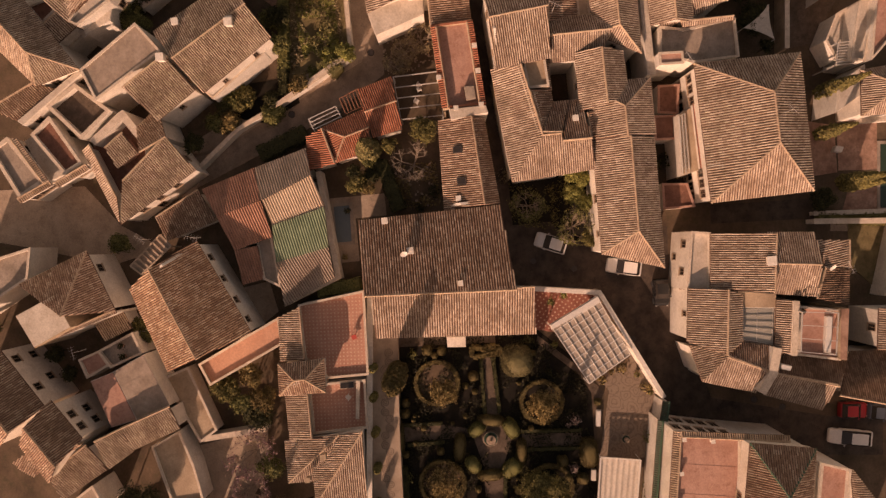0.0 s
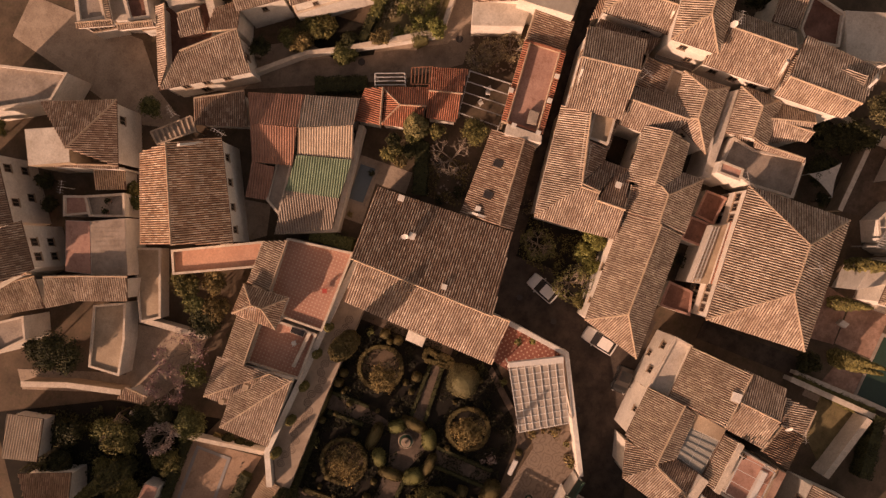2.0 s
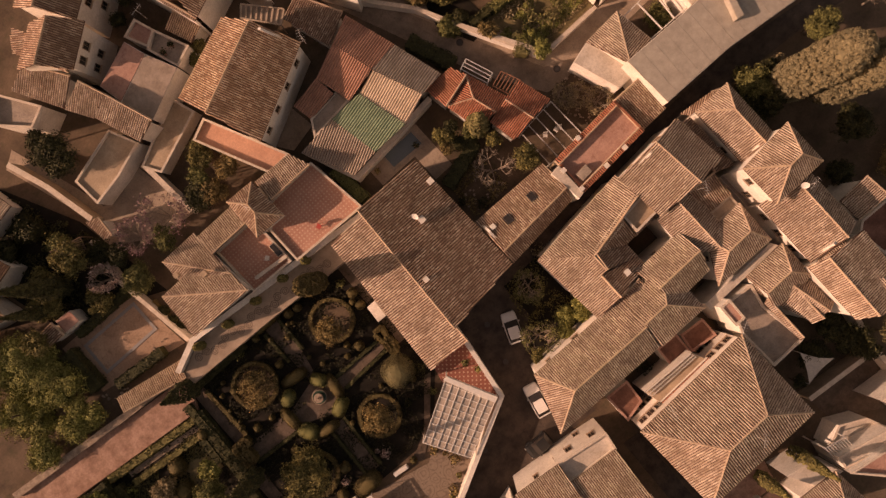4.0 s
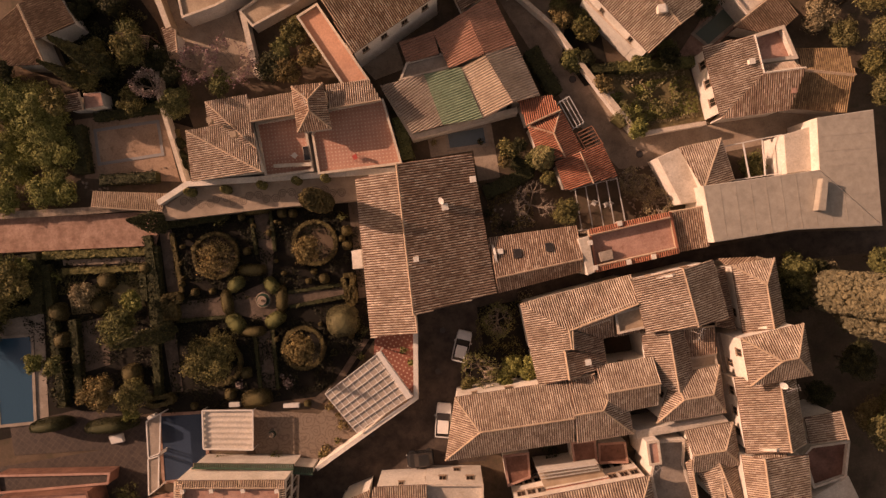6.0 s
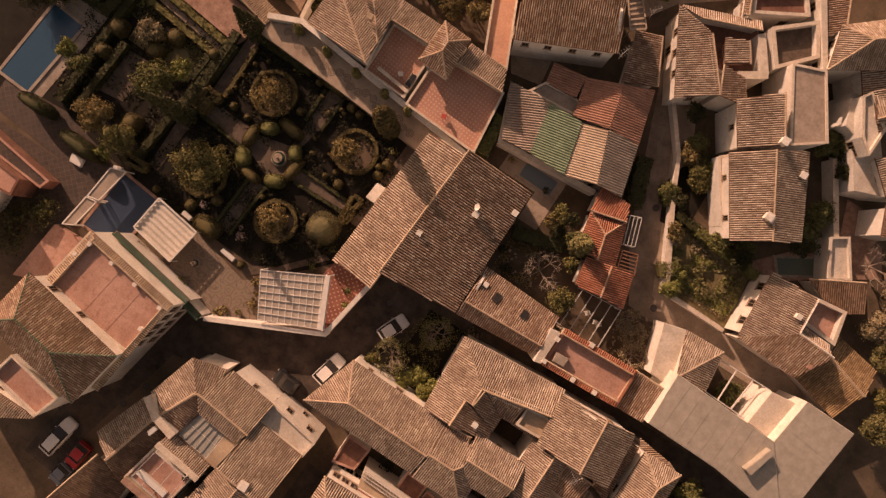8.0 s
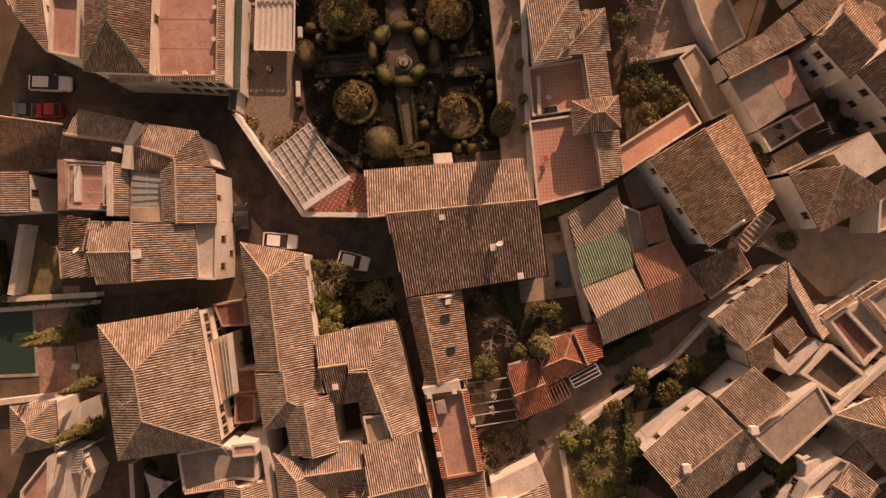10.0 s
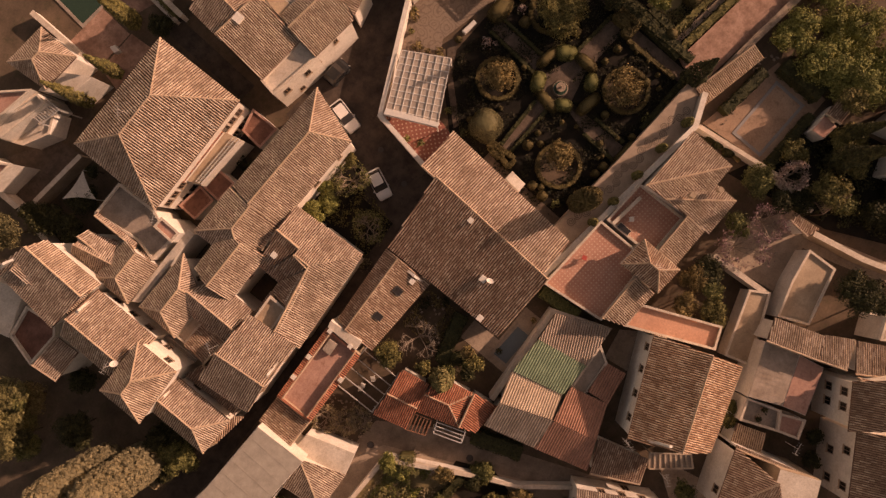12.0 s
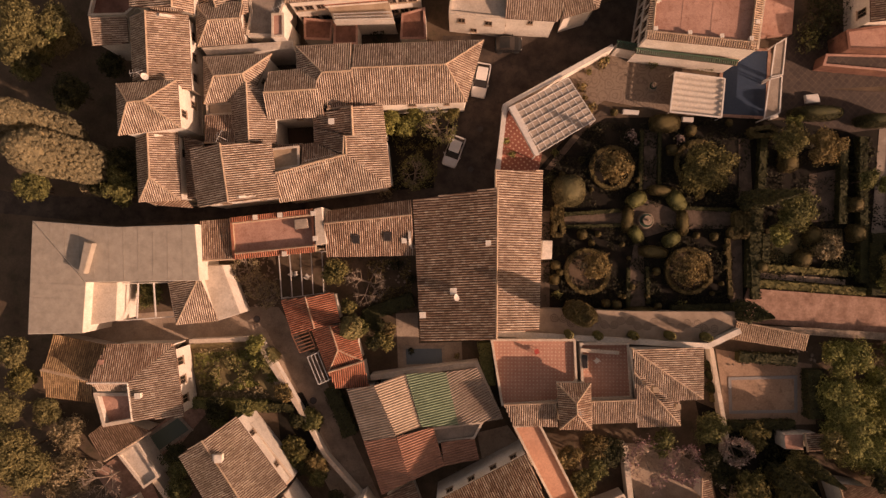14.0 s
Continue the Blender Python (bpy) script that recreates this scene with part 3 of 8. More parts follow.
def tree(x, y, h, r, mat, label, dense=1.0, lobes=15, size=0.115, name="tree"):
    """A tapered trunk with limbs and a crown of leaf clumps in several uneven lobes."""
    t = thing(name, x, y, 0, label, "tree")
    base = max(0.4, h - 1.9 * r)
    top = Vector((x + RNG.normal(0, 0.1), y + RNG.normal(0, 0.1), base + r * 0.7))
    wood = [rod((x, y, -0.05), top, 0.05 + 0.035 * r, 7, 0.03 + 0.015 * r)]
    pts, nor = [], []
    for k in range(lobes):
        a = 6.283 * (k / lobes) + RNG.uniform(-0.4, 0.4)
        q = r * RNG.uniform(0.25, 0.72) if k else 0.0
        zc = h - r * RNG.uniform(0.55, 1.05) if k else h - r * 0.6
        c = (x + q * math.cos(a), y + q * math.sin(a), zc)
        wood.append(rod(top - Vector((0, 0, 0.4 * r)), c, 0.05, 5, 0.02))
        rr = r * RNG.uniform(0.24, 0.5)
        n = int(165 * dense * rr * rr / (size * size) * 0.06) + 20
        p, d = ball_points(n, c, (rr, rr, rr * 0.8), 0.65, 0.34)
        pts.append(p)
        nor.append(d)
    mesh_ob("trunk", *gather(wood), BARK, t)
    mesh_ob("crown", *leaves(np.concatenate(pts), np.concatenate(nor), size), mat, t)
    return t


def bare_tree(x, y, h, r, label, mat=None, sprigs=0, name="tree"):
    """Trunk, limbs and twigs in three orders; with few leaves or blossoms if asked."""
    t = thing(name, x, y, 0, label, "tree")
    wood, tips = [rod((x, y, -0.05), (x, y, h * 0.35), 0.14, 7, 0.1)], []
    for i in range(7):
        a = 6.283 * i / 7 + RNG.uniform(-0.7, 0.7)
        p0 = Vector((x, y, h * RNG.uniform(0.25, 0.36)))
        q = r * RNG.uniform(0.25, 0.6)
        p1 = p0 + Vector((math.cos(a) * q, math.sin(a) * q, h * RNG.uniform(0.2, 0.4)))
        wood.append(rod(p0, p1, 0.065, 5, 0.04))
        for j in range(6):
            b = a + RNG.uniform(-1.5, 1.5)
            p2 = p1 + Vector((math.cos(b) * r * 0.35, math.sin(b) * r * 0.35, h * RNG.uniform(0.0, 0.22)))
            wood.append(rod(p1, p2, 0.036, 4, 0.02))
            for k in range(4):
                c = b + RNG.uniform(-1.7, 1.7)
                p3 = p2 + Vector((math.cos(c) * r * 0.24, math.sin(c) * r * 0.24, h * RNG.uniform(-0.03, 0.12)))
                wood.append(rod(p2, p3, 0.022, 3, 0.010))
                tips.append(tup(p3))
    mesh_ob("trunk", *gather(wood), TWIG, t)
    if sprigs:
        c = np.repeat(np.array(tips), sprigs, 0)
        c = c + RNG.normal(0, r * 0.09, c.shape)
        mesh_ob("crown", *leaves(c, RNG.normal(0, 1, c.shape), 0.11), mat, t)
    return t


def cypress(x, y, h, r, label="tall dark narrow cypress", lean=(0, 0), mat=None):
    t = thing("cypress", x, y, 0, label, "tree")
    n = int(520 * h * r * 0.5)
    z = RNG.uniform(0.02, 1, n)
    rad = r * np.minimum(1.0, (1 - z) * 1.5 + 0.06) * np.minimum(1, z * 8 + 0.4) * RNG.uniform(0.75, 1.05, n)
    a = RNG.uniform(0, 6.283, n)
    rad = rad * (1 + 0.12 * np.sin(a * 5 + z * 20))
    c = np.stack([x + rad * np.cos(a) + lean[0] * z, y + rad * np.sin(a) + lean[1] * z, 0.3 + z * (h - 0.3)], 1)
    nn = np.stack([np.cos(a), np.sin(a), 0.5 + 0 * a], 1)
    mesh_ob("trunk", *rod((x, y, -0.05), (x + lean[0] * 0.7, y + lean[1] * 0.7, h * 0.7), 0.14, 7, 0.05), BARK, t)
    mesh_ob("crown", *leaves(c, nn, 0.17), mat or LEAF_DARK, t)
    return t


def column_tree(x, y, h, r, label="tall broad columnar cypress with knotted foliage", mat=None):
    """A broad column of dense foliage with a rounded top."""
    t = thing("cypress", x, y, 0, label, "tree")
    k = int(27 * h * r)
    z = RNG.uniform(0.0, 1, k) ** 0.85
    z[: k // 5] = RNG.uniform(0.9, 1.0, k // 5)
    a = RNG.uniform(0, 6.283, k)
    fill = np.where(z > 0.9, RNG.uniform(0.0, 1.0, k) ** 0.5, 1.0)
    rad = 0.88 * r * np.sqrt(np.maximum(0.0, 1 - z ** 8)) * np.minimum(1, z * 6 + 0.35) * fill
    knots = np.stack([x + rad * np.cos(a), y + rad * np.sin(a), 1.2 + z * (h - 1.6)], 1)
    per = 44
    d = RNG.normal(0, 1, (k * per, 3))
    out = np.repeat(np.stack([np.cos(a), np.sin(a), 0.5 + z ** 4], 1), per, 0)
    d = d / np.linalg.norm(d, axis=1, keepdims=True) + 0.55 * out
    d /= np.linalg.norm(d, axis=1, keepdims=True)
    size = np.repeat(RNG.uniform(0.11, 0.2, k) * (0.6 + 0.4 * r), per)[:, None]
    c = np.repeat(knots, per, 0) + d * size * RNG.uniform(0.75, 1.1, (k * per, 1)) * np.array([1, 1, 1.5])
    core = [rod((x, y, 0.9), (x, y, 2.6), r * 0.5, 14, r * 0.8), rod((x, y, 2.6), (x, y, h * 0.88), r * 0.8, 14, r * 0.74), rod((x, y, h * 0.88), (x, y, h * 0.91), r * 0.74, 14, r * 0.35)]
    mesh_ob("trunk", *rod((x, y, -0.05), (x, y, h * 0.7), 0.3, 8, 0.1), BARK, t)
    mesh_ob("inner_foliage", *gather(core), mat or LEAF_COLUMN, t)
    mesh_ob("crown", *leaves(c, d, 0.13, 0.3), mat or LEAF_COLUMN, t)
    return t


def clipped(x, y, rx, ry, h, rz=0.0, mat=None, label="clipped evergreen bush with a rounded top", name="topiary"):
    """A closely clipped evergreen: a dense core with a skin of small leaves."""
    mat = mat or LEAF_BOX
    t = thing(name, x, y, 0, label, "topiary")
    c, s = math.cos(radians(rz)), math.sin(radians(rz))
    n = int(620 * (rx * ry + h * (rx + ry) * 0.8)) + 120
    d = RNG.normal(0, 1, (n, 3))
    d /= np.linalg.norm(d, axis=1, keepdims=True)
    d[:, 2] = np.abs(d[:, 2]) * 1.0 - 0.25
    e = np.sign(d) * np.abs(d) ** 0.75
    q = RNG.uniform(0.93, 1.04, (n, 1))
    u, v, w = (e * q).T
    p = np.stack([x + c * u * rx - s * v * ry, y + s * u * rx + c * v * ry, h * 0.35 + w * h * 0.65], 1)
    nn = np.stack([c * d[:, 0] - s * d[:, 1], s * d[:, 0] + c * d[:, 1], d[:, 2]], 1)
    bm = bmesh.new()
    bmesh.ops.create_icosphere(bm, subdivisions=3, radius=1.0)
    for k in bm.verts:
        g = Vector([math.copysign(abs(m) ** 0.75, m) for m in k.co]) * 0.86
        k.co = (x + c * g.x * rx - s * g.y * ry, y + s * g.x * rx + c * g.y * ry, max(-0.05, h * 0.35 + g.z * h * 0.65))
    part("core", bm, mat, t)
    mesh_ob("foliage", *leaves(p, nn, 0.08, 0.35), mat, t)
    return t


def hedge(pts, width, h, mat=None, label="clipped box hedge along a garden path"):
    """A clipped hedge along a line."""
    mat = mat or LEAF_DARK
    t = thing("hedge", pts[0][0], pts[0][1], 0, label, "hedge")
    cs, ns, core = [], [], []
    for a, b in zip(pts, pts[1:]):
        a, b = Vector(a), Vector(b)
        ln = (b - a).length
        d = (b - a) / ln
        s = Vector((-d.y, d.x))
        core.append(box_between(a, b, width * 0.86, -0.05, h * 0.92))
        n = int(ln * (width + 2 * h) * 34)
        u = RNG.uniform(0, ln, n)
        w = RNG.uniform(-h - width / 2, h + width / 2, n)
        side = np.abs(w) > width / 2
        off = np.clip(w, -width / 2, width / 2) * (1 + 0.1 * np.sin(u * 3.1))
        z = np.where(side, h - (np.abs(w) - width / 2), h + RNG.normal(0, 0.05, n))
        cs.append(np.stack([a.x + d.x * u + s.x * off, a.y + d.y * u + s.y * off, z], 1))
        sg = np.sign(w)
        ns.append(np.stack([np.where(side, s.x * sg, 0), np.where(side, s.y * sg, 0), np.where(side, 0.2, 1.0)], 1))
    mesh_ob("core", *gather(core), mat, t)
    mesh_ob("foliage", *leaves(np.concatenate(cs), np.concatenate(ns), 0.12, 0.5), mat, t)
    return t


def ring_hedge(x, y, r, width=0.45, h=0.55, a0=0.0, a1=360.0):
    n = 18
    pts = [(x + r * math.cos(radians(a0 + (a1 - a0) * i / n)), y + r * math.sin(radians(a0 + (a1 - a0) * i / n))) for i in range(n + 1)]
    return hedge(pts, width, h, LEAF_BOX, "low circular box hedge round a tree")


def bush(x, y, r, mat, label="loose leafy shrub", h=None):
    t = thing("shrub", x, y, 0, label, "shrub")
    h = h or r * 1.2
    n = int(150 * r * r) + 40
    p, d = ball_points(n, (x, y, h * 0.45), (r, r, h * 0.6), 0.5, 0.3)
    p[:, 2] = np.maximum(p[:, 2], 0.03)
    mesh_ob("stem", *rod((x, y, -0.05), (x, y, h * 0.5), 0.05, 5, 0.02), BARK, t)
    mesh_ob("foliage", *leaves(p, d, 0.15), mat, t)
    return t


def climber(x, y, r, h, mat, label="clipped climber growing up a garden wall"):
    """A dense upright bush against a wall."""
    t = thing("climber", x, y, 0, label, "climber")
    n = int(900 * r * h)
    z = RNG.uniform(0, 1, n)
    a = RNG.uniform(0, 6.283, n)
    q = r * np.sqrt(np.maximum(0.05, 1 - np.maximum(0, z - 0.7) ** 2 * 9)) * RNG.uniform(0.75, 1.08, n)
    mesh_ob("stem", *rod((x, y, -0.05), (x, y, h * 0.8), 0.05, 5, 0.02), BARK, t)
    mesh_ob("foliage", *leaves(np.stack([x + q * np.cos(a), y + q * np.sin(a), 0.1 + z * (h - 0.1)], 1), np.stack([np.cos(a), np.sin(a), 0.3 + z], 1), 0.11), mat, t)
    return t


def undergrowth(poly, n, mat, label, low=0.1, high=0.6, size=0.13):
    """Loose low planting over a bed, as one mass."""
    poly = np.array(poly)
    lo, hi = poly.min(0), poly.max(0)
    out = []
    while len(out) < n:
        p = RNG.uniform(lo, hi)
        inside = False
        for i in range(len(poly)):
            a, b = poly[i], poly[i - 1]
            if (a[1] > p[1]) != (b[1] > p[1]) and p[0] < (b[0] - a[0]) * (p[1] - a[1]) / (b[1] - a[1]) + a[0]:
                inside = not inside
        if inside and noise.noise(Vector((p[0] * 0.5, p[1] * 0.5, 3.0))) > -0.12:
            out.append(p)
    c = np.array(out)
    hh = np.array([low + (high - low) * max(0.0, 0.5 + noise.noise(Vector((p[0] * 0.8, p[1] * 0.8, 0.0)))) for p in c])
    pts = np.concatenate([c, (hh * RNG.uniform(0.2, 1.0, n))[:, None]], 1)
    v, f = leaves(pts, np.tile([0, 0, 1.0], (n, 1)), size, 0.7)
    return tagged(mesh_ob("undergrowth", v, f, mat), label, "plants", kind="stuff")


# ---------- things ----------
def car(pts, paint, label, glassy=True):
    """A parked hatchback from its tail to its nose."""
    a, b = Vector(pts[0]), Vector(pts[1])
    length = (b - a).length
    m = (a + b) / 2
    ang = math.degrees(math.atan2(b.y - a.y, b.x - a.x))
    t = thing("car", m.x, m.y, 0.03, label, "car", rz=ang)
    k = length / 4.2
    mt = t.matrix_basis

    def loft(name, secs, mat, par, lbl=""):
        v, f = [], []
        for px, hw, z0, z1, tuck in secs:
            v += [(px * k, -hw, z0), (px * k, -hw, z0 + (z1 - z0) * 0.55), (px * k, -hw * tuck, z1), (px * k, hw * tuck, z1), (px * k, hw, z0 + (z1 - z0) * 0.55), (px * k, hw, z0)]
        n = len(secs)
        for i in range(n - 1):
            for j in range(6):
                f.append((i * 6 + j, i * 6 + (j + 1) % 6, (i + 1) * 6 + (j + 1) % 6, (i + 1) * 6 + j))
        f += [tuple(range(5, -1, -1)), tuple(range((n - 1) * 6, n * 6))]
        v = [tup(mt @ Vector(q)) for q in v]
        return mesh_ob(name, v, f, mat, par, lbl, smooth=False)
    loft("body", [(-2.1, 0.70, 0.35, 0.75, 0.9), (-2.0, 0.84, 0.25, 0.95, 0.93), (-1.2, 0.88, 0.22, 0.98, 0.93), (0.8, 0.88, 0.22, 0.95, 0.93), (1.6, 0.86, 0.22, 0.88, 0.9), (2.0, 0.78, 0.28, 0.74, 0.85), (2.1, 0.62, 0.35, 0.6, 0.8)], paint, t)
    loft("glasshouse", [(-1.85, 0.76, 0.93, 0.98, 0.95), (-1.35, 0.78, 0.93, 1.38, 0.8), (0.2, 0.78, 0.93, 1.42, 0.8), (0.95, 0.76, 0.93, 0.98, 0.95)], GLASS, t)
    loft("roof_panel", [(-1.38, 0.60, 1.385, 1.42, 0.95), (-0.6, 0.63, 1.41, 1.46, 0.95), (0.2, 0.60, 1.40, 1.44, 0.95)], paint, t)
    for sx in (-1.3, 1.3):
        for sy in (-0.8, 0.8):
            c = Vector((sx * k, sy, 0.30))
            w = mesh_ob("wheel", *[[tup(mt @ Vector(q)) for q in g] if i == 0 else g for i, g in enumerate(rod(c - Vector((0, 0.1, 0)), c + Vector((0, 0.1, 0)), 0.31, 14))], TYRE, t)
    for sy in (-0.62, 0.62):
        c = Vector((2.03 * k, sy, 0.66))
        mesh_ob("headlight", *[[tup(mt @ Vector(q)) for q in g] if i == 0 else g for i, g in enumerate(rod(c, c + Vector((0.06, 0, 0)), 0.11, 8))], WHITE, t)
    for sy in (-0.95, 0.95):
        c = Vector((0.65 * k, sy, 0.98))
        mesh_ob("side_mirror", *[[tup(mt @ Vector(q)) for q in g] if i == 0 else g for i, g in enumerate(rod(c - Vector((0, 0.08, 0)), c + Vector((0, 0.08, 0)), 0.07, 6))], paint, t)
    return t


def chimney(x, y, z0, h=0.9, w=0.45, rz=0.0, label="small whitewashed chimney on a tiled roof", mat=None):
    t = thing("chimney", x, y, z0, label, "chimney", rz=rz)
    q = [tup((t.matrix_basis @ Vector((sx * w / 2, sy * w / 2, 0))).xy) for sx, sy in ((-1, -1), (1, -1), (1, 1), (-1, 1))]
    mesh_ob("shaft", *prism(q, z0 - 0.4, z0 + h), mat or WALL, t)
    mesh_ob("cap", *prism(inset(q, -0.06), z0 + h + 0.002, z0 + h + 0.08), mat or WALL, t)
    return t


def dish(x, y, z, r=0.4, az=200.0, label="white satellite dish on a short mast"):
    t = thing("satellite_dish", x, y, z, label, "satellite dish")
    v, f = [], []
    ax = Vector((math.cos(radians(az)) * 0.75, math.sin(radians(az)) * 0.75, 0.66)).normalized()
    s = ax.orthogonal().normalized()
    u = ax.cross(s)
    c = Vector((x, y, z + 0.9))
    for i in range(5):
        rr = r * i / 4
        for j in range(14):
            k = 6.283 * j / 14
            v.append(tup(c + (s * math.cos(k) + u * math.sin(k)) * rr + ax * 0.12 * (i / 4) ** 2))
    for i in range(4):
        for j in range(14):
            f.append((i * 14 + j, i * 14 + (j + 1) % 14, (i + 1) * 14 + (j + 1) % 14, (i + 1) * 14 + j))
    mesh_ob("mast", *rod((x, y, z - 0.5), c, 0.03), STEEL, t)
    mesh_ob("reflector", v, f, WHITE, t)
    mesh_ob("arm", *rod(c, c + ax * 0.4, 0.015, 4), STEEL, t)
    return t


def antenna(x, y, z, h=2.2, az=30.0, label="thin rooftop television antenna"):
    t = thing("antenna", x, y, z, label, "antenna")
    mesh_ob("mast", *rod((x, y, z - 0.6), (x, y, z + h), 0.025, 5), STEEL, t)
    d = Vector((math.cos(radians(az)), math.sin(radians(az)), 0))
    s = Vector((-d.y, d.x, 0))
    c = Vector((x, y, z + h))
    mesh_ob("boom", *rod(c - d * 0.7, c + d * 0.7, 0.02, 4), STEEL, t)
    for k in range(5):
        p = c + d * (-0.6 + 0.3 * k)
        mesh_ob("element", *rod(p - s * 0.35, p + s * 0.35, 0.012, 4), STEEL, t)
    return t


def skylight(x, y, z, w, d, rz, tilt, label="small dark roof window in the tiles"):
    t = thing("roof_window", x, y, z, label, "window")
    m = pose(x, y, z, tilt, 0, rz)
    for nm, g, zz, mat in (("frame", 1.0, 0.0, DARKMETAL), ("pane", 0.8, 0.05, GLASS)):
        v = [tup(m @ Vector((sx * w / 2 * g, sy * d / 2 * g, k))) for k in (zz, zz + 0.12 if nm == "frame" else zz + 0.08) for sx, sy in ((-1, -1), (1, -1), (1, 1), (-1, 1))]
        mesh_ob(nm, v, [(3, 2, 1, 0), (4, 5, 6, 7), (0, 1, 5, 4), (1, 2, 6, 5), (2, 3, 7, 6), (3, 0, 4, 7)], mat, t)
    return t


def lattice(quad, z, nu, nv, mat, label, panel=None, posts=True, bar=0.1, name="pergola", depth=0.16):
    """A flat open roof of crossing bars on four posts, over a plan of four corners."""
    q = [Vector(p) for p in quad]
    t = thing(name, sum(p.x for p in q) / 4, sum(p.y for p in q) / 4, 0, label, "pergola")
    for i in range(nu + 1):
        s = i / nu
        mesh_ob("rafter", *box_between(q[0].lerp(q[1], s), q[3].lerp(q[2], s), bar, z, z + depth), mat, t)
    for i in range(nv + 1):
        s = i / nv
        mesh_ob("batten", *box_between(q[0].lerp(q[3], s), q[1].lerp(q[2], s), bar * 0.8, z + depth + 0.002, z + depth + 0.08), mat, t)
    if panel:
        mesh_ob("panel", *prism(ccw([tup(p) for p in q]), z - 0.05, z - 0.01), panel, t)
    if posts:
        for p in q:
            mesh_ob("post", *box_between(p - Vector((0.06, 0)), p + Vector((0.06, 0)), 0.12, 0, z - 0.052), mat, t)
    return t


def awning(quad, z, label="white ribbed awning on slim posts beside a pool"):
    q = [Vector(p) for p in quad]
    t = thing("awning", sum(p.x for p in q) / 4, sum(p.y for p in q) / 4, 0, label, "awning")
    v, f, n = [], [], 40
    for i in range(n + 1):
        s = i / n
        for k in range(7):
            p = q[0].lerp(q[3], s).lerp(q[1].lerp(q[2], s), k / 6)
            v.append((p.x, p.y, z - 0.16 * abs(math.sin(s * math.pi * 7)) - 0.05 * math.sin(k / 6 * math.pi)))
    for i in range(n):
        for k in range(6):
            a = i * 7 + k
            f.append((a, a + 1, a + 8, a + 7))
    mesh_ob("canopy", v, f, CLOTH, t, smooth=True)
    for a, b in ((0, 1), (1, 2), (2, 3), (3, 0)):
        mesh_ob("beam", *box_between(q[a], q[b], 0.16, z - 0.02 + 0.003 * a, z + 0.14 + 0.003 * a), WHITE, t)
    for p in q:
        mesh_ob("post", *rod((p.x, p.y, 0), (p.x, p.y, z - 0.03), 0.05), WHITE, t)
    return t


def pool(poly, label, mat, rim=None, z=0.1):
    pl = ccw(poly)
    t = thing("swimming_pool", pl[0][0], pl[0][1], 0, label, "pool")
    out, n = inset(pl, -0.35), len(pl)
    mesh_ob("water", *prism(pl, -0.2, z - 0.03), mat, t)
    for i in range(n):
        j = (i + 1) % n
        mesh_ob("rim", *prism([out[i], out[j], pl[j], pl[i]], -0.2, z + 0.02), rim or CONCRETE, t)
    return t


def fountain(x, y, r=1.0):
    t = thing("fountain", x, y, 0, "round stone garden fountain with a small basin", "fountain")
    for nm, r0, r1, z0, z1 in (("basin", r, r * 0.85, 0, 0.45), ("basin", r * 0.45, r * 0.55, 0.45, 1.0)):
        mesh_ob(nm, *rod((x, y, z0), (x, y, z1), r0, 20, r1), STONE, t)
    mesh_ob("water", *rod((x, y, 0.452), (x, y, 0.47), r * 0.78, 20), WATER_GREEN, t)
    mesh_ob("spout", *rod((x, y, 1.0), (x, y, 1.5), 0.14, 10, 0.07), CAP, t)
    return t


def box_thing(name, label, cat, quad, z0, z1, mat, lid=None):
    """A small loose box-like thing with bevelled edges and a lid line."""
    t = thing(name, quad[0][0], quad[0][1], z0, label, cat)
    bm = bmesh.new()
    v, f = prism(ccw(quad), z0, z1)
    vs = [bm.verts.new(c) for c in v]
    for q in f:
        bm.faces.new([vs[i] for i in q])
    bmesh.ops.bevel(bm, geom=bm.edges[:], offset=0.04, segments=2, affect="EDGES")
    part("body", bm, mat, t)
    mesh_ob("top", *prism(inset(ccw(quad), 0.06), z1 + 0.002, z1 + 0.03), lid or mat, t)
    return t


def rubble(poly, n, label):
    """Loose stones over a plan, too many to count."""
    lo, hi = np.array(poly).min(0), np.array(poly).max(0)
    pieces = []
    for _ in range(n):
        x, y = RNG.uniform(lo, hi)
        s = RNG.uniform(0.05, 0.2)
        a = RNG.uniform(0, 6.28)
        c, d = math.cos(a), math.sin(a)
        q = [(x + c * u * s - d * w * s * 0.7, y + d * u * s + c * w * s * 0.7) for u, w in ((-1, -0.7), (0.2, -1), (1, -0.2), (0.5, 0.9), (-0.7, 0.8))]
        pieces.append(prism(q, 0.0, 0.06 + s * RNG.uniform(0.3, 0.9)))
    return tagged(mesh_ob("rubble", *gather(pieces), STONE), label, "rubble", kind="stuff")


def scroll_mosaic(centres, z, r, label):
    """Curling bands of dark pebbles laid into a path, each a double spiral."""
    pieces = []
    for cx, cy, turn in centres:
        for side in (1, -1):
            ring = []
            for k in range(34):
                a = k / 33 * 4.6 * math.pi
                q = r * (1 - k / 38)
                ring.append((cx + side * r * 1.02 * math.cos(turn) + q * math.cos(turn + math.pi * (side > 0) + side * a), cy + side * r * 1.02 * math.sin(turn) + q * math.sin(turn + math.pi * (side > 0) + side * a)))
            for a, b in zip(ring, ring[1:]):
                if (Vector(b) - Vector(a)).length > 0.02:
                    pieces.append(box_between(a, b, 0.09, z - 0.02, z + 0.006))
    return tagged(mesh_ob("mosaic", *gather(pieces), SCROLL_BAND), label, "mosaic", kind="stuff")


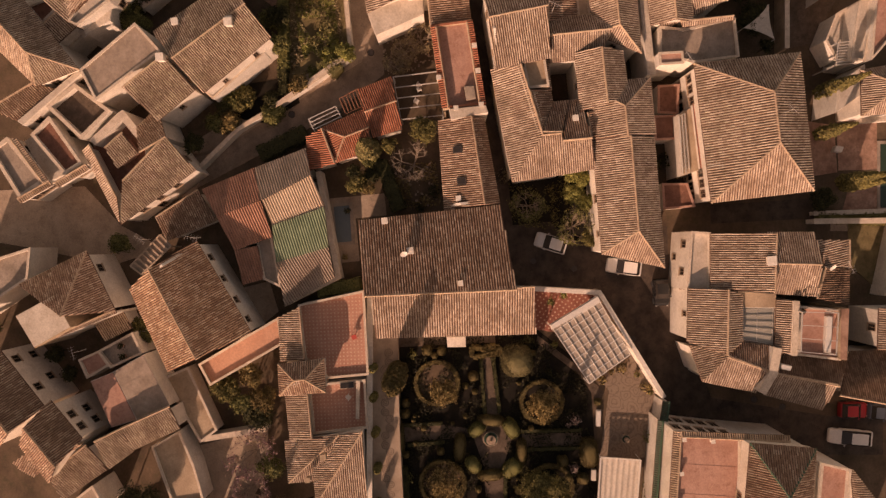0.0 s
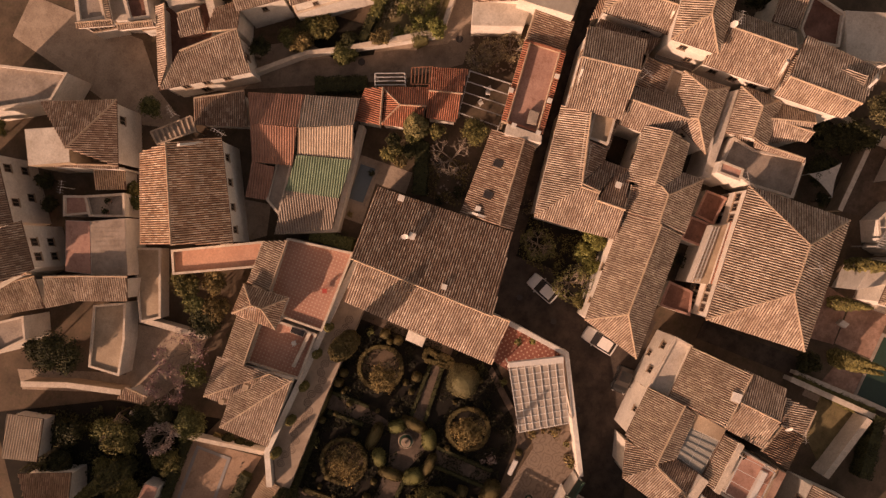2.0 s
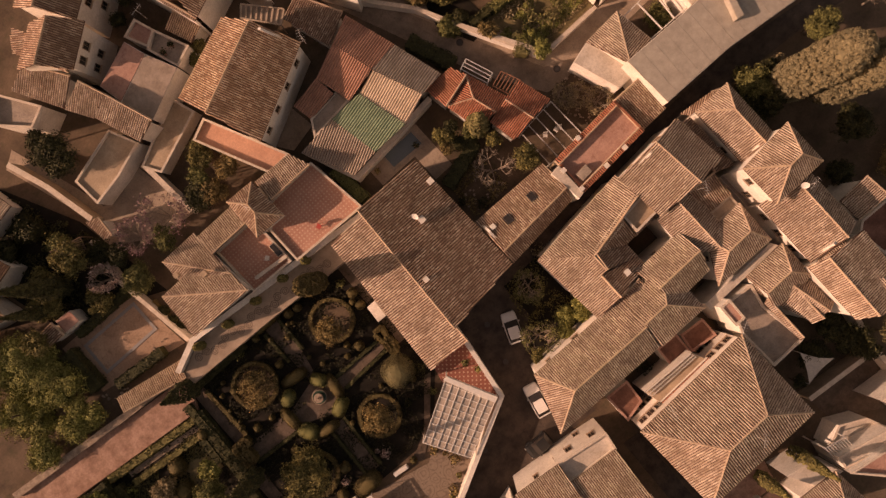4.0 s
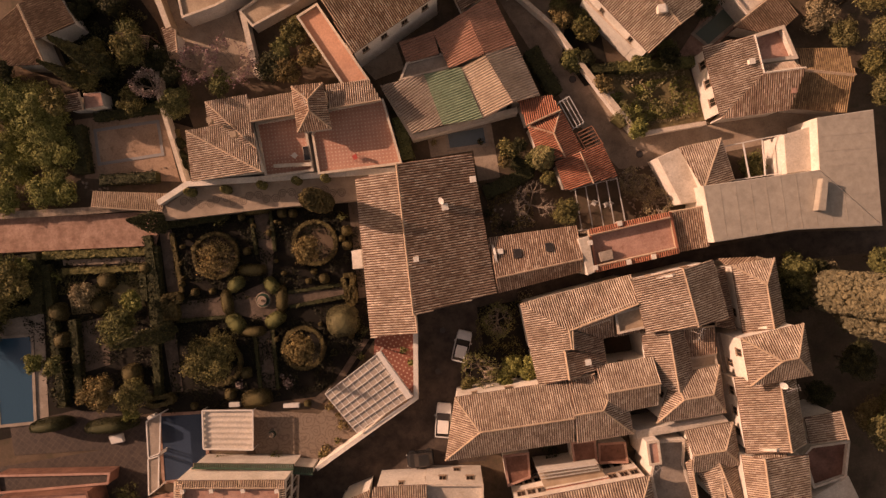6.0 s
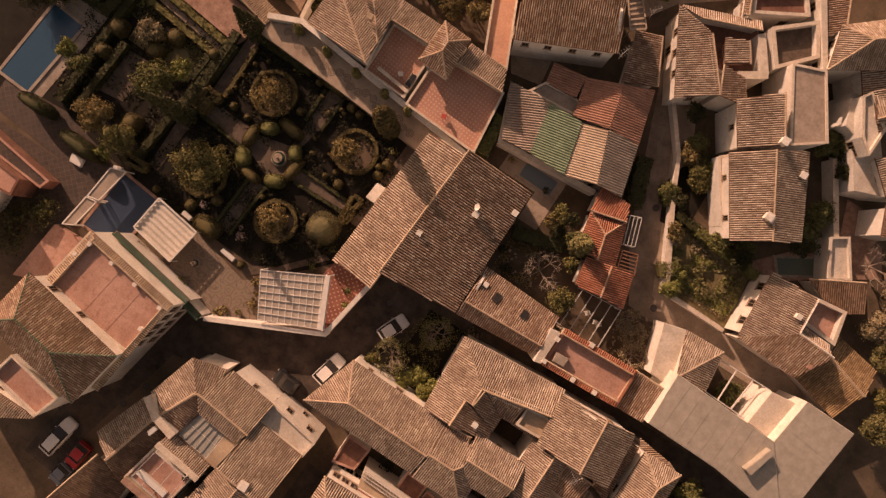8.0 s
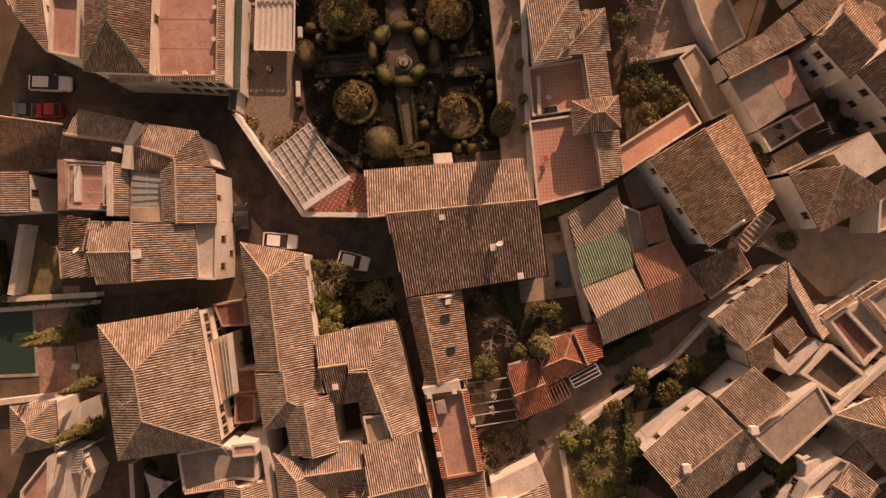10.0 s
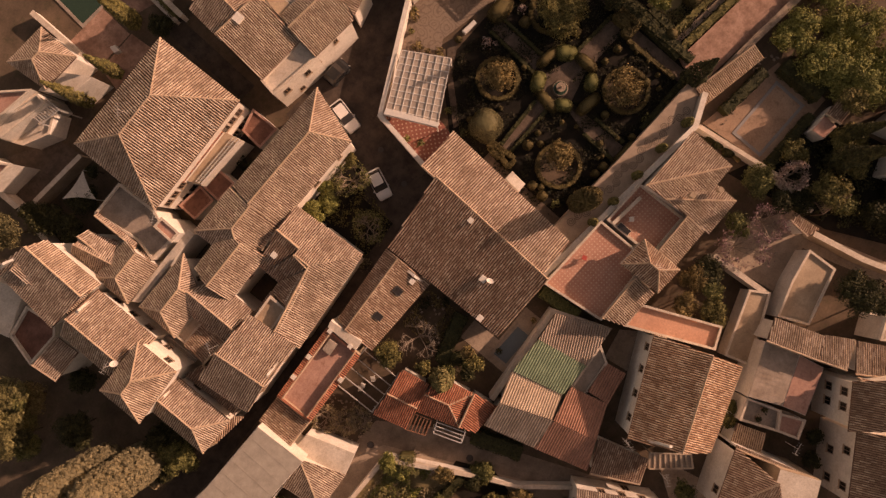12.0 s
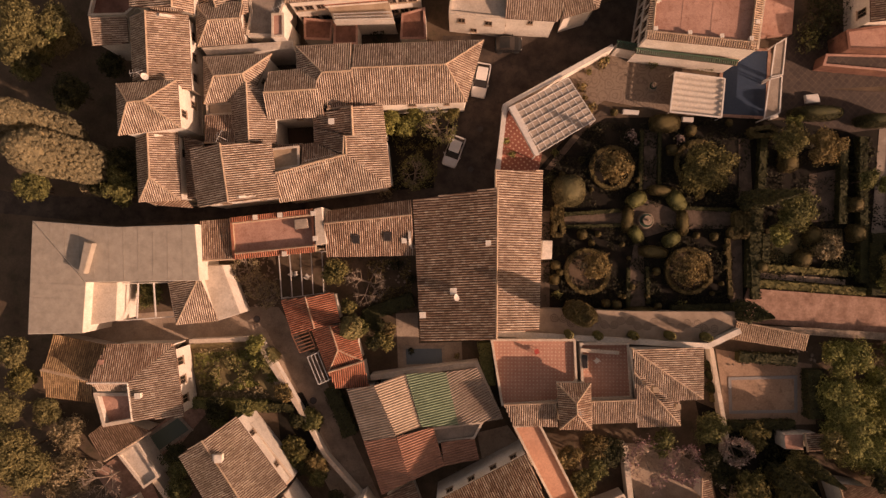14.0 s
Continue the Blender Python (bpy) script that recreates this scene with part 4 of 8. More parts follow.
def manhole(x, y):
    t = thing("manhole_cover", x, y, 0, "round dark iron manhole cover in the street", "manhole", "manhole covers")
    mesh_ob("rim", *rod((x, y, 0.0), (x, y, 0.036), 0.42, 18), ASPHALT, t)
    mesh_ob("cover", *rod((x, y, 0.036), (x, y, 0.048), 0.34, 18), DARKMETAL, t)
    return t


def terrace_chair(x, y, z, rz, mat=None, label="white metal chair on a tiled terrace"):
    return garden_chair(x, y, rz, z, mat or WHITE, label)


def garden_chair(x, y, rz, z=0.06, mat=None, label="white garden chair in a yard"):
    t = thing("garden_chair", x, y, z, label, "chair", "garden chairs", rz)
    mat = mat or WHITE
    m = t.matrix_basis

    def bit(nm, c, s):
        v = [tup(m @ Vector((c[0] + a * s[0] / 2, c[1] + b * s[1] / 2, c[2] + k * s[2] / 2))) for k in (-1, 1) for a, b in ((-1, -1), (1, -1), (1, 1), (-1, 1))]
        mesh_ob(nm, v, [(3, 2, 1, 0), (4, 5, 6, 7), (0, 1, 5, 4), (1, 2, 6, 5), (2, 3, 7, 6), (3, 0, 4, 7)], mat, t)
    bit("seat", (0, 0, 0.44), (0.5, 0.5, 0.05))
    bit("backrest", (-0.24, 0, 0.72), (0.05, 0.5, 0.48))
    for sx in (-0.22, 0.22):
        for sy in (-0.22, 0.22):
            bit("leg", (sx, sy, 0.205), (0.05, 0.05, 0.41))
    return t


def potted_plant(x, y, z, mat):
    t = thing("potted_plant", x, y, z, "leafy plant in a clay pot", "plant", "potted plants")
    mesh_ob("pot", *rod((x, y, z), (x, y, z + 0.35), 0.16, 10, 0.22), RED_FLAT, t)
    p, d = ball_points(90, (x, y, z + 0.62), (0.38, 0.38, 0.34), 0.6, 0.3)
    mesh_ob("foliage", *leaves(p, d, 0.12), mat, t)
    return t


def sail(pts, z, label):
    t = thing("shade_sail", pts[0][0], pts[0][1], 0, label, "sail")
    n, v, f = 8, [], []
    a, b, c = (Vector((*p, z + k)) for p, k in zip(pts, (0.0, 0.5, 0.2)))
    idx = {}
    m = (a + b + c) / 3
    for i in range(n + 1):
        for j in range(n + 1 - i):
            k = n - i - j
            p = (a * i + b * j + c * k) / n
            e = min(i, j, k) == 0
            p = p.lerp(m, 0.35 * (4 * max(i * j, j * k, i * k) / n / n) * 0.5 if e else 0.06)
            idx[i, j] = len(v)
            v.append(tup(p))
    for i in range(n):
        for j in range(n - i):
            f.append((idx[i, j], idx[i + 1, j], idx[i, j + 1]))
            if i + j < n - 1:
                f.append((idx[i + 1, j], idx[i + 1, j + 1], idx[i, j + 1]))
    mesh_ob("cloth", v, f, CLOTH, t)
    for p, k in zip(pts, (0.0, 0.5, 0.2)):
        mesh_ob("pole", *rod((*p, 0), (*p, z + k), 0.04), STEEL, t)
    return t


TWIG = surface("pale_twigs", (0.20, 0.155, 0.115), (0.33, 0.26, 0.20), 3.0, 14.0, 0.95, 0.4)
TYRE = plain("black_rubber", (0.02, 0.02, 0.02), 0.8)
LEAF_BOX = leaf_surface("clipped_box_leaves", (0.062, 0.046, 0.018), (0.105, 0.080, 0.030), (0.15, 0.118, 0.048))
CAR_WHITE = plain("white_car_paint", (0.62, 0.60, 0.57), 0.3)
CAR_BLACK = plain("black_car_paint", (0.02, 0.02, 0.02), 0.25)
RED_SEAT = plain("red_plastic", (0.42, 0.07, 0.05), 0.5)
CAR_RED = plain("red_car_paint", (0.30, 0.02, 0.02), 0.3)
CAR_BLUE = plain("blue_grey_car_paint", (0.10, 0.12, 0.15), 0.3)

# ---------- ground ----------
g_bm = bmesh.new()
bmesh.ops.create_grid(g_bm, x_segments=60, y_segments=60, size=260)
tagged(part("ground", g_bm, EARTH, None), "dry brown earth between the houses", "ground", kind="structure")


# ---------- the place ----------
patch("road", "dark worn asphalt street with patches", [(-7.06, -6.47), (4.69, -6), (7.62, -8.08), (7.43, -17.55), (-2.35, -17.37), (-4.64, -24.58), (-15.59, -27.11), (-20.84, -28.44), (-24.79, -30.43), (-23.47, -26.48), (-19.72, -23.32), (-6.93, -16.99), (-5.49, -9.27)], 0.02, ASPHALT)
patch("lane", "narrow shaded asphalt lane", [(4.04, -6), (29.36, -4.94), (39.05, -4.8), (49.88, -6.41), (54.51, -7.06), (54.52, -9.97), (49.88, -8.81), (29.37, -7.28), (7.3, -8.47)], 0.024, ASPHALT)
patch("lane", "narrow sandy paved lane between garden walls", [(8.58, 30.96), (13.12, 30.94), (20.91, 17.61), (25.78, 8.51), (32.57, 8.83), (44.17, 9.46), (45.47, 5.9), (26.11, 5.26), (20.6, 5.59), (16.38, 12.1)], 0.028, LANE_SAND)
patch("road", "grey street curving past a white house", [(0.8, -17.79), (0.09, -25.04), (-14.51, -24.21), (-20, -27.9), (-23.53, -41.81), (-23.71, -47.63), (-28.45, -47.19), (-27.35, -35.62), (-21.74, -22.98), (-10.33, -18.93)], 0.026, ASPHALT)
patch("courtyard", "sandy brown paved yard between white houses", [(11.84, 48.51), (13.93, 39.72), (7.02, 36.14), (9.24, 28.68), (13.56, 25.95), (22.24, 8.05), (29.07, 4.77), (30.88, 9.82), (23.78, 10.52), (14.53, 29.13), (12.76, 37.86)], 0.03, PAVING)
patch("courtyard", "pale cobbled lane and yard", [(-19.98, 31.04), (-18.61, 22.93), (-23.61, 23.4), (-28.8, 27.01), (-28.09, 30.33), (-31.49, 41.26), (-29.46, 42.56), (-26.81, 34.02), (-25.95, 30.48)], 0.032, PAVING)
patch("path", "red stone paved drive", [(-56.02, 12.28), (-32.09, 9.5), (-33.6, 5.73), (-56.04, 8.36)], 0.5, RED_PAVE)
patch("path", "pebble path with scroll pattern beside the garden wall", [(-31.42, 9.62), (-27.58, 11.34), (-4.32, 9.27), (-9.41, 6.86), (-20.24, 7.64), (-31.43, 8.16)], 2.0, PAVING_SCROLL)
patch("garden_bed", "planted soil of the formal garden, coloured dark for shade", [(-32.62, 8.25), (-9.34, 7.25), (-10.33, -9.08), (-15.57, -14.65), (-37.28, -14.04), (-36.58, 5.64)], 0.04, SOIL)
patch("garden_bed", "soil and turf of the lower garden, coloured dark for shade", [(-72.33, 8.96), (-52.42, 7.75), (-33.61, 5.64), (-36.29, -13.38), (-52.48, -13.42), (-72.43, -14.77)], 0.036, SOIL)
patch("terrace_floor", "red quarry tiled terrace with pale joints", [(-10.32, -8.88), (-5.49, -9.07), (-6.67, -16.59), (-12.95, -19.88)], 0.06, RED_TILES_DEEP)
patch("terrace_floor", "sandy garden terrace with pebble scrolls", [(-12.94, -13.33), (-7.06, -16.59), (-19.18, -22.52), (-26.21, -20.57), (-25.94, -14.8), (-18.19, -16.62)], 0.064, PAVING_SCROLL2)
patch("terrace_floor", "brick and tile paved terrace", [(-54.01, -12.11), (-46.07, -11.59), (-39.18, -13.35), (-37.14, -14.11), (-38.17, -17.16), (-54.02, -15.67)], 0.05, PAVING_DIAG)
patch("pool_deck", "ochre deck round an empty pool", [(-30.49, 21.41), (-29.65, 12.55), (-40.51, 14.77), (-40.66, 21.63)], 0.05, DECK)
patch("garden_bed", "bare shaded back garden", [(4.42, 10.49), (10.21, 10.8), (10.54, 0.39), (4.56, 0.26)], 0.05, EARTH)
patch("patio", "pale paved patio beside a small pool", [(-0.53, 13.75), (6.96, 13.73), (6.96, 6.9), (4.43, 6.91), (4.42, 10.49), (-0.53, 10.49)], 0.056, PAVING)
patch("yard", "earthen yard strewn with rubble", [(15.09, 4.42), (25.45, 5.59), (25.46, -0.26), (15.09, -0.58)], 0.06, EARTH)
patch("garden_bed", "overgrown walled garden", [(20.58, 16.63), (29.96, 17.25), (31.58, 9.47), (23.5, 9.48)], 0.06, DRY_GRASS)
patch("terrace_floor", "plain red screeded terrace", [(-40.42, -30.54), (-39.5, -22.95), (-35.5, -22.77), (-36.74, -29.08)], 0.9, RED_FLAT)
patch("yard", "brown earth yard with terracotta paving", [(22.32, -42.96), (21.41, -52.09), (-2.75, -49.87), (-1.89, -41.04)], 0.04, EARTH)
patch("lane", "deep shaded alley", [(1.98, -30.21), (1.59, -42.68), (-0.71, -42.46), (-0.15, -30.01)], 0.05, ASPHALT)
patch("courtyard", "sandy brown paved square between houses", [(11.83, 55.12), (11.13, 41.32), (6.18, 37.54), (3.1, 32.91), (1.72, 38.98), (4.56, 47.93), (6.62, 55.65)], 0.034, PAVING)
patch("patio", "terracotta paved yard beside a mansion", [(10.44, -42.16), (9.7, -45.06), (4.32, -44.95), (4.14, -42.22)], 0.06, RED_PAVE)
patch("patio", "terracotta paved yard beside a pool", [(10.12, -45.36), (9.86, -49.98), (4.21, -49.46), (4.5, -45.1)], 0.064, RED_PAVE)
patch("patio", "terracotta paving beside a green pool", [(1.96, -45.9), (2.28, -49.28), (-0.55, -49.02), (-0.3, -45.04)], 0.06, RED_PAVE)
patch("path", "sunlit sandy strip along a wall", [(-1.33, -43.65), (-2.39, -54.53), (-3.48, -54.43), (-2.3, -43.56)], 0.07, PAVING)
wall_run("boundary_wall", "white garden wall beside a yard", [(9.81, -47.36), (9.66, -54.7)], 1.3, width=0.5)
wall_run("boundary_wall", "low pale wall along a pool garden", [(-0.11, -41.34), (-0.89, -54.04)], 0.9, width=0.4)
patch("terrace_floor", "brown paved court by a house, coloured dark for shade", [(-56.47, -16.71), (-38.33, -16.67), (-39.01, -22.92), (-42.58, -23.92), (-56.49, -23.96)], 0.046, PAVING_DIAG)
patch("lane", "sunlit sandy lane below a white house", [(25.78, 8.64), (32.57, 8.89), (45.45, 9.33), (46.75, 5.83), (26.11, 5.39)], 0.032, PAVING)
patch("patio", "red paved patio behind a white wall", [(34.77, 29.54), (40.57, 29.51), (39.74, 24.34), (37.17, 23.58)], 0.05, RED_PAVE)
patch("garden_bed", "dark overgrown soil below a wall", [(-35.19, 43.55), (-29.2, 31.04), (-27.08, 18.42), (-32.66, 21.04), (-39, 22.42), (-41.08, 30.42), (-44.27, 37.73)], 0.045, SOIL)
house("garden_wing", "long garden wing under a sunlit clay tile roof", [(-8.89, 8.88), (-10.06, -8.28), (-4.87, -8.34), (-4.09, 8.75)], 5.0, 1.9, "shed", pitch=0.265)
# The darker tile tone here paints the grazing light on this slope.
house("main_house", "main house under a broad clay tile roof coloured darker for grazing sun", [(4.07, -5.78), (3.88, 9.49), (-4.13, 9.41), (-4.96, -6.48)], 4.9, 2.3, "shed", tile=TILE_DARK, pitch=0.27)
house("annex", "low annex under mottled tiles darkened for shadow, with two skylights", [(4.11, 0.25), (13.92, 0), (13.62, -5.03), (4.29, -5.84)], 4.2, 1.3, "gable", off=0.72, tile=TILE_DARK)
terrace("flat_roof_house", "roof terrace with red floor and red tiled parapet", [(14.93, -0.67), (23.87, -0.24), (24, -4.69), (14.94, -5.25)], 4.6, RED_FLAT, wall=WALL_TAN, cap=TILE_RED)
terrace("end_wall", "tall cream end wall of a roof terrace", [(13.56, -1.45), (14.76, -1.33), (14.76, -5.25), (13.98, -5.43)], 5.4, ROOF_WHITE, parapet=0, cat='wall')
house("town_house", "house wing under a single slope of clay tiles", [(27.8, -4.53), (24.2, -4.66), (23.83, -0.24), (27.47, -0.24)], 4.2, 0.5, "shed", tile=TILE_DARK)
terrace("metal_roof_building", "long building with a flat grey sheet metal roof", [(45.19, -5.32), (36.11, -4.24), (27.53, -4.15), (27.31, 1.93), (39.63, 1.58)], 6.0, GREY_METAL, parapet=0, seams=1.6)
terrace("metal_roof_building", "wing with a flat grey sheet metal roof", [(45.26, -5.32), (39.69, 1.58), (40.3, 7.04), (46.29, 6.91)], 5.9, GREY_METAL, parapet=0, seams=1.6)
house("town_house", "small hipped corner house under clay tiles", [(31.59, 2.03), (30.92, 6.75), (26.24, 6.51), (27.55, 1.51)], 4.0, 1.5, "corner")
terrace("flat_roof_house", "low cream flat-roofed house with bright walls", [(28.32, 0.31), (25.72, 0.42), (23.93, 5.84), (26.5, 6.55)], 3.5, ROOF_WHITE, parapet=0)
terrace("flat_roof_house", "cream walled house with a tiled edge", [(40.7, 1.61), (37.06, 1.77), (37.43, 5.99), (41.17, 6.46)], 4.4, ROOF_WHITE, parapet=0)
house("red_roof_house", "low house wing under bright red clay tiles", [(12.8, 7.18), (13.42, 3.96), (19.28, 4.58), (18.17, 8.41)], 3.6, 1.0, "gable", tile=TILE_RED)
house("red_roof_house", "lean-to under bright red clay tiles", [(13.74, 14.58), (9.91, 14.67), (10.36, 11.63), (14.26, 12.65)], 3.3, 0.8, "shed", tile=TILE_RED)
house("red_roof_house", "low hipped house under bright red clay tiles", [(10.45, 11.73), (11.44, 7.37), (16.14, 7.62), (14.39, 12.9)], 3.5, 1.1, "gable", h=(0, 2.2), tile=TILE_RED)
house("workshop", "lean-to building roofed with corrugated sheets", [(3.07, 19.28), (1.96, 23.58), (5.77, 24.73), (7.05, 19.86)], 3.6, 1.15, "shed", tile=SHEET_RED, style='sheet')
house("workshop", "lean-to building roofed with corrugated sheets", [(5.78, 13.18), (4.3, 19.09), (7.05, 19.74), (9.25, 14.19)], 3.6, 1.15, "shed", tile=SHEET_BEIGE, style='sheet')
house("workshop", "lean-to building roofed with corrugated sheets", [(9.03, 26.51), (10.81, 20.54), (7.11, 19.86), (5.77, 24.73)], 3.6, 1.15, "shed", tile=SHEET_RED, style='sheet')
house("workshop", "lean-to building roofed with corrugated sheets", [(10.81, 20.48), (12.41, 14.7), (9.25, 14.19), (7.05, 19.86)], 3.6, 1.15, "shed", tile=SHEET_GREY, style='sheet')
house("workshop", "lean-to building roofed with corrugated sheets", [(-2.07, 13.01), (-4.76, 18.83), (0.24, 19.2), (1.36, 13.3)], 3.0, 0.4, "shed", tile=SHEET_GREY, style='sheet')
house("workshop", "lean-to roofed with faded green corrugated sheets", [(1.36, 13.3), (0.24, 19.2), (4.31, 19.14), (5.79, 13.22)], 3.4, 0.4, "shed", tile=SHEET_GREEN, style='sheet')
house("workshop", "lean-to building roofed with corrugated sheets", [(-1.45, 20.82), (-1.88, 23.19), (1.97, 23.63), (2.28, 21.03)], 3.0, 0.5, "shed", tile=SHEET_RED, style='sheet')
terrace("flat_roof_house", "flat-roofed house with a low rendered parapet", [(-1.45, 20.88), (2.93, 21.24), (3.25, 19.55), (-2.58, 19)], 2.8, CONCRETE, parapet=0.2)
house("town_house", "tall white house under a long gabled clay tile roof", [(-1.03, 34.07), (-10.16, 30.84), (-6.89, 21.62), (3.38, 26.51)], 6.5, 2.0, "gable", off=0.42, wins=[(2, 0.12, 4.0, 0.8, 1.1), (2, 0.35, 4.0, 0.8, 1.1), (2, 0.6, 4.0, 0.8, 1.1), (2, 0.85, 4.0, 0.8, 1.1)], tile=TILE_MIX)
terrace("flat_roof_house", "narrow flat terrace painted orange red", [(-9.96, 28.45), (-5.71, 19.28), (-8.64, 19.14), (-12.38, 27.42)], 4.0, ORANGE_FLAT, wall=WALL_TAN, parapet=0.35)
house("palace_wing", "house wing under a single slope of clay tiles", [(-14.01, 19.34), (-19.24, 19.35), (-18.9, 16.76), (-13.85, 16.75)], 4.4, 0.8, "shed")
house("palace_wing", "house wing under a single slope of clay tiles", [(-5.71, 19.31), (-10.56, 19.51), (-10.32, 16.74), (-4.74, 16.72)], 4.4, 0.8, "shed")
house("tower", "small square tower under a hipped dark tile roof", [(-14.05, 14.64), (-13.93, 19.63), (-10.55, 19.44), (-10.43, 14.51)], 5.7, 1.2, "gable", h=(1.9, 1.9), tile=TILE_DARK)
house("palace_wing", "garden house under a corner-hipped clay tile roof", [(-26.52, 11.54), (-26.26, 17.11), (-19.06, 17.09), (-18.39, 11.1)], 4.6, 1.8, "corner")
house("palace_wing", "garden house under a corner-hipped clay tile roof", [(-23.78, 16.87), (-23.77, 19.95), (-19.08, 19.93), (-18.68, 13.73)], 4.3, 1.5, "corner")
terrace("flat_roof_house", "roof terrace paved with red quarry tiles", [(-18.92, 16.92), (-13.48, 16.9), (-13.49, 10.67), (-18.8, 10.87)], 3.3, RED_TILES, parapet=0.35)
terrace("flat_roof_house", "broad roof terrace paved with red quarry tiles", [(-12.96, 14.7), (-10.78, 17), (-4.61, 17.17), (-3.74, 9.83), (-12.97, 10.22)], 3.4, RED_TILES, parapet=0.35)
house("town_house", "house wing under a single slope of clay tiles", [(18.33, -6.03), (6.27, -7.18), (10.65, -10.61), (18.15, -9.03)], 6.0, 1.7, "shed")
house("town_house", "house wing under a single slope of clay tiles", [(6.27, -7.18), (6.57, -12.93), (10.66, -12.48), (10.65, -10.61)], 6.0, 1.7, "shed")
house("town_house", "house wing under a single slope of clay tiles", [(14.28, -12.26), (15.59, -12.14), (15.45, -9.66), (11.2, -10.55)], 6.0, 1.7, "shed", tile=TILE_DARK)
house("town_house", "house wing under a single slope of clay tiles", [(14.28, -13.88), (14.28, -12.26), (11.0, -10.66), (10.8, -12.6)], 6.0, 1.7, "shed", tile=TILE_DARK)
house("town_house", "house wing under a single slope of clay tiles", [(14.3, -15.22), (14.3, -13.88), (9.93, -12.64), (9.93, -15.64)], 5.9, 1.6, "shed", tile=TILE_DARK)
house("town_house", "house wing under a single slope of clay tiles", [(6.58, -12.95), (6.82, -16.08), (9.9, -15.67), (9.9, -12.62)], 5.9, 1.4, "shed")
terrace("flat_roof_house", "small open roof terrace with a tan floor", [(15.74, -9.68), (18.86, -9.38), (18.98, -11.66), (15.74, -11.85)], 6.7, WALL_TAN, parapet=0.25, wall=WALL_TAN)
house("tiled_edge", "narrow tiled eave above a courtyard", [(15.63, -12.33), (18.98, -12.26), (18.84, -11.61), (15.55, -11.74)], 5.6, 0.3, "shed", tile=TILE_DARK, cat='roof edge', over=0.05)
house("town_house", "whitewashed house under a hipped roof of weathered clay tiles", [(-4.27, -22.33), (9.57, -22.52), (9.8, -15.98), (-2.17, -15.83)], 6.0, 1.8, "gable", h=(0, 3.2), off=0.45)
house("town_house", "house wing under a single slope of clay tiles", [(9.6, -20.06), (13.01, -19.45), (12.67, -15.66), (10.07, -15.84)], 5.8, 0.8, "shed", tile=TILE_DARK)
house("town_house", "whitewashed house under a gabled roof of weathered clay tiles", [(12.87, -14.85), (19.09, -14.89), (18.8, -19.94), (13.76, -20.14)], 6.5, 1.5, "gable")
house("town_house", "whitewashed house under a hipped roof of weathered clay tiles", [(9.78, -22.63), (15.79, -22.61), (15.73, -15.86), (9.77, -15.94)], 6.2, 1.6, "gable", h=(3, 0))
house("town_house", "whitewashed house under a hipped roof of weathered clay tiles", [(28.71, -13.98), (28.7, -6.75), (33.23, -6.74), (33.25, -13.97)], 6.5, 1.4, "gable", h=(2.4, 0), off=0.58)
house("town_house", "house wing under a single slope of clay tiles", [(33.82, -23.95), (33.95, -26.74), (37.68, -26.71), (37.35, -23.64)], 6.0, 0.6, "shed")
terrace("flat_roof_house", "flat-roofed house with a low rendered parapet", [(34.6, -27.42), (38.69, -27.53), (37.69, -31.26), (34.09, -31.91), (33.58, -28.23)], 4.5, RED_DARK)
house("town_house", "house wing under a single slope of clay tiles", [(26.84, -26.23), (30.52, -26.48), (30.43, -33.76), (26.8, -33.52)], 8, 0.8, "shed")
house("town_house", "narrow tiled lean-to beside the lane", [(28.67, -6.14), (29.64, -7.4), (34.19, -7.32), (32.47, -6.57)], 3.5, 0.6, "shed", tile=TILE_DARK)
house("town_house", "whitewashed house under a gabled roof of weathered clay tiles", [(17.89, -6.4), (18.48, -12.2), (27.08, -12.01), (26.47, -5.82)], 7.5, 1.5, "gable", off=0.57)
house("town_house", "house wing under a single slope of clay tiles", [(28.59, -13.81), (28.52, -6.94), (27.33, -6.89), (26.35, -12.97)], 5.2, 0.5, "shed", tile=TILE_DARK)
terrace("flat_roof_house", "narrow white wing between tiled roofs", [(29.17, -7.34), (29.88, -7.34), (29.89, -14.47), (29.64, -15.11), (29.77, -19.44), (28.39, -27.62), (27.5, -27.62), (27.11, -22.77), (27.1, -14.1), (29.18, -14.09)], 3.8, CONCRETE, parapet=0)
house("tower_house", "tall white tower house under a hipped tile roof", [(27.24, -18.74), (33.54, -18.6), (33.53, -13.34), (27.14, -13.82)], 9.5, 1.5, "gable", h=(1.8, 2.95), off=0.45, wins=[(3, 0.35, 7.2, 0.8, 1.1), (3, 0.7, 4.6, 0.8, 1.1), (0, 0.5, 6.6, 0.8, 1.1)])
house("town_house", "whitewashed house under a gabled roof of weathered clay tiles", [(26.63, -26.14), (26.66, -18.05), (32.8, -19.36), (32.82, -26.12)], 7.5, 1.6, "gable", off=0.62, wins=[(0, 0.2, 5.2, 0.9, 1.0), (0, 0.5, 5.2, 0.9, 1.0), (0, 0.8, 5.2, 0.9, 1.0)])
house("town_house", "whitewashed house under a gabled roof of weathered clay tiles", [(18.36, -17.57), (18.31, -12.27), (22.97, -12.63), (22.98, -19.77)], 6.2, 1.2, "gable", off=0.55)
house("town_house", "whitewashed house under a hipped roof of weathered clay tiles", [(18.34, -21.93), (25.69, -21.95), (25.83, -16.91), (20.86, -17.17)], 6.3, 1.5, "gable", h=(1.6, 1.5))
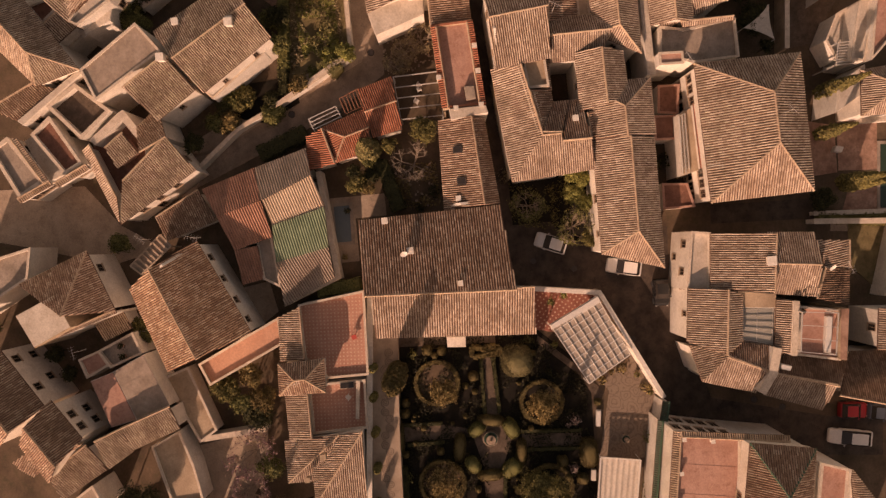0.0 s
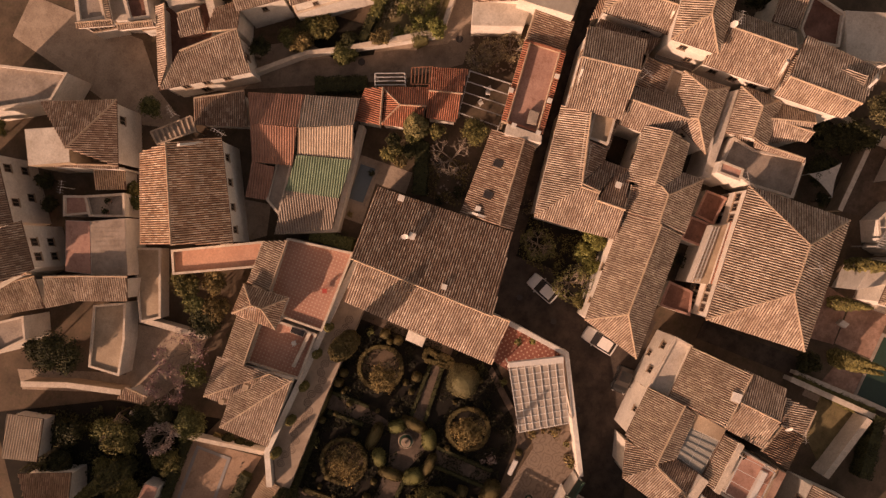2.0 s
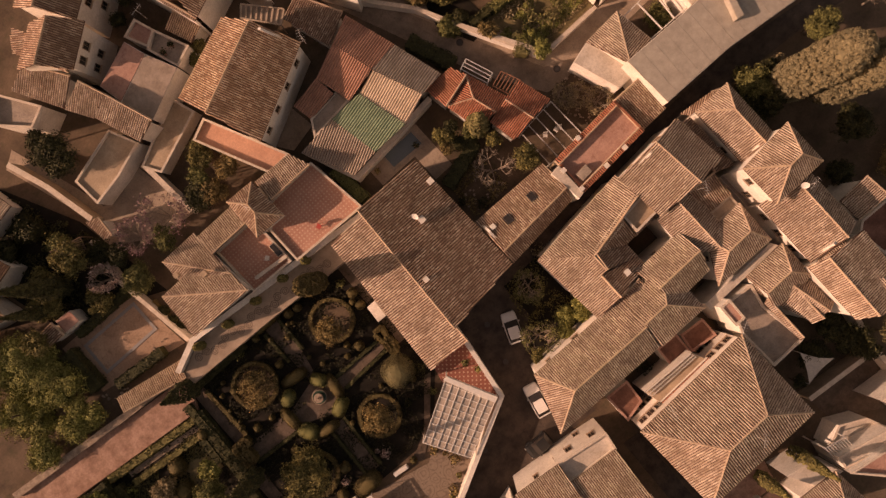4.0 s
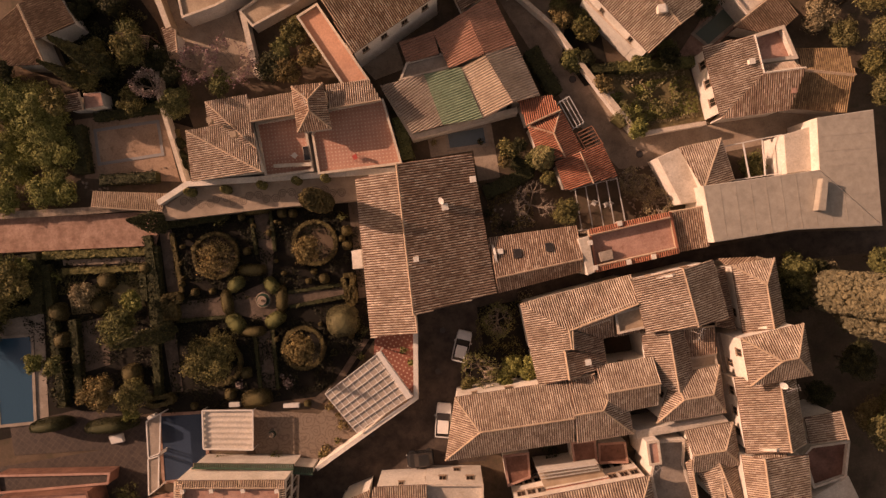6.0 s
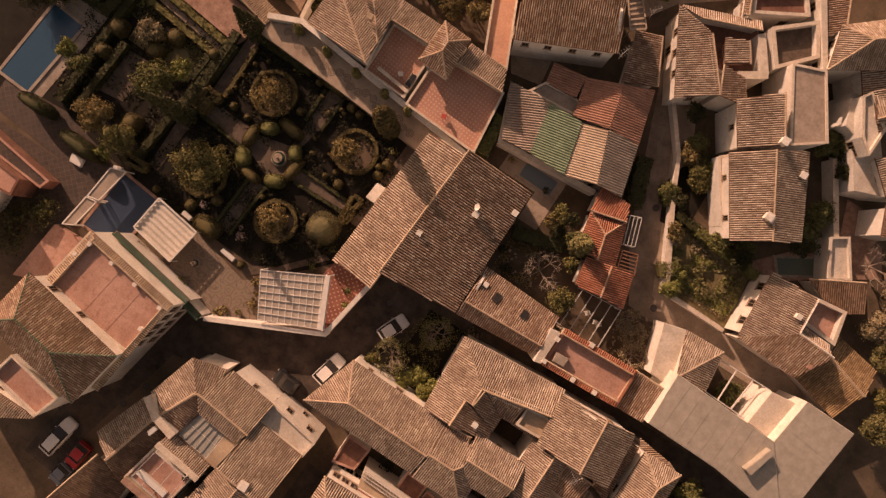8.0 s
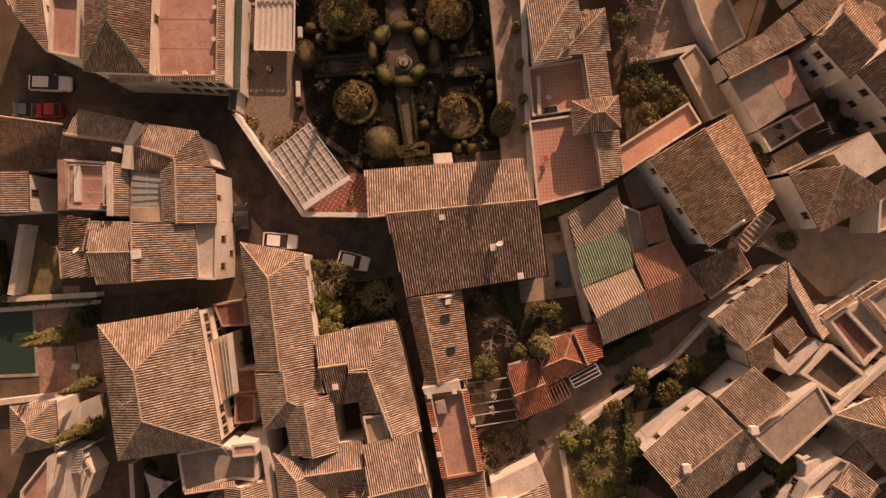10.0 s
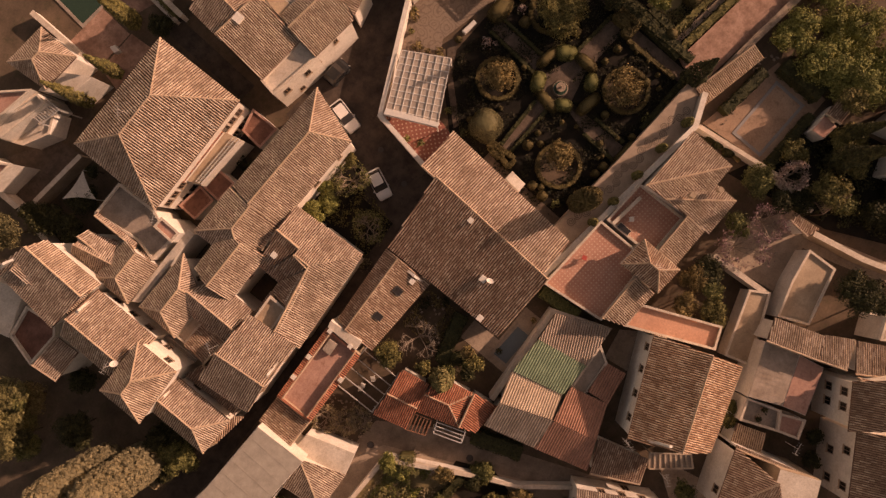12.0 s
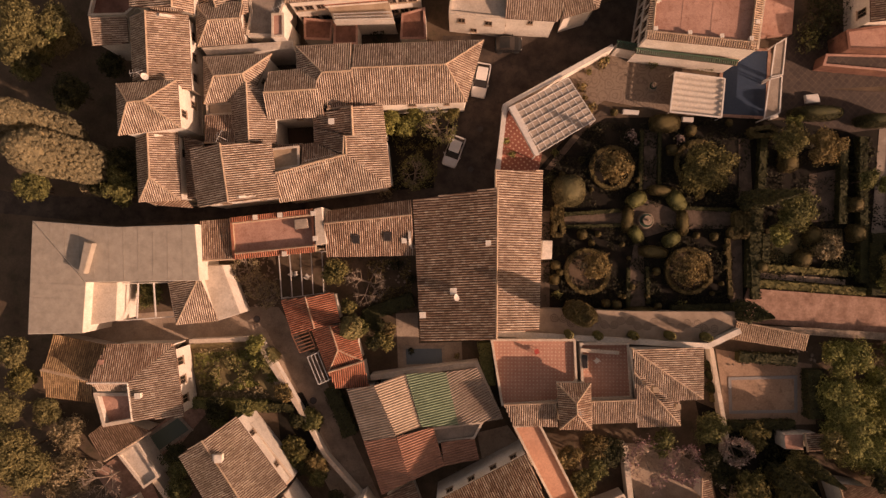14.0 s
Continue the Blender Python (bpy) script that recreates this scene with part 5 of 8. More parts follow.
house("town_house", "house wing under a single slope of clay tiles", [(22.74, -15.73), (25.95, -15.77), (25.84, -12.73), (22.55, -12.49)], 5.8, 0.9, "shed", tile=TILE_DARK)
terrace("flat_roof_house", "pale flat strip roof between tiled slopes", [(22.77, -15.92), (26, -15.91), (26.01, -17.21), (22.77, -17.22)], 5.2, SHEET_BEIGE, parapet=0.05)
house("town_house", "whitewashed house under a hipped roof of weathered clay tiles", [(21.15, -27.67), (26.42, -27.65), (26.29, -23.09), (21.14, -23.18)], 6.2, 1.4, "gable", h=(1.8, 0))
terrace("flat_roof_house", "narrow white flat roof below a tiled house", [(16.25, -22.59), (25.66, -22.43), (26.16, -23.22), (21.33, -23.39), (16.25, -23.46)], 5.6, ROOF_WHITE, parapet=0)
terrace("balcony", "brown floored balcony along a mansion", [(11.9, -25.75), (12.64, -27.52), (5.79, -27.73), (5.28, -25.49)], 4.6, WALL_TAN, parapet=0, cat='balcony')
house("canopy", "narrow tiled canopy above a balcony", [(5.75, -27.33), (12.88, -27.15), (12.55, -28.18), (5.88, -27.85)], 5.3, 0.5, "shed", tile=TILE_RED, cat='canopy', base=4.62, over=0.05)
house("mansion", "large mansion under a broad hipped clay tile roof", [(2.02, -27.22), (16.48, -26.8), (16.55, -37.74), (2.25, -37.89)], 7.4, 2.5, "gable", wins=[(0, u, z, 0.9, 1.2) for u in (0.05, 0.13, 0.22, 0.78, 0.86, 0.94) for z in (1.4, 4.4)], h=(4.2, 5.1), off=0.6, pitch=0.265)
terrace("flat_roof_house", "low patio roof with a red floor", [(15.62, -24.58), (15.54, -26.96), (12.31, -26.5), (12.62, -24.3)], 2.5, RED_DARK, parapet=0.1, cap=RED_FLAT)
terrace("flat_roof_house", "low patio roof with a red floor", [(12.26, -23.69), (12.13, -25.98), (9.51, -25.89), (9.58, -23.53)], 3.0, RED_DARK, parapet=0.1, cap=RED_FLAT)
terrace("flat_roof_house", "low patio roof with a red floor", [(4.79, -23.87), (4.52, -26.63), (1.92, -27.24), (1.94, -23.76)], 3.0, RED_DARK, parapet=0.1, cap=RED_FLAT)
terrace("flat_roof_house", "grey concrete roof terrace with a small stair hut", [(21.15, -24.26), (20.59, -26.8), (21.28, -32.19), (17.16, -32.26), (16.97, -27.37), (18.28, -23.99)], 5.5, CONCRETE, parapet=0.3)
terrace("stair_hut", "small stair hut with a red top", [(18.04, -23.41), (17.94, -25.9), (16.69, -25.87), (16.76, -23.41)], 7.0, RED_FLAT, parapet=0.1)
house("town_house", "house wing under a single slope of clay tiles", [(20.74, -26.63), (20.96, -32.08), (21.33, -31.83), (21.28, -26.26)], 6.0, 0.3, "shed")
house("town_house", "whitewashed house under a gabled roof of weathered clay tiles", [(23.12, -26.88), (23.15, -31.75), (25.14, -31.64), (24.97, -27.21)], 5.5, 1.0, "gable")
house("town_house", "whitewashed house under a hipped roof of weathered clay tiles", [(9.75, -44.96), (14.63, -45.32), (15.03, -50.48), (9.72, -50)], 5.0, 1.2, "gable", h=(2, 2))
terrace("flat_roof_house", "white street front with a narrow balcony roof", [(-0.72, -25.5), (-1.03, -27.51), (-7.06, -26.94), (-6.83, -24.5)], 5.5, ROOF_WHITE, parapet=0.35, wins=[(s, u, 3.4, 0.8, 1.2) for s in (0, 1, 2, 3) for u in (0.22, 0.7)] + [(s, 0.45, 0.9, 0.7, 1.0) for s in (0, 1, 2, 3)])
house("town_house", "white corner house under a broad clay tile slope", [(-6.93, -26.74), (-1.09, -27.29), (-1.71, -33.4), (-7.68, -32.67)], 6.3, 1.6, "shed")
house("town_house", "whitewashed house under a gabled roof of weathered clay tiles", [(-8.77, -37.83), (-8.04, -33.34), (-1.54, -33.18), (-2.02, -38.16)], 6.3, 1.1, "gable")
house("town_house", "house wing under a single slope of clay tiles", [(-5.77, -39.18), (-2.89, -38.61), (-3.19, -41.59), (-5.95, -41.34)], 5.8, 0.7, "shed")
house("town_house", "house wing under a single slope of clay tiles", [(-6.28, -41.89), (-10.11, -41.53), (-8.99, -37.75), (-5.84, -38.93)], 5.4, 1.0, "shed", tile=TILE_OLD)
house("town_house", "curved white house under clay tiles", [(-12.26, -23.88), (-6.6, -24.52), (-7.04, -28.3), (-13.75, -27.51)], 6.0, 1.2, "shed")
house("town_house", "house wing under a single slope of clay tiles", [(-7.85, -30.09), (-12.76, -29.63), (-13.76, -27.55), (-7.07, -28.29)], 6.2, 1.0, "shed")
terrace("flat_roof_house", "small flat roof behind a roof light", [(-7.5, -29.83), (-8.13, -33.83), (-9.61, -33.69), (-9.23, -29.67)], 5.8, WALL_TAN, parapet=0)
terrace("flat_roof_house", "flat roof below a glazed roof light", [(-9.06, -30.18), (-9.42, -33.87), (-13.65, -33.35), (-12.95, -29.82)], 5.5, CONCRETE, parapet=0)
house("town_house", "house wing under a single slope of clay tiles", [(-14.14, -32.99), (-8.69, -33.67), (-8.91, -35.29), (-14.51, -34.48)], 6.0, 0.7, "shed")
wall_run("boundary_wall", "white parapet wall beside a roof terrace", [(-8.93, -35.24), (-14.58, -34.48)], 7.0, width=0.45)
terrace("flat_roof_house", "red floored roof terrace with a light pergola", [(-9.7, -36.12), (-10.48, -40.54), (-15.78, -39.87), (-14.82, -35.52)], 5.5, RED_FLAT, parapet=0.3)
terrace("side_wall", "tall brown rendered side wall of a terrace", [(-10.26, -40.18), (-10.35, -41.12), (-15.76, -40.39), (-15.63, -39.63)], 6.2, RED_PAVE, wall=WALL_TAN, parapet=0, cat='wall')
house("town_house", "house wing under a single slope of clay tiles", [(-16.72, -25.28), (-18.44, -30.86), (-16.16, -32.25), (-14.08, -27.95)], 5.5, 1.0, "shed")
house("town_house", "house wing under a single slope of clay tiles", [(-12.72, -24.3), (-16.72, -25.28), (-14.08, -27.95), (-13.73, -27.82)], 5.5, 1.0, "shed")
house("town_house", "house wing under a single slope of clay tiles", [(-18.67, -31.52), (-20.96, -37.72), (-18.15, -39.05), (-16.38, -32.73)], 5.5, 1.0, "shed")
house("town_house", "house wing under a single slope of clay tiles", [(-13.59, -33.02), (-12.51, -28.09), (-14.15, -27.82), (-16.24, -32.24)], 5.7, 0.8, "shed", tile=TILE_DARK)
wall_run("boundary_wall", "white party wall between tiled roofs", [(-13.65, -32.94), (-16.3, -32.22), (-18.13, -30.87)], 6.75, width=0.8)
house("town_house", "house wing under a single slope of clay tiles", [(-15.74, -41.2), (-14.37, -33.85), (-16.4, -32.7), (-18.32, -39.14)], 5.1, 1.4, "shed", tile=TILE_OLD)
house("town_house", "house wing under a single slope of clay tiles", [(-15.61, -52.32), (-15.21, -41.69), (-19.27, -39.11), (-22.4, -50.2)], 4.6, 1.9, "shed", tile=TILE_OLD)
house("town_house", "house wing under a single slope of clay tiles", [(-15.16, -44.06), (-10.69, -44.59), (-11.23, -51.22), (-15.64, -50.82)], 5.5, 1.0, "shed")
wall_run("boundary_wall", "pale wall of a sunlit yard", [(-0.98, -40.86), (-2.08, -53.4)], 1.6, width=0.5)
patch("yard", "olive brown earth yard", [(-2.35, -42.14), (-3.55, -54.43), (-7.6, -54.06), (-6.77, -45.48)], 0.06, EARTH)
terrace("flat_roof_house", "house with an orange red terrace and white parapets", [(-53.89, -19.22), (-44.09, -20.13), (-43.91, -22.2), (-53.9, -22.99)], 3.4, RED_FLAT, parapet=0.2, wall=RED_DARK, cap=RED_DARK)
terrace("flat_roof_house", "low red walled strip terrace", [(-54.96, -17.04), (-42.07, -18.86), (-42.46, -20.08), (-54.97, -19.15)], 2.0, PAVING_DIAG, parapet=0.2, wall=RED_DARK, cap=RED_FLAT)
house("town_house", "whitewashed house under a gabled roof of weathered clay tiles", [(-45.75, -29.6), (-45.49, -22.43), (-52.51, -21.97), (-52.54, -29.63)], 5.2, 1.4, "gable", tile=TILE_DARK, wins=[(0, 0.15, 2.6, 0.9, 1.5), (0, 0.45, 2.6, 0.9, 1.5), (0, 0.8, 2.6, 0.9, 1.5)])
terrace("red_terrace_mansion", "large house with a red roof terrace and tiled edges", [(-32.54, -19.57), (-21.17, -21.33), (-22.57, -28.03), (-33.88, -26.88)], 7.0, RED_FLAT, parapet=0.25, seams=3.1, wins=[(s, u, z, 0.9, 1.5) for s in (0, 1) for u in (0.12, 0.32, 0.5, 0.7, 0.88) for z in (1.6, 4.6)])
house("town_house", "mansion wing under a hipped roof with green ridge tiles", [(-35.56, -32.46), (-23.41, -34.44), (-22.24, -27.92), (-34.30, -25.74)], 9.6, 1.9, "gable", h=(4.5, 3.0), cap=GREEN_GLAZE, tile=TILE_DARK)
terrace("flat_roof_house", "lower roof terrace with a red floor", [(-32.97, -37.84), (-32.22, -34.79), (-25.75, -36.00), (-26.71, -38.91)], 7.0, RED_FLAT)
house("town_house", "whitewashed house under a gabled roof of weathered clay tiles", [(-36.53, -45.13), (-37.77, -41.98), (-34.54, -40.03), (-27.22, -40.08)], 5.5, 1.0, "gable")
house("town_house", "whitewashed house under a hipped roof of weathered clay tiles", [(0.55, 46.07), (3.4, 38.47), (-3.23, 36), (-3.12, 40.95)], 6.0, 1.6, "corner", tile=TILE_DARK, wins=[(1, 0.75, 3.8, 0.9, 1.1)])
terrace("flat_roof_house", "pale block with a plain flat roof", [(-2.7, 46.05), (-0.92, 41.85), (-4.42, 40.37), (-6.2, 44.41)], 7.0, ROOF_WHITE, parapet=0, wall=WALL_TAN)
house("town_house", "house wing under a single slope of clay tiles", [(-5.89, 43.93), (-3.5, 36.11), (-3.14, 36.23), (-5.52, 43.78)], 5.6, 0.1, "shed")
house("town_house", "whitewashed house under a gabled roof of weathered clay tiles", [(-5.86, 48.14), (-12.43, 43.93), (-16.48, 49.28), (-8.51, 54.39)], 7.0, 2.0, "gable", tile=TILE_DARK, wins=[(0, 0.3, 4.8, 0.9, 1.1), (0, 0.82, 4.8, 0.9, 1.1), (0, 0.82, 2.0, 0.9, 1.1), (0, 0.4, 2.0, 0.9, 1.1)])
house("town_house", "whitewashed house under a gabled roof of weathered clay tiles", [(-11.76, 42.98), (-16.07, 40.06), (-20.41, 43.96), (-16.13, 46.71)], 7.4, 1.8, "gable", tile=TILE_DARK, wins=[(0, 0.25, 5.2, 0.9, 1.1), (0, 0.6, 5.2, 0.9, 1.1), (0, 0.25, 2.4, 0.9, 1.1), (0, 0.6, 2.4, 0.9, 1.1)])
house("town_house", "house wing under a single slope of clay tiles", [(-6.64, 39.14), (-5.49, 36), (-3.22, 36.65), (-4.64, 39.85)], 3.0, 0.4, "shed", tile=TILE_PALE)
terrace("flat_roof_house", "small white walled roof terrace", [(-7.6, 39.69), (-5.88, 35.63), (-8.27, 34.74), (-9.55, 38.44)], 3.2, CONCRETE, parapet=0.5)
terrace("flat_roof_house", "small roof terrace with a red floor", [(-8.34, 41.96), (-7.54, 39.56), (-9.28, 38.67), (-10.46, 41.24)], 3.2, RED_FLAT, parapet=0.3)
house("town_house", "low outbuilding under dark tiles", [(3.77, 31.15), (5.49, 25.38), (9.04, 26.97), (6.5, 31.87)], 3.0, 0.6, "shed", tile=TILE_DARK)
terrace("flat_roof_house", "low flat roof painted dusty pink", [(-10.69, 40.31), (-9.89, 37.78), (-15.3, 35.71), (-15.9, 38.56)], 4.5, RED_FLAT, parapet=0)
terrace("flat_roof_house", "flat roof of grey brown sheeting", [(-9.89, 37.78), (-8.31, 34.31), (-14.09, 31.94), (-15.3, 35.71)], 4.5, SHEET_GREY, parapet=0, seams=0.5)
house("town_house", "house wing under a single slope of clay tiles", [(-18.12, 48.23), (-19.65, 46.35), (-16.8, 40.45), (-16.38, 44.94)], 6.5, 0.6, "shed", tile=TILE_DARK)
terrace("flat_roof_house", "flat-roofed house with a low rendered parapet", [(28.77, 37.71), (29.98, 35.9), (30.15, 33.36), (27.84, 34.01), (26.73, 36.79)], 5, ROOF_WHITE, parapet=0)
house("town_house", "house wing under a single slope of clay tiles", [(30.14, 39.15), (28.21, 37.56), (29.39, 35.31), (30.91, 37.06)], 6.5, 0.6, "shed")
terrace("flat_roof_house", "flat-roofed house with a low rendered parapet", [(2.39, 54.22), (4.41, 45.09), (1.13, 45.76), (-2.87, 53.08)], 4.5, CONCRETE, parapet=0.4)
house("town_house", "whitewashed house under a gabled roof of weathered clay tiles", [(23.98, 16.67), (18.8, 24.4), (25.79, 29.11), (30.39, 20.6)], 6, 1.6, "gable", off=0.5)
house("town_house", "house wing under a single slope of clay tiles", [(19.27, 25.09), (16.29, 29.43), (19.88, 32.21), (22.8, 27.65)], 6.2, 1.2, "shed")
terrace("flat_roof_house", "house with a flat grey sheeted roof", [(19.04, 35.59), (22.41, 36.9), (26.7, 30.66), (23.53, 28.3)], 6.4, SHEET_GREY, parapet=0.15)
house("patio_house", "white patio house under a broad clay tile slope", [(5.91, 35.04), (10.99, 26.37), (14.58, 28.83), (10.42, 33.66)], 5.0, 1.4, "shed", wins=[(0, 0.2, 3.0, 0.8, 1.2), (0, 0.45, 3.0, 0.8, 1.2), (0, 0.7, 3.0, 0.8, 1.2), (0, 0.35, 0.6, 0.9, 1.6), (1, 0.5, 3.0, 0.8, 1.1)])
house("patio_house", "narrow tiled wing beside a red patio", [(14.3, 38.37), (5.98, 35.09), (8.7, 34.82), (14.73, 37.22)], 5.0, 0.7, "shed")
house("patio_house", "short back slope of a patio house in dark tiles", [(17.89, 29.71), (16.08, 32.21), (13.23, 31.64), (14.58, 28.7)], 5.3, 1.1, "shed", tile=TILE_DARK)
house("stair_roof", "small tiled roof standing in a red patio", [(11.93, 34.8), (13.4, 32.38), (15.67, 33.69), (14.22, 35.67)], 5.0, 0.5, "shed", wall=RED_FLAT)
terrace("patio", "sunken red patio between white walls", [(14.73, 38.08), (8.87, 35.53), (9.99, 32.98), (13.78, 32.22), (17.76, 34.07)], 3.6, RED_DARK, parapet=0, cat='patio')
wall_run("boundary_wall", "thick cream parapet round a red patio", [(14.89, 36.98), (17.58, 33.53), (15.18, 31.94)], 5.4, width=0.7)
terrace("flat_roof_house", "flat house with a brown terrace behind tall white walls", [(19.26, 41.56), (21.4, 38.31), (18.16, 34.8), (15.42, 38.23)], 4.4, PAVING_DARK, parapet=0.9, thick=0.3)
terrace("flat_roof_house", "white house with a red brown roof terrace", [(16.48, 43.69), (18.23, 41.54), (12.9, 38.5), (11.86, 40.52)], 4.6, RED_DARK, parapet=0.5, thick=0.25, wins=[(s, u, 2.2, 0.9, 1.2) for s in (0, 1, 2, 3) for u in (0.25, 0.7)])
terrace("flat_roof_house", "white house with a grey roof terrace and tiled edges", [(15.13, 48.12), (16.4, 46.14), (11.3, 42.73), (9.74, 45.47)], 5.0, CONCRETE, parapet=0.3, thick=0.3, wins=[(s, u, 2.6, 0.9, 1.3) for s in (0, 1, 2, 3) for u in (0.2, 0.5, 0.8)])
house("tiled_edge", "narrow tiled parapet of a white house", [(16.08, 44.97), (10.92, 41.83), (10.98, 42.44), (16.14, 45.57)], 5.5, 0.12, "shed", base=5.004, over=0.05, tile=TILE_PALE, cat='roof edge')
house("tiled_edge", "narrow tiled parapet of a white house", [(9.2, 45.31), (10.79, 41.72), (11.3, 41.92), (9.7, 45.5)], 5.5, 0.12, "shed", base=5.004, over=0.05, tile=TILE_PALE, cat='roof edge')
house("tiled_edge", "narrow tiled parapet of a white house", [(10.52, 41.21), (12.18, 37.67), (12.69, 37.93), (11.03, 41.46)], 5.3, 0.12, "shed", base=4.604, over=0.05, tile=TILE_PALE, cat='roof edge')
terrace("flat_roof_house", "low white link between two roof terraces", [(16.11, 45.25), (16.62, 44.08), (12.09, 40.92), (11.43, 42.98)], 4.0, ROOF_WHITE, parapet=0)
house("town_house", "white house under a hipped roof with one pale slope", [(22.44, 36.97), (32.04, 43.18), (29.77, 49.06), (21.12, 41.66)], 6.6, 1.9, "gable", h=(0, 2.9), off=0.52, tile=TILE_WARM, wins=[(3, 0.3, 4.4, 0.9, 1.2), (3, 0.75, 4.4, 0.9, 1.2), (3, 0.5, 1.6, 0.9, 1.2)])
house("town_house", "low dark tiled wing of a white house", [(18.08, 44.97), (21.05, 40.5), (21.72, 42.4), (19.41, 47.29)], 5.2, 0.8, "shed", tile=TILE_DARK)
terrace("flat_roof_house", "white street front with small windows", [(17.44, 44.15), (22.43, 37.19), (22.62, 37.9), (17.98, 44.71)], 5.6, ROOF_WHITE, parapet=0, wins=[(s, u, 3.6, 0.9, 1.1) for s in (0, 1, 2, 3) for u in (0.15, 0.9)])
terrace("flat_roof_house", "small red patio behind white walls", [(30.15, 43.26), (31.04, 39.98), (29.28, 39.43), (27.54, 41.57)], 5.0, RED_DARK, parapet=0.4, thick=0.3)
house("town_house", "small tiled roof above a red patio", [(25.55, 39.92), (27.47, 37.35), (28.97, 39.09), (27.26, 41.33)], 5.4, 0.6, "shed")
house("town_house", "white house under a single slope of clay tiles", [(27.65, 37.88), (30.0, 35.12), (31.71, 37.95), (29.86, 39.7)], 6.4, 1.0, "shed")
terrace("flat_roof_house", "sunlit white house with a flat roof", [(27.66, 37.76), (27.09, 36.85), (29.37, 33.24), (31.04, 31.98), (31.01, 35.25)], 6.0, ROOF_WHITE, parapet=0.4, wins=[(s, u, 3.6, 0.9, 1.1) for s in range(5) for u in (0.3, 0.7)])
terrace("flat_roof_house", "low white wall block above a dark yard", [(26.58, 40.82), (28.2, 38.26), (27.52, 37.7), (25.62, 40.03)], 3.2, ROOF_WHITE, parapet=0.2)
terrace("flat_roof_house", "white balcony front with chimney pots", [(18.8, 24.33), (19.86, 25.34), (24.43, 18.63), (23.29, 18.18)], 3.0, ROOF_WHITE, parapet=0.5)
house("town_house", "whitewashed house under a gabled roof of weathered clay tiles", [(28.07, 38.31), (30.61, 34.75), (33.64, 37.28), (31.14, 40.77)], 6, 1.0, "gable")
house("town_house", "house wing under a single slope of clay tiles", [(35.53, 29.61), (32.1, 32.57), (35.41, 35.09), (38.82, 31.41)], 5.5, 0.8, "shed")
house("town_house", "house wing under a single slope of clay tiles", [(37.56, 26.12), (36.16, 29.26), (38.83, 30.98), (40.38, 27.09)], 5, 0.8, "shed", tile=TILE_DARK)
terrace("flat_roof_house", "bright white house front with flat roofs", [(26.58, 37.45), (28.88, 39.22), (36.17, 30.3), (32.82, 28.99)], 4.2, ROOF_WHITE, parapet=0)
terrace("flat_roof_house", "white stepped house with flat roofs", [(22.76, -47.88), (15.52, -45.71), (15.8, -44.35), (21.85, -45.73)], 4.8, ROOF_WHITE, parapet=0.35)
terrace("flat_roof_house", "low white terrace below a white house", [(22.47, -46.88), (18.67, -46.11), (16.36, -44.09), (18.63, -43.07), (21.42, -44.5)], 2.8, ROOF_WHITE, parapet=0.35)
patch("yard", "brown paved yard with lit patches", [(24.87, -47.21), (19.27, -43.57), (18.83, -39.85), (25.43, -40.07), (28.33, -40.69)], 0.07, PAVING_DARK)
house("town_house", "whitewashed house under a gabled roof of weathered clay tiles", [(31.79, -35.66), (32.59, -27), (25.88, -25.94), (25.88, -33.28)], 8, 1.4, "gable", off=0.75)
house("town_house", "whitewashed house under a gabled roof of weathered clay tiles", [(26.14, -24.4), (26.89, -31.37), (23.22, -31.56), (20.71, -24.35)], 5.5, 1.2, "gable")
terrace("flat_roof_house", "white house with a brown roof terrace", [(21.87, -50.04), (18.63, -49.39), (15.39, -45.89), (21.92, -46.94)], 5.6, RED_FLAT, parapet=0.4)
terrace("flat_roof_house", "bright white flat-roofed house", [(15.32, -46.17), (12.43, -45.98), (10.43, -42.55), (13.62, -43.14)], 4.6, ROOF_WHITE, parapet=0)
house("town_house", "house wing under a single slope of clay tiles", [(27.08, -44.52), (24.36, -44.53), (24.68, -47.37), (27.22, -47.18)], 5.5, 0.8, "shed")
terrace("flat_roof_house", "small roof terrace with brick edging", [(27.52, -45.02), (24.36, -44.77), (23.26, -43.07), (27.34, -43.51)], 4.6, RED_FLAT, parapet=0.3)
wall_run("boundary_wall", "pale boundary wall along a lane", [(27.63, -44.71), (27.63, -40.31), (29.19, -32.75)], 2.0, width=0.5)
wall_run("boundary_wall", "brown wall between two yards", [(27.47, -40.08), (18.4, -39.24)], 2.4, width=0.4, mat=WALL_TAN)
terrace("ramp", "sandy ramp between white walls", [(-10.48, 30.55), (-17.84, 27.99), (-19.09, 29.98), (-11.47, 33.5)], 2.0, WALL_TAN, parapet=0.2)
terrace("flat_roof_house", "walled sandy terrace beside a lane", [(-17.35, 31.9), (-21.38, 30.62), (-25.21, 29.94), (-25.38, 33.44), (-18.8, 35.12)], 2.8, WALL_TAN, parapet=0.2, wall=WALL)
house("town_house", "house wing under a single slope of clay tiles", [(-18.42, 36.16), (-16.58, 30.87), (-13.91, 31.37), (-15.75, 36.76)], 5.0, 0.9, "shed")
house("town_house", "house wing under a single slope of clay tiles", [(-20.21, 38.9), (-18.54, 36.09), (-15.81, 36.85), (-16.91, 39.82)], 5.0, 0.8, "shed")
house("town_house", "house wing under a single slope of clay tiles", [(-23.12, 44.31), (-20.22, 39.1), (-17.14, 40.64), (-19.96, 44.96)], 5.0, 1.0, "shed")
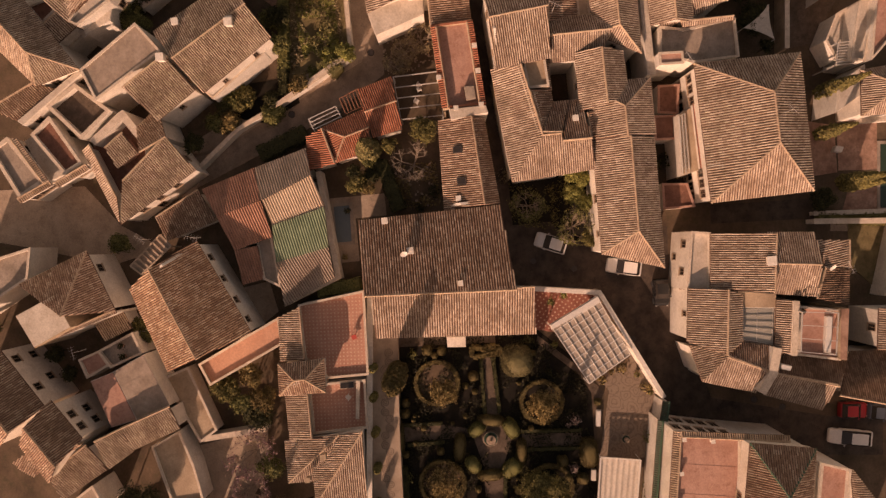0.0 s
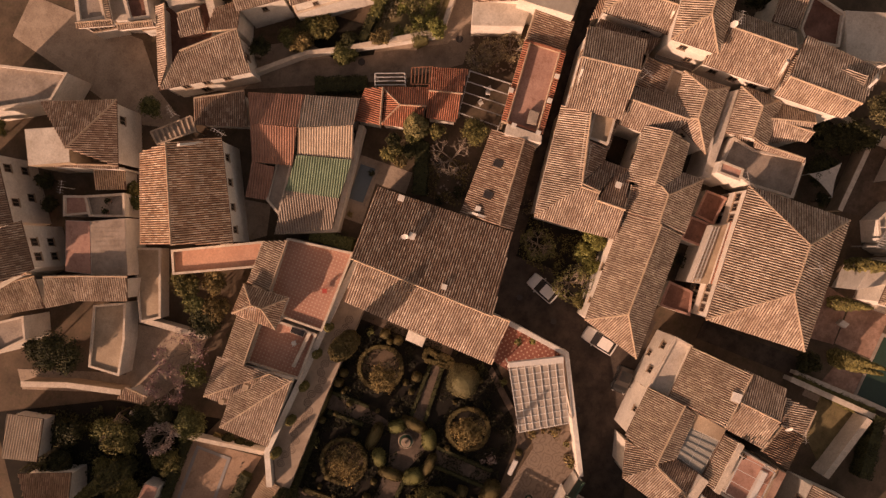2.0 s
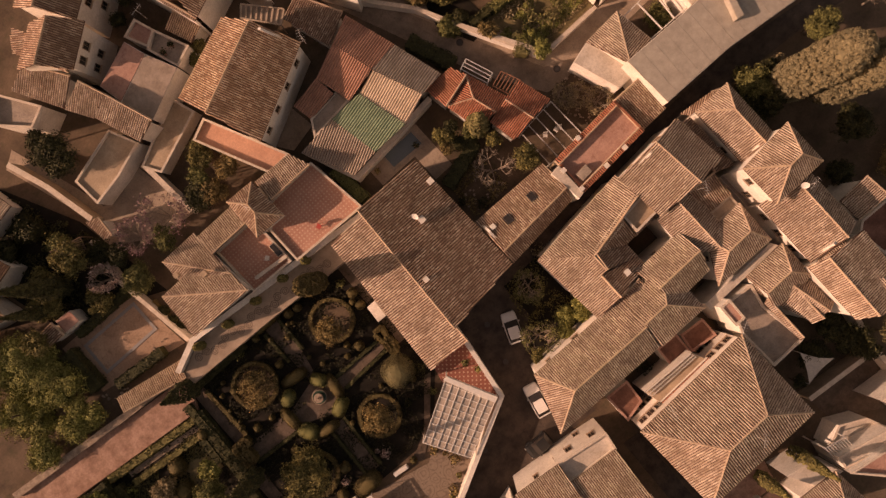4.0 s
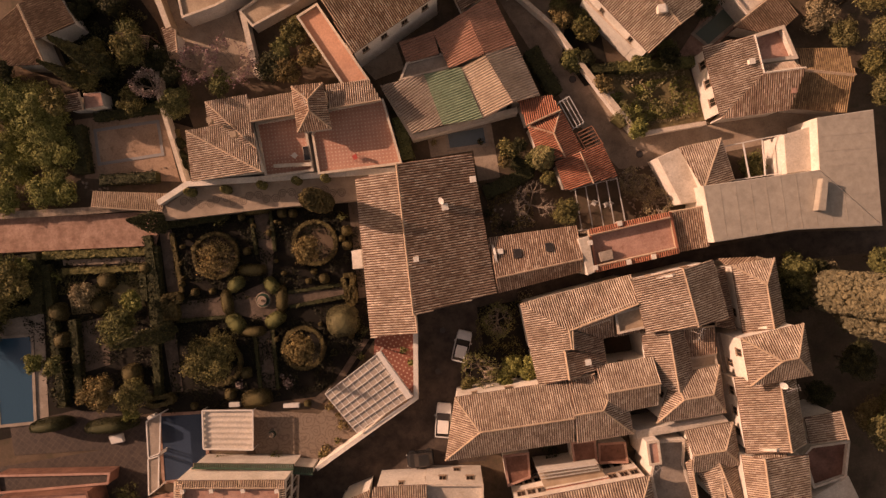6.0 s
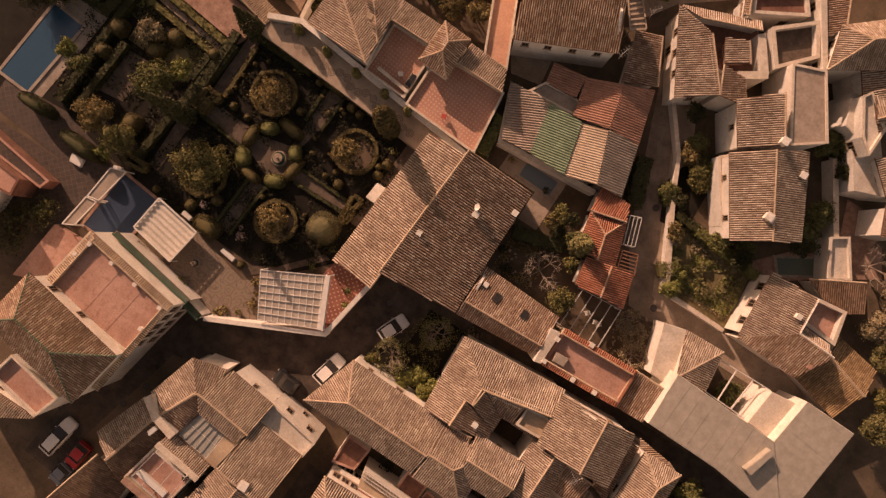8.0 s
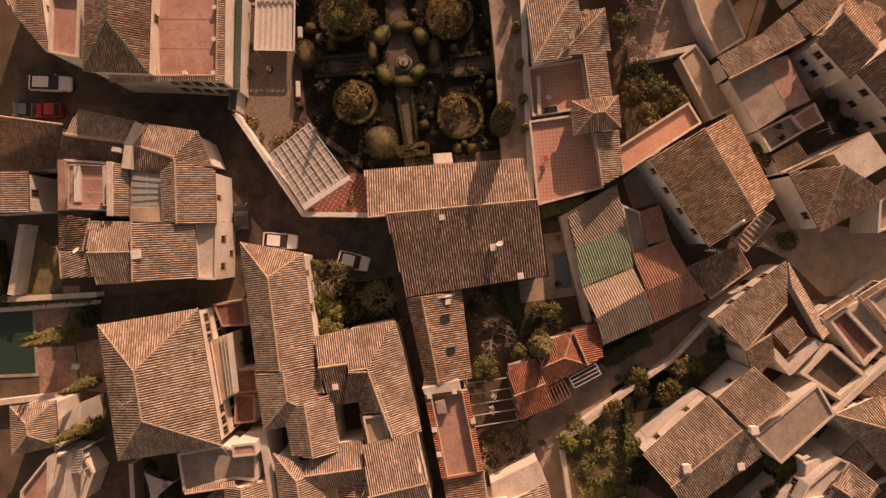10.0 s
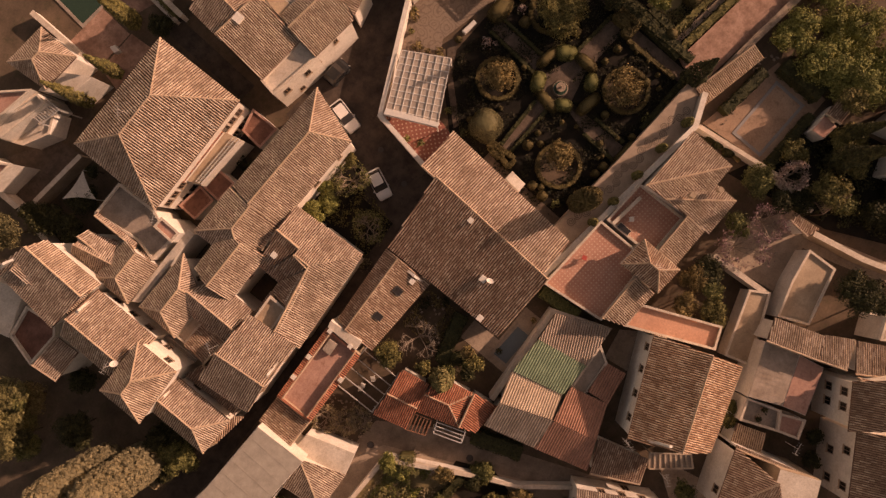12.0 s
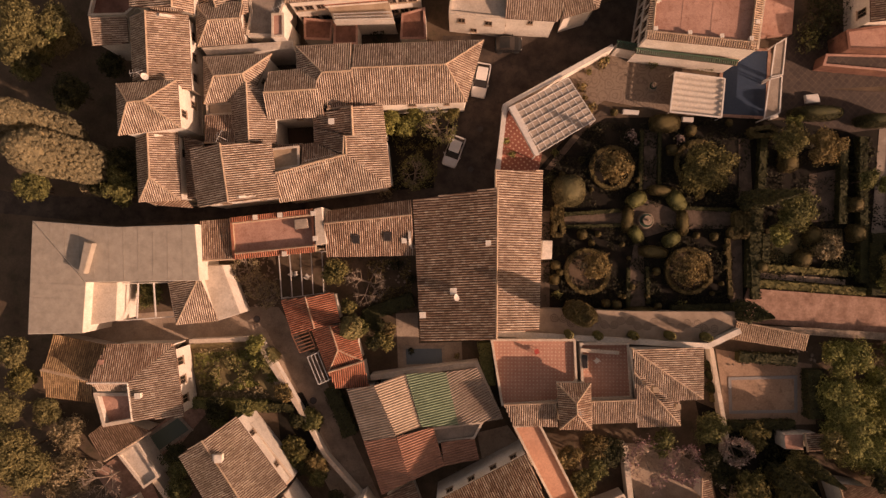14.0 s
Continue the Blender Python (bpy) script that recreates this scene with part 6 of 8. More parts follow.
terrace("flat_roof_house", "flat-roofed house with a low rendered parapet", [(-24.36, 40.18), (-27.17, 43.03), (-24.95, 45.82), (-22, 41.24)], 4.0, CONCRETE, parapet=0.5)
house("town_house", "house wing under a single slope of clay tiles", [(-18.98, 48.4), (-20.11, 46.77), (-16.91, 40.76), (-16.72, 42.18)], 5.6, 0.8, "shed", tile=TILE_DARK)
wall_run("boundary_wall", "low rendered wall along the sheds", [(-4.36, 18.67), (-2.03, 12.74), (9.88, 13.79)], 2.4, width=0.5)
wall_run("boundary_wall", "long whitewashed garden wall with a tiled coping", [(-31.3, 10.12), (-27.7, 11.68), (-4.39, 9.33)], 3.0, width=0.5, cap=WALL)
wall_run("boundary_wall", "pale garden wall turning along the street", [(-5.43, -8.88), (-6.56, -16.02), (-18.84, -22.05)], 2.6, width=0.4, cap=WALL)
wall_run("boundary_wall", "old rubble stone wall along a drive", [(-55.48, 12.55), (-40.2, 10.84), (-32.1, 10.18)], 1.2, width=0.7, mat=STONE)
wall_run("boundary_wall", "low white wall round a pool court", [(-29.18, 27.99), (-29.82, 22.17), (-28.54, 12.19)], 1.6, width=0.35)
wall_run("boundary_wall", "thick pale boundary wall along a lane", [(-29.94, 40.25), (-28.34, 35.33), (-27.11, 29.39)], 2.4, width=0.5, mat=WALL_TAN)
wall_run("boundary_wall", "low pale garden wall beside a lane", [(17.92, 17.87), (23.01, 8.96), (30.6, 8.95)], 1.6, width=0.35)
wall_run("boundary_wall", "low stepped garden wall beside a lane", [(22.59, 9.11), (18.27, 17.24), (15.6, 22.66), (11.59, 27.57)], 1.4, width=0.35)
wall_run("boundary_wall", "pale wall along a cobbled yard", [(-18.78, 29.83), (-18.28, 22.6)], 2.0, width=0.5)
wall_run("boundary_wall", "white boundary wall in sunlight", [(30.11, 31.64), (35.83, 23.23)], 2.2, width=0.5)
patch("path", "pebbled garden path", [(-32.79, -1.15), (-25.56, -1.48), (-21.95, -0.58), (-20.15, -2.38), (-12.94, -2.49), (-12.94, -3.39), (-20.15, -3.84), (-22.4, -5.08), (-25.56, -3.73), (-32.79, -3.06)], 0.07, PAVING_DARK)
patch("path", "pebbled garden path", [(-21.82, 7.28), (-20.14, 7.28), (-20.25, 2.79), (-21.05, -0.58), (-21.95, -0.36)], 0.074, PAVING_DARK)
patch("path", "pebbled garden path", [(-23.8, -6.17), (-22.15, -6.16), (-22.67, -13), (-24.19, -13)], 0.074, PAVING_DARK)
patch("path", "pebbled garden path", [(-33, 7.29), (-31.53, 7.29), (-31.88, -1.48), (-33.24, -1.49)], 0.074, PAVING_DARK)
patch("path", "pebbled garden path", [(-34.6, -4.4), (-33.07, -4.65), (-33.34, -11.5), (-34.61, -11.5)], 0.078, PAVING_DARK)
patch("path", "pebbled garden path", [(-19.37, -15.27), (-15.82, -13.24), (-11.77, -8.81), (-11.01, -9.06), (-15.32, -13.74), (-18.36, -16.03)], 0.078, PAVING_DARK)
patch("path", "red paved strip beside the house", [(-10.69, 10.18), (-9.56, 9.73), (-10.24, -4.17), (-11.37, -4.17)], 0.082, PAVING_DARK)
ring_hedge(-26.86, 3.44, 2.53)
tagged(mesh_ob("flower_bed", *rod((-26.86, 3.44, -0.1), (-26.86, 3.44, 0.09), 2.43, 24), EARTH), "round bare earth bed under a tree", "ground", kind="structure")
ring_hedge(-15.32, 2.99, 2.46)
tagged(mesh_ob("flower_bed", *rod((-15.32, 2.99, -0.1), (-15.32, 2.99, 0.09), 2.36, 24), EARTH), "round bare earth bed under a tree", "ground", kind="structure")
ring_hedge(-28.47, -8.9, 2.47)
ring_hedge(-18.62, -8.77, 2.35)
tree(-26.27, 3.03, 4, 2.24, LEAF_OCHRE, "small fruit tree with thin ochre leaves", dense=0.35)
tree(-16.02, 2.26, 4, 1.82, LEAF_OCHRE, "small fruit tree with yellowing leaves", dense=0.8)
tree(-28.59, -7.99, 5, 3.10, LEAF_MIXED, "broad orange tree with yellow green leaves")
tree(-18.55, -8.74, 4.5, 2.03, LEAF_OCHRE, "small tree with dense yellowing leaves")
clipped(-13.46, -6.32, 1.79, 1.79, 3.6, 0, mat=LEAF_PINE, label="large ball-shaped clipped evergreen")
clipped(-24.99, -0.24, 1.04, 0.74, 1.5, 30, mat=LEAF_MID, label="bright green clipped bush by the fountain")
clipped(-20.99, -1.02, 0.74, 1.04, 1.5, 30, mat=LEAF_MID, label="bright green clipped bush by the fountain")
clipped(-26, -4.24, 0.87, 0.65, 1.5, -20, mat=LEAF_MID, label="bright green clipped bush by the fountain")
clipped(-25.74, -4.71, 0.92, 1.17, 1.5, 30, mat=LEAF_MID, label="bright green clipped bush by the fountain")
clipped(-21.23, -4.96, 1.22, 0.83, 1.5, 25, mat=LEAF_MID, label="bright green clipped bush by the fountain")
clipped(-22.94, 1.09, 1.69, 0.70, 1.2, -8)
clipped(-26.41, -2.14, 0.65, 1.48, 1.2, 0)
clipped(-20.16, -2.8, 0.65, 1.63, 1.2, -8)
clipped(-24.06, -5.9, 1.51, 0.61, 1.2, -8)
clipped(-24.85, -13.57, 1.75, 1.07, 1.6, 0)
clipped(-11.46, 3.75, 0.59, 0.59, 1.31, 0)
clipped(-11.69, 2.09, 0.52, 0.52, 1.22, 0)
clipped(-14.91, -1.24, 0.56, 0.56, 1.28, 0)
clipped(-29.9, -0.36, 0.44, 0.44, 1.1, 0)
clipped(-27.91, -0.58, 0.37, 0.37, 1.01, 0)
clipped(-23.19, 3.32, 0.44, 0.44, 1.1, 0)
clipped(-23.19, 7.33, 0.39, 0.39, 1.04, 0)
clipped(-28.98, 4.54, 0.48, 0.48, 1.16, 0)
clipped(-28.18, 1.76, 0.52, 0.52, 1.22, 0)
clipped(-31.28, 0.87, 0.33, 0.33, 0.95, 0)
clipped(-18.47, 6.97, 0.54, 0.54, 1.25, 0)
clipped(-17.26, 6.76, 0.48, 0.48, 1.16, 0)
clipped(-27.1, 8, 0.39, 0.39, 1.04, 0)
clipped(-28.57, 8.31, 0.65, 0.65, 1.4, 0)
clipped(-30.99, 3.22, 0.22, 0.22, 0.8, 0)
clipped(-30.99, 1.54, 0.22, 0.22, 0.8, 0)
clipped(-30.53, 5.05, 0.24, 0.24, 0.83, 0)
clipped(-29.4, 6.12, 0.24, 0.24, 0.83, 0)
clipped(-12.16, 2.98, 0.35, 0.35, 0.98, 0)
clipped(-15.96, -0.24, 0.35, 0.35, 0.98, 0)
clipped(-16.74, -1.25, 0.33, 0.33, 0.95, 0)
clipped(-22, 6.11, 0.26, 0.26, 0.86, 0)
clipped(-20.31, 4.99, 0.35, 0.35, 0.98, 0)
clipped(-19.44, 0.09, 0.26, 0.26, 0.86, 0)
clipped(-20.13, 1.65, 0.20, 0.20, 0.77, 0)
clipped(-19.32, 6.11, 0.26, 0.26, 0.86, 0)
clipped(-18.89, 5.89, 0.22, 0.22, 0.8, 0)
clipped(-27.81, -12.61, 0.63, 0.63, 1.28, 0)
clipped(-28.48, -5.23, 0.49, 0.49, 1.1, 0)
clipped(-27.51, -11.02, 0.39, 0.39, 0.98, 0)
clipped(-21.49, -7.25, 0.29, 0.29, 0.86, 0)
clipped(-12.93, -8.24, 0.34, 0.34, 0.92, 0)
clipped(-19.21, -15.14, 0.39, 0.39, 0.98, 0)
clipped(-25.55, -10.48, 0.63, 0.63, 1.28, 0)
clipped(-16.22, -6.37, 0.22, 0.22, 0.77, 0)
clipped(-32.18, -13.29, 0.39, 0.39, 0.98, 0)
clipped(-21.22, 7.9, 2.12, 0.61, 1.4, -2)
hedge([(-33.24, -0.24), (-31.57, -0.24), (-31.57, -1.02), (-32.68, -1.24), (-32.8, -3.01), (-33.46, -3.01), (-33.46, -0.58), (-33.13, -0.24)], 0.5, 1.3, LEAF_BOX, label="clipped hedge trained into a narrow loop")
hedge([(-12.62, -1.35), (-11.51, -1.35), (-11.84, -2.56), (-11.62, -4.1), (-12.51, -4.33), (-12.55, -2.78), (-12.68, -1.46)], 0.5, 1.3, LEAF_BOX, label="clipped hedge trained into a narrow loop")
hedge([(-12.44, -2.82), (-11.69, -2.82), (-11.82, -4.56), (-12.52, -4.51), (-12.37, -2.95)], 0.5, 1.3, LEAF_BOX, label="clipped hedge trained into a narrow loop")
hedge([(-33.23, -0.28), (-32.23, -0.28), (-32.23, -2.9), (-33.23, -2.9), (-33.23, -0.41)], 0.5, 1.3, LEAF_BOX, label="clipped hedge trained into a narrow loop")
hedge([(-37.26, -11.5), (-34.5, -11.62), (-34.25, -12.24), (-36.51, -12.5), (-37.26, -11.88)], 0.5, 1.3, LEAF_BOX, label="clipped hedge trained into a narrow loop")
undergrowth([(-31.37, 7.25), (-15.85, 6.91), (-10.3, 5.93), (-10.3, -2.87), (-32.57, -1.57)], 5200, LEAF_UNDER, "low planting of the garden beds, coloured dark for shade")
undergrowth([(-32.57, -3.86), (-10.3, -4.5), (-12.27, -10.7), (-16.85, -13.97), (-35.88, -13.68)], 5200, LEAF_UNDER, "low planting of the garden beds, coloured dark for shade")
undergrowth([(-51.65, 6.95), (-33.54, 5.49), (-35.87, -12.7), (-48.39, -10.75)], 4200, LEAF_UNDER, "low planting of the lower garden, coloured dark for shade")
undergrowth([(-47.03, 4.98), (-34.53, 4.32), (-34.86, -0.26), (-45.07, 0.39)], 3200, LEAF_LIGHT2, "rough grass and low plants", 0.03, 0.2)
hedge([(-34.05, 6.96), (-34.07, -3.24)], 1.0, 1.2)
hedge([(-32.8, 7.75), (-24.55, 7.63)], 0.8, 1.0)
hedge([(-18.8, 7.97), (-16.35, 7.63)], 0.7, 0.9)
hedge([(-31.47, -0.13), (-31.46, 6.8)], 0.5, 0.5, LEAF_BOX)
hedge([(-19.79, 7.23), (-20.02, 2.77)], 0.4, 0.5)
hedge([(-22.15, 7.01), (-22.15, 2.77)], 0.4, 0.5)
hedge([(-32.6, -3.27), (-25.41, -3.93)], 0.4, 0.5)
hedge([(-19.36, -3.82), (-13.09, -3.7)], 0.4, 0.5)
hedge([(-19.38, -2.15), (-13.11, -2.26)], 0.4, 0.4)
hedge([(-21.77, -6.13), (-22.28, -12.92)], 0.4, 0.5)
hedge([(-23.92, -6.38), (-24.3, -12.93)], 0.4, 0.5)
fountain(-22.29, -2.54, 1.0)
fountain(-23.77, -17.94, 0.55)
# white garden benches and the white porch roof
box_thing("bench", "white stone garden bench", "bench", [(-28.14, -13.56), (-26.88, -13.74), (-26.93, -14.24), (-28.2, -14.09)], 0.02, 0.5, WHITE)
box_thing("bench", "white stone garden bench", "bench", [(-21.98, -14.68), (-20.14, -14.93), (-20.19, -15.44), (-22.04, -15.19)], 0.02, 0.5, WHITE)
box_thing("bench", "white stone garden bench", "bench", [(-37.8, -13.65), (-36.79, -13.39), (-36.66, -14.02), (-37.68, -14.28)], 0.02, 0.5, WHITE)
box_thing("porch_roof", "white rendered porch against the garden wing", "porch", [(-10.95, 1.34), (-9.8, 1.34), (-9.97, -0.78), (-11.12, -0.71)], 0.0, 2.8, WALL)
bush(-26.62, -11.69, 0.54, LEAF_BLOSSOM, "white flowering shrub in a garden")
bush(-21.04, -12.43, 0.63, LEAF_BLOSSOM, "white flowering shrub in a garden")
bush(-21.6, -11.58, 0.34, LEAF_BLOSSOM, "white flowering shrub in a garden")
bush(-11.67, -7.86, 0.97, LEAF_DARK, "loose leafy garden shrub")
bush(-24.79, -5.5, 0.73, LEAF_DARK, "loose leafy garden shrub")
bush(-15.26, -9.91, 0.49, LEAF_DARK, "loose leafy garden shrub")
bush(-25.83, 7.46, 0.76, LEAF_MID, "loose leafy garden shrub")
bush(-11.76, 5.45, 0.54, LEAF_MID, "loose leafy garden shrub")
cypress(-33.32, -4.2, 13, 1.0, "tall dark narrow cypress")
cypress(-32.24, 8.13, 8.5, 1.1, "tall dark narrow cypress")
pool([(-53.87, -1.94), (-49.78, -2.32), (-51.03, -12.08), (-54.92, -11.83)], "long blue swimming pool in a paved deck", WATER_BLUE, CONCRETE, 0.2)
patch("pool_deck", "pale stone deck round a pool", [(-53.95, 0.35), (-47.87, 0.22), (-49.38, -12.35), (-53.99, -12.36)], 0.072, CONCRETE)
hedge([(-47.49, 7.05), (-47.63, 1.21)], 1.6, 1.5)
hedge([(-51.54, 0.84), (-47.26, 0.71)], 1.2, 1.3)
hedge([(-46.19, 5.58), (-46.45, 0.09), (-46.86, -10.91)], 1.0, 1.2)
hedge([(-44.13, -1.16), (-44.78, -10.42)], 0.9, 1.1)
hedge([(-34.11, 5.34), (-35.9, -11.42)], 0.9, 1.0)
hedge([(-35.37, 2.84), (-35.63, -0.41)], 0.9, 1.0)
hedge([(-33.48, 5.59), (-34.13, -3.91)], 0.8, 1.0)
patch("path", "diagonally paved garden court", [(-44.5, -1.68), (-40.41, -1.43), (-41.19, -7.01), (-44.77, -7.52)], 0.08, PAVING_DARK)
patch("path", "narrow brick garden path", [(-34.8, 3.89), (-34.04, 3.89), (-35.6, -11.57), (-36.61, -11.57)], 0.076, RED_PAVE)
tree(-42.02, 1.57, 3.5, 1.57, LEAF_DRY, "pale dry leafed small tree", dense=0.6)
clipped(-39.63, 2.58, 0.97, 0.97, 1.8, 0)
clipped(-40.76, -0.03, 1.02, 1.02, 1.8, 0)
clipped(-45.78, -0.03, 1.07, 1.07, 1.8, 0)
clipped(-45.79, -3.28, 0.87, 0.87, 1.8, 0)
clipped(-34.87, 3.33, 0.68, 0.68, 1.8, 0)
clipped(-38.52, -8.39, 1.11, 1.11, 1.8, 0)
tree(-36.17, -0.16, 4, 1.44, LEAF_LIGHT, "small yellow green tree")
tree(-37.26, -2.81, 6, 2.55, LEAF_MID, "broad leafy garden tree")
tree(-41.27, -9.65, 5, 2.02, LEAF_OCHRE, "garden tree with ochre foliage")
tree(-37.6, -10.38, 5, 2.14, LEAF_MIXED, "leafy garden tree with mixed foliage")
tree(-38.58, -12.36, 3.5, 1.16, LEAF_LIGHT, "small yellow green tree")
tree(-48.04, -5.32, 4, 1.25, LEAF_LIGHT, "small yellow green tree by a pool")
tree(-45.94, -5.81, 4, 1.25, LEAF_MID, "small garden tree in a garden")
tree(-48.35, 3.99, 5, 2.14, LEAF_MIXED, "spreading garden tree in a garden")
tree(-49.99, 6.23, 4, 1.68, LEAF_MID, "spreading garden tree in a garden")
tree(-48.17, 5.79, 3, 1.09, LEAF_LIGHT, "small yellow green tree")
bush(-47.08, -9.2, 1.22, LEAF_DARK, "loose leafy garden shrub")
bush(-46.17, -7.21, 0.97, LEAF_DARK, "loose leafy garden shrub")
bush(-45.74, 4, 0.73, LEAF_LIGHT, "loose leafy garden shrub")
clipped(-48.39, -12.58, 2.31, 0.75, 3.2, -2, mat=LEAF_DARK, label="long dark clipped hedge bush")
clipped(-41.58, -13.74, 2.92, 0.8, 3.2, -3, mat=LEAF_DARK, label="long dark clipped hedge bush")
pool([(-36.39, -13.9), (-31.45, -14.41), (-32.12, -21.56), (-37.13, -21.38)], "rectangular blue pool on a terrace", WATER, RED_PAVE)
awning([(-30.68, -13.67), (-25.03, -14.56), (-25.74, -18.97), (-31.26, -17.96)], 1.9)
lattice([(-37.17, -13.88), (-35.43, -13.24), (-36.27, -17.65), (-37.62, -17.91)], 1.9, 1, 1, WHITE, "white framed screen panel beside a pool", CONCRETE, True, 0.14, "garden_screen", 0.08)
lattice([(-37.69, -18.11), (-36.4, -17.91), (-37.05, -21.5), (-38.28, -22.14)], 1.9, 1, 1, WHITE, "white framed screen panel beside a pool", CONCRETE, True, 0.14, "garden_screen", 0.08)
lattice([(-16.42, -13.89), (-9.61, -10.23), (-6.85, -15.57), (-13.65, -18.67)], 2.9, 10, 7, WHITE, "white lattice pergola with dusty panels over a garden terrace", PANEL_TAN, True, 0.09, "pergola", 0.05)
box_thing("pergola_beam", "broad white beam along a lattice pergola", "beam", [(-10.08, -10.26), (-9.47, -10.21), (-6.81, -15.7), (-7.53, -15.95)], 2.7, 3.2, WHITE)
bush(-16.77, -15.96, 0.54, LEAF_OCHRE, "loose leafy garden shrub")
bush(-15.61, -18.19, 0.73, LEAF_OCHRE, "loose leafy garden shrub")
bush(-6.7, -12.43, 0.39, LEAF_LIGHT, "loose leafy garden shrub")
bush(-7.32, -10.91, 0.44, LEAF_MID, "loose leafy garden shrub")
bush(-12.24, -10.92, 0.44, LEAF_MID, "loose leafy garden shrub")
bush(-18.08, -20.74, 0.76, LEAF_OCHRE, "loose leafy garden shrub")
bush(-23.92, -20.74, 0.88, LEAF_MID, "loose leafy garden shrub")
bush(-30.09, -20.08, 1.01, LEAF_MID, "loose leafy garden shrub")
pool([(-31.2, 19.69), (-31.25, 16.19), (-38.39, 16.29), (-38.26, 19.86)], "empty ochre pool with a pale blue tiled rim", DECK, POOL_RIM)
hedge([(-40.02, 20.62), (-40.09, 15.17)], 1.8, 1.6, LEAF_DARK, label="dark trimmed hedge round a pool court")
hedge([(-31.79, 13.39), (-38.25, 14.06)], 1.2, 1.4)
hedge([(-30.47, 21.18), (-37.8, 21.3)], 1.0, 1.2)
house("lean_to", "narrow tiled lean-to along a stone wall", [(-38.89, 12.83), (-30.38, 11.12), (-31.31, 9.21), (-39.21, 11.08)], 1.8, 0.3, "shed", tile=TILE_PALE)
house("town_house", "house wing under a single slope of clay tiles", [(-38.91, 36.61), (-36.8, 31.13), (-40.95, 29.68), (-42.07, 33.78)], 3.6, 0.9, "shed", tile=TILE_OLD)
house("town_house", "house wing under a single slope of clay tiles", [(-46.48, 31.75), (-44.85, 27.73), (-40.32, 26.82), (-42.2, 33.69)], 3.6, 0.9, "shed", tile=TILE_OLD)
house("garden_shed", "garden shed under clay tiles", [(-40.27, 23.91), (-40.34, 22.08), (-37.94, 21.77), (-38.1, 23.83)], 2.4, 0.4, "shed", tile=TILE_DARK)
terrace("garden_shed", "garden shed with a flat red roof", [(-35.93, 23.59), (-35.86, 21.97), (-37.96, 22.01), (-37.92, 23.78)], 2.3, RED_FLAT, parapet=0)
house("gate_house", "tiled gate roof over a wall", [(-27.69, 29.34), (-27.37, 26.59), (-26.27, 26.19), (-26.08, 28.74)], 2.8, 0.4, "shed", tile=TILE_DARK)
bare_tree(-30.33, 23.36, 4, 1.57, "small tree in white blossom", LEAF_BLOSSOM, 6)
tree(-33.08, 22.36, 3, 1.65, LEAF_MIXED, "leafy garden tree in a garden")
tree(-31.62, 27.27, 5, 1.95, LEAF_MIXED, "leafy garden tree in a garden")
cypress(-35.18, 26.42, 12, 1.1, "tall dark narrow cypress")
tree(-37.29, 25.43, 4, 1.90, LEAF_MIXED, "leafy garden tree in a garden")
tree(-43.78, 23, 5, 3.57, LEAF_LIGHT, "broad yellow green tree")
tree(-42.73, 18.76, 4.5, 3.26, LEAF_LIGHT, "broad leafy tree in a garden")
tree(-47.07, 24.43, 5, 2.92, LEAF_LIGHT, "broad leafy tree in a garden")
tree(-46.03, 27.06, 5, 1.95, LEAF_DARK, "dark leafy tree in a garden")
tree(-40.66, 23.03, 5, 1.62, LEAF_MIXED, "leafy garden tree in a garden")
tree(-46.4, 23.96, 3.5, 4.37, LEAF_LIGHT, "broad leafy tree in a garden")
tree(-48.34, 18.88, 3.5, 3.87, LEAF_LIGHT, "broad leafy tree in a garden")
tree(-43.68, 14.03, 4, 2.98, LEAF_LIGHT, "broad yellow green tree")
tree(-49.32, 13.46, 3.5, 2.25, LEAF_LIGHT, "leafy tree in a garden")
tree(-43.66, 19.42, 4, 2.80, LEAF_LIGHT, "broad yellow green tree")
tree(-38.06, 26.16, 3.5, 1.87, LEAF_MIXED, "dark leafy tree in a garden")
tree(-49.39, 27.04, 4, 3.11, LEAF_MIXED, "dark leafy tree in a garden")
bare_tree(-20.64, 23.89, 4.5, 2.77, "almond tree in pale pink blossom", LEAF_PINK, 5)
bare_tree(-24.69, 24.61, 4, 1.96, "almond tree in pale pink blossom", LEAF_PINK, 4)
tree(-22.41, 22.32, 4, 1.70, LEAF_MID, "leafy garden tree in a garden")
tree(-27.61, 20.98, 4.5, 1.95, LEAF_MID, "leafy garden tree in a garden")
tree(-27.37, 24.47, 4, 1.44, LEAF_DARK, "dark leafy tree in a garden")
tree(-16.11, 23.26, 4.5, 1.95, LEAF_DARK, "leafy tree in a walled garden")
tree(-14.66, 22.23, 4.5, 1.63, LEAF_OCHRE, "leafy tree in a walled garden")
tree(-13.04, 26.42, 4.5, 1.79, LEAF_MIXED, "leafy tree in a walled garden")
tree(-14.9, 24.43, 4.5, 1.30, LEAF_MID, "leafy tree in a walled garden")
tree(-11.8, 23.28, 4.5, 1.47, LEAF_OCHRE, "leafy tree in a walled garden")
clipped(-28.87, 16.83, 0.67, 0.60, 1.2, -57, mat=LEAF_DARK)
clipped(-28.87, 15.34, 0.67, 0.60, 1.2, -57, mat=LEAF_DARK)
clipped(-28.92, 14.29, 0.67, 0.60, 1.2, -57, mat=LEAF_DARK)
hedge([(-28.95, 18.54), (-28.98, 13.24)], 0.5, 0.4, LEAF_OCHRE)
bare_tree(9.69, 3.16, 4.5, 2.27, "bare pale branched tree in a back garden", None, 0)
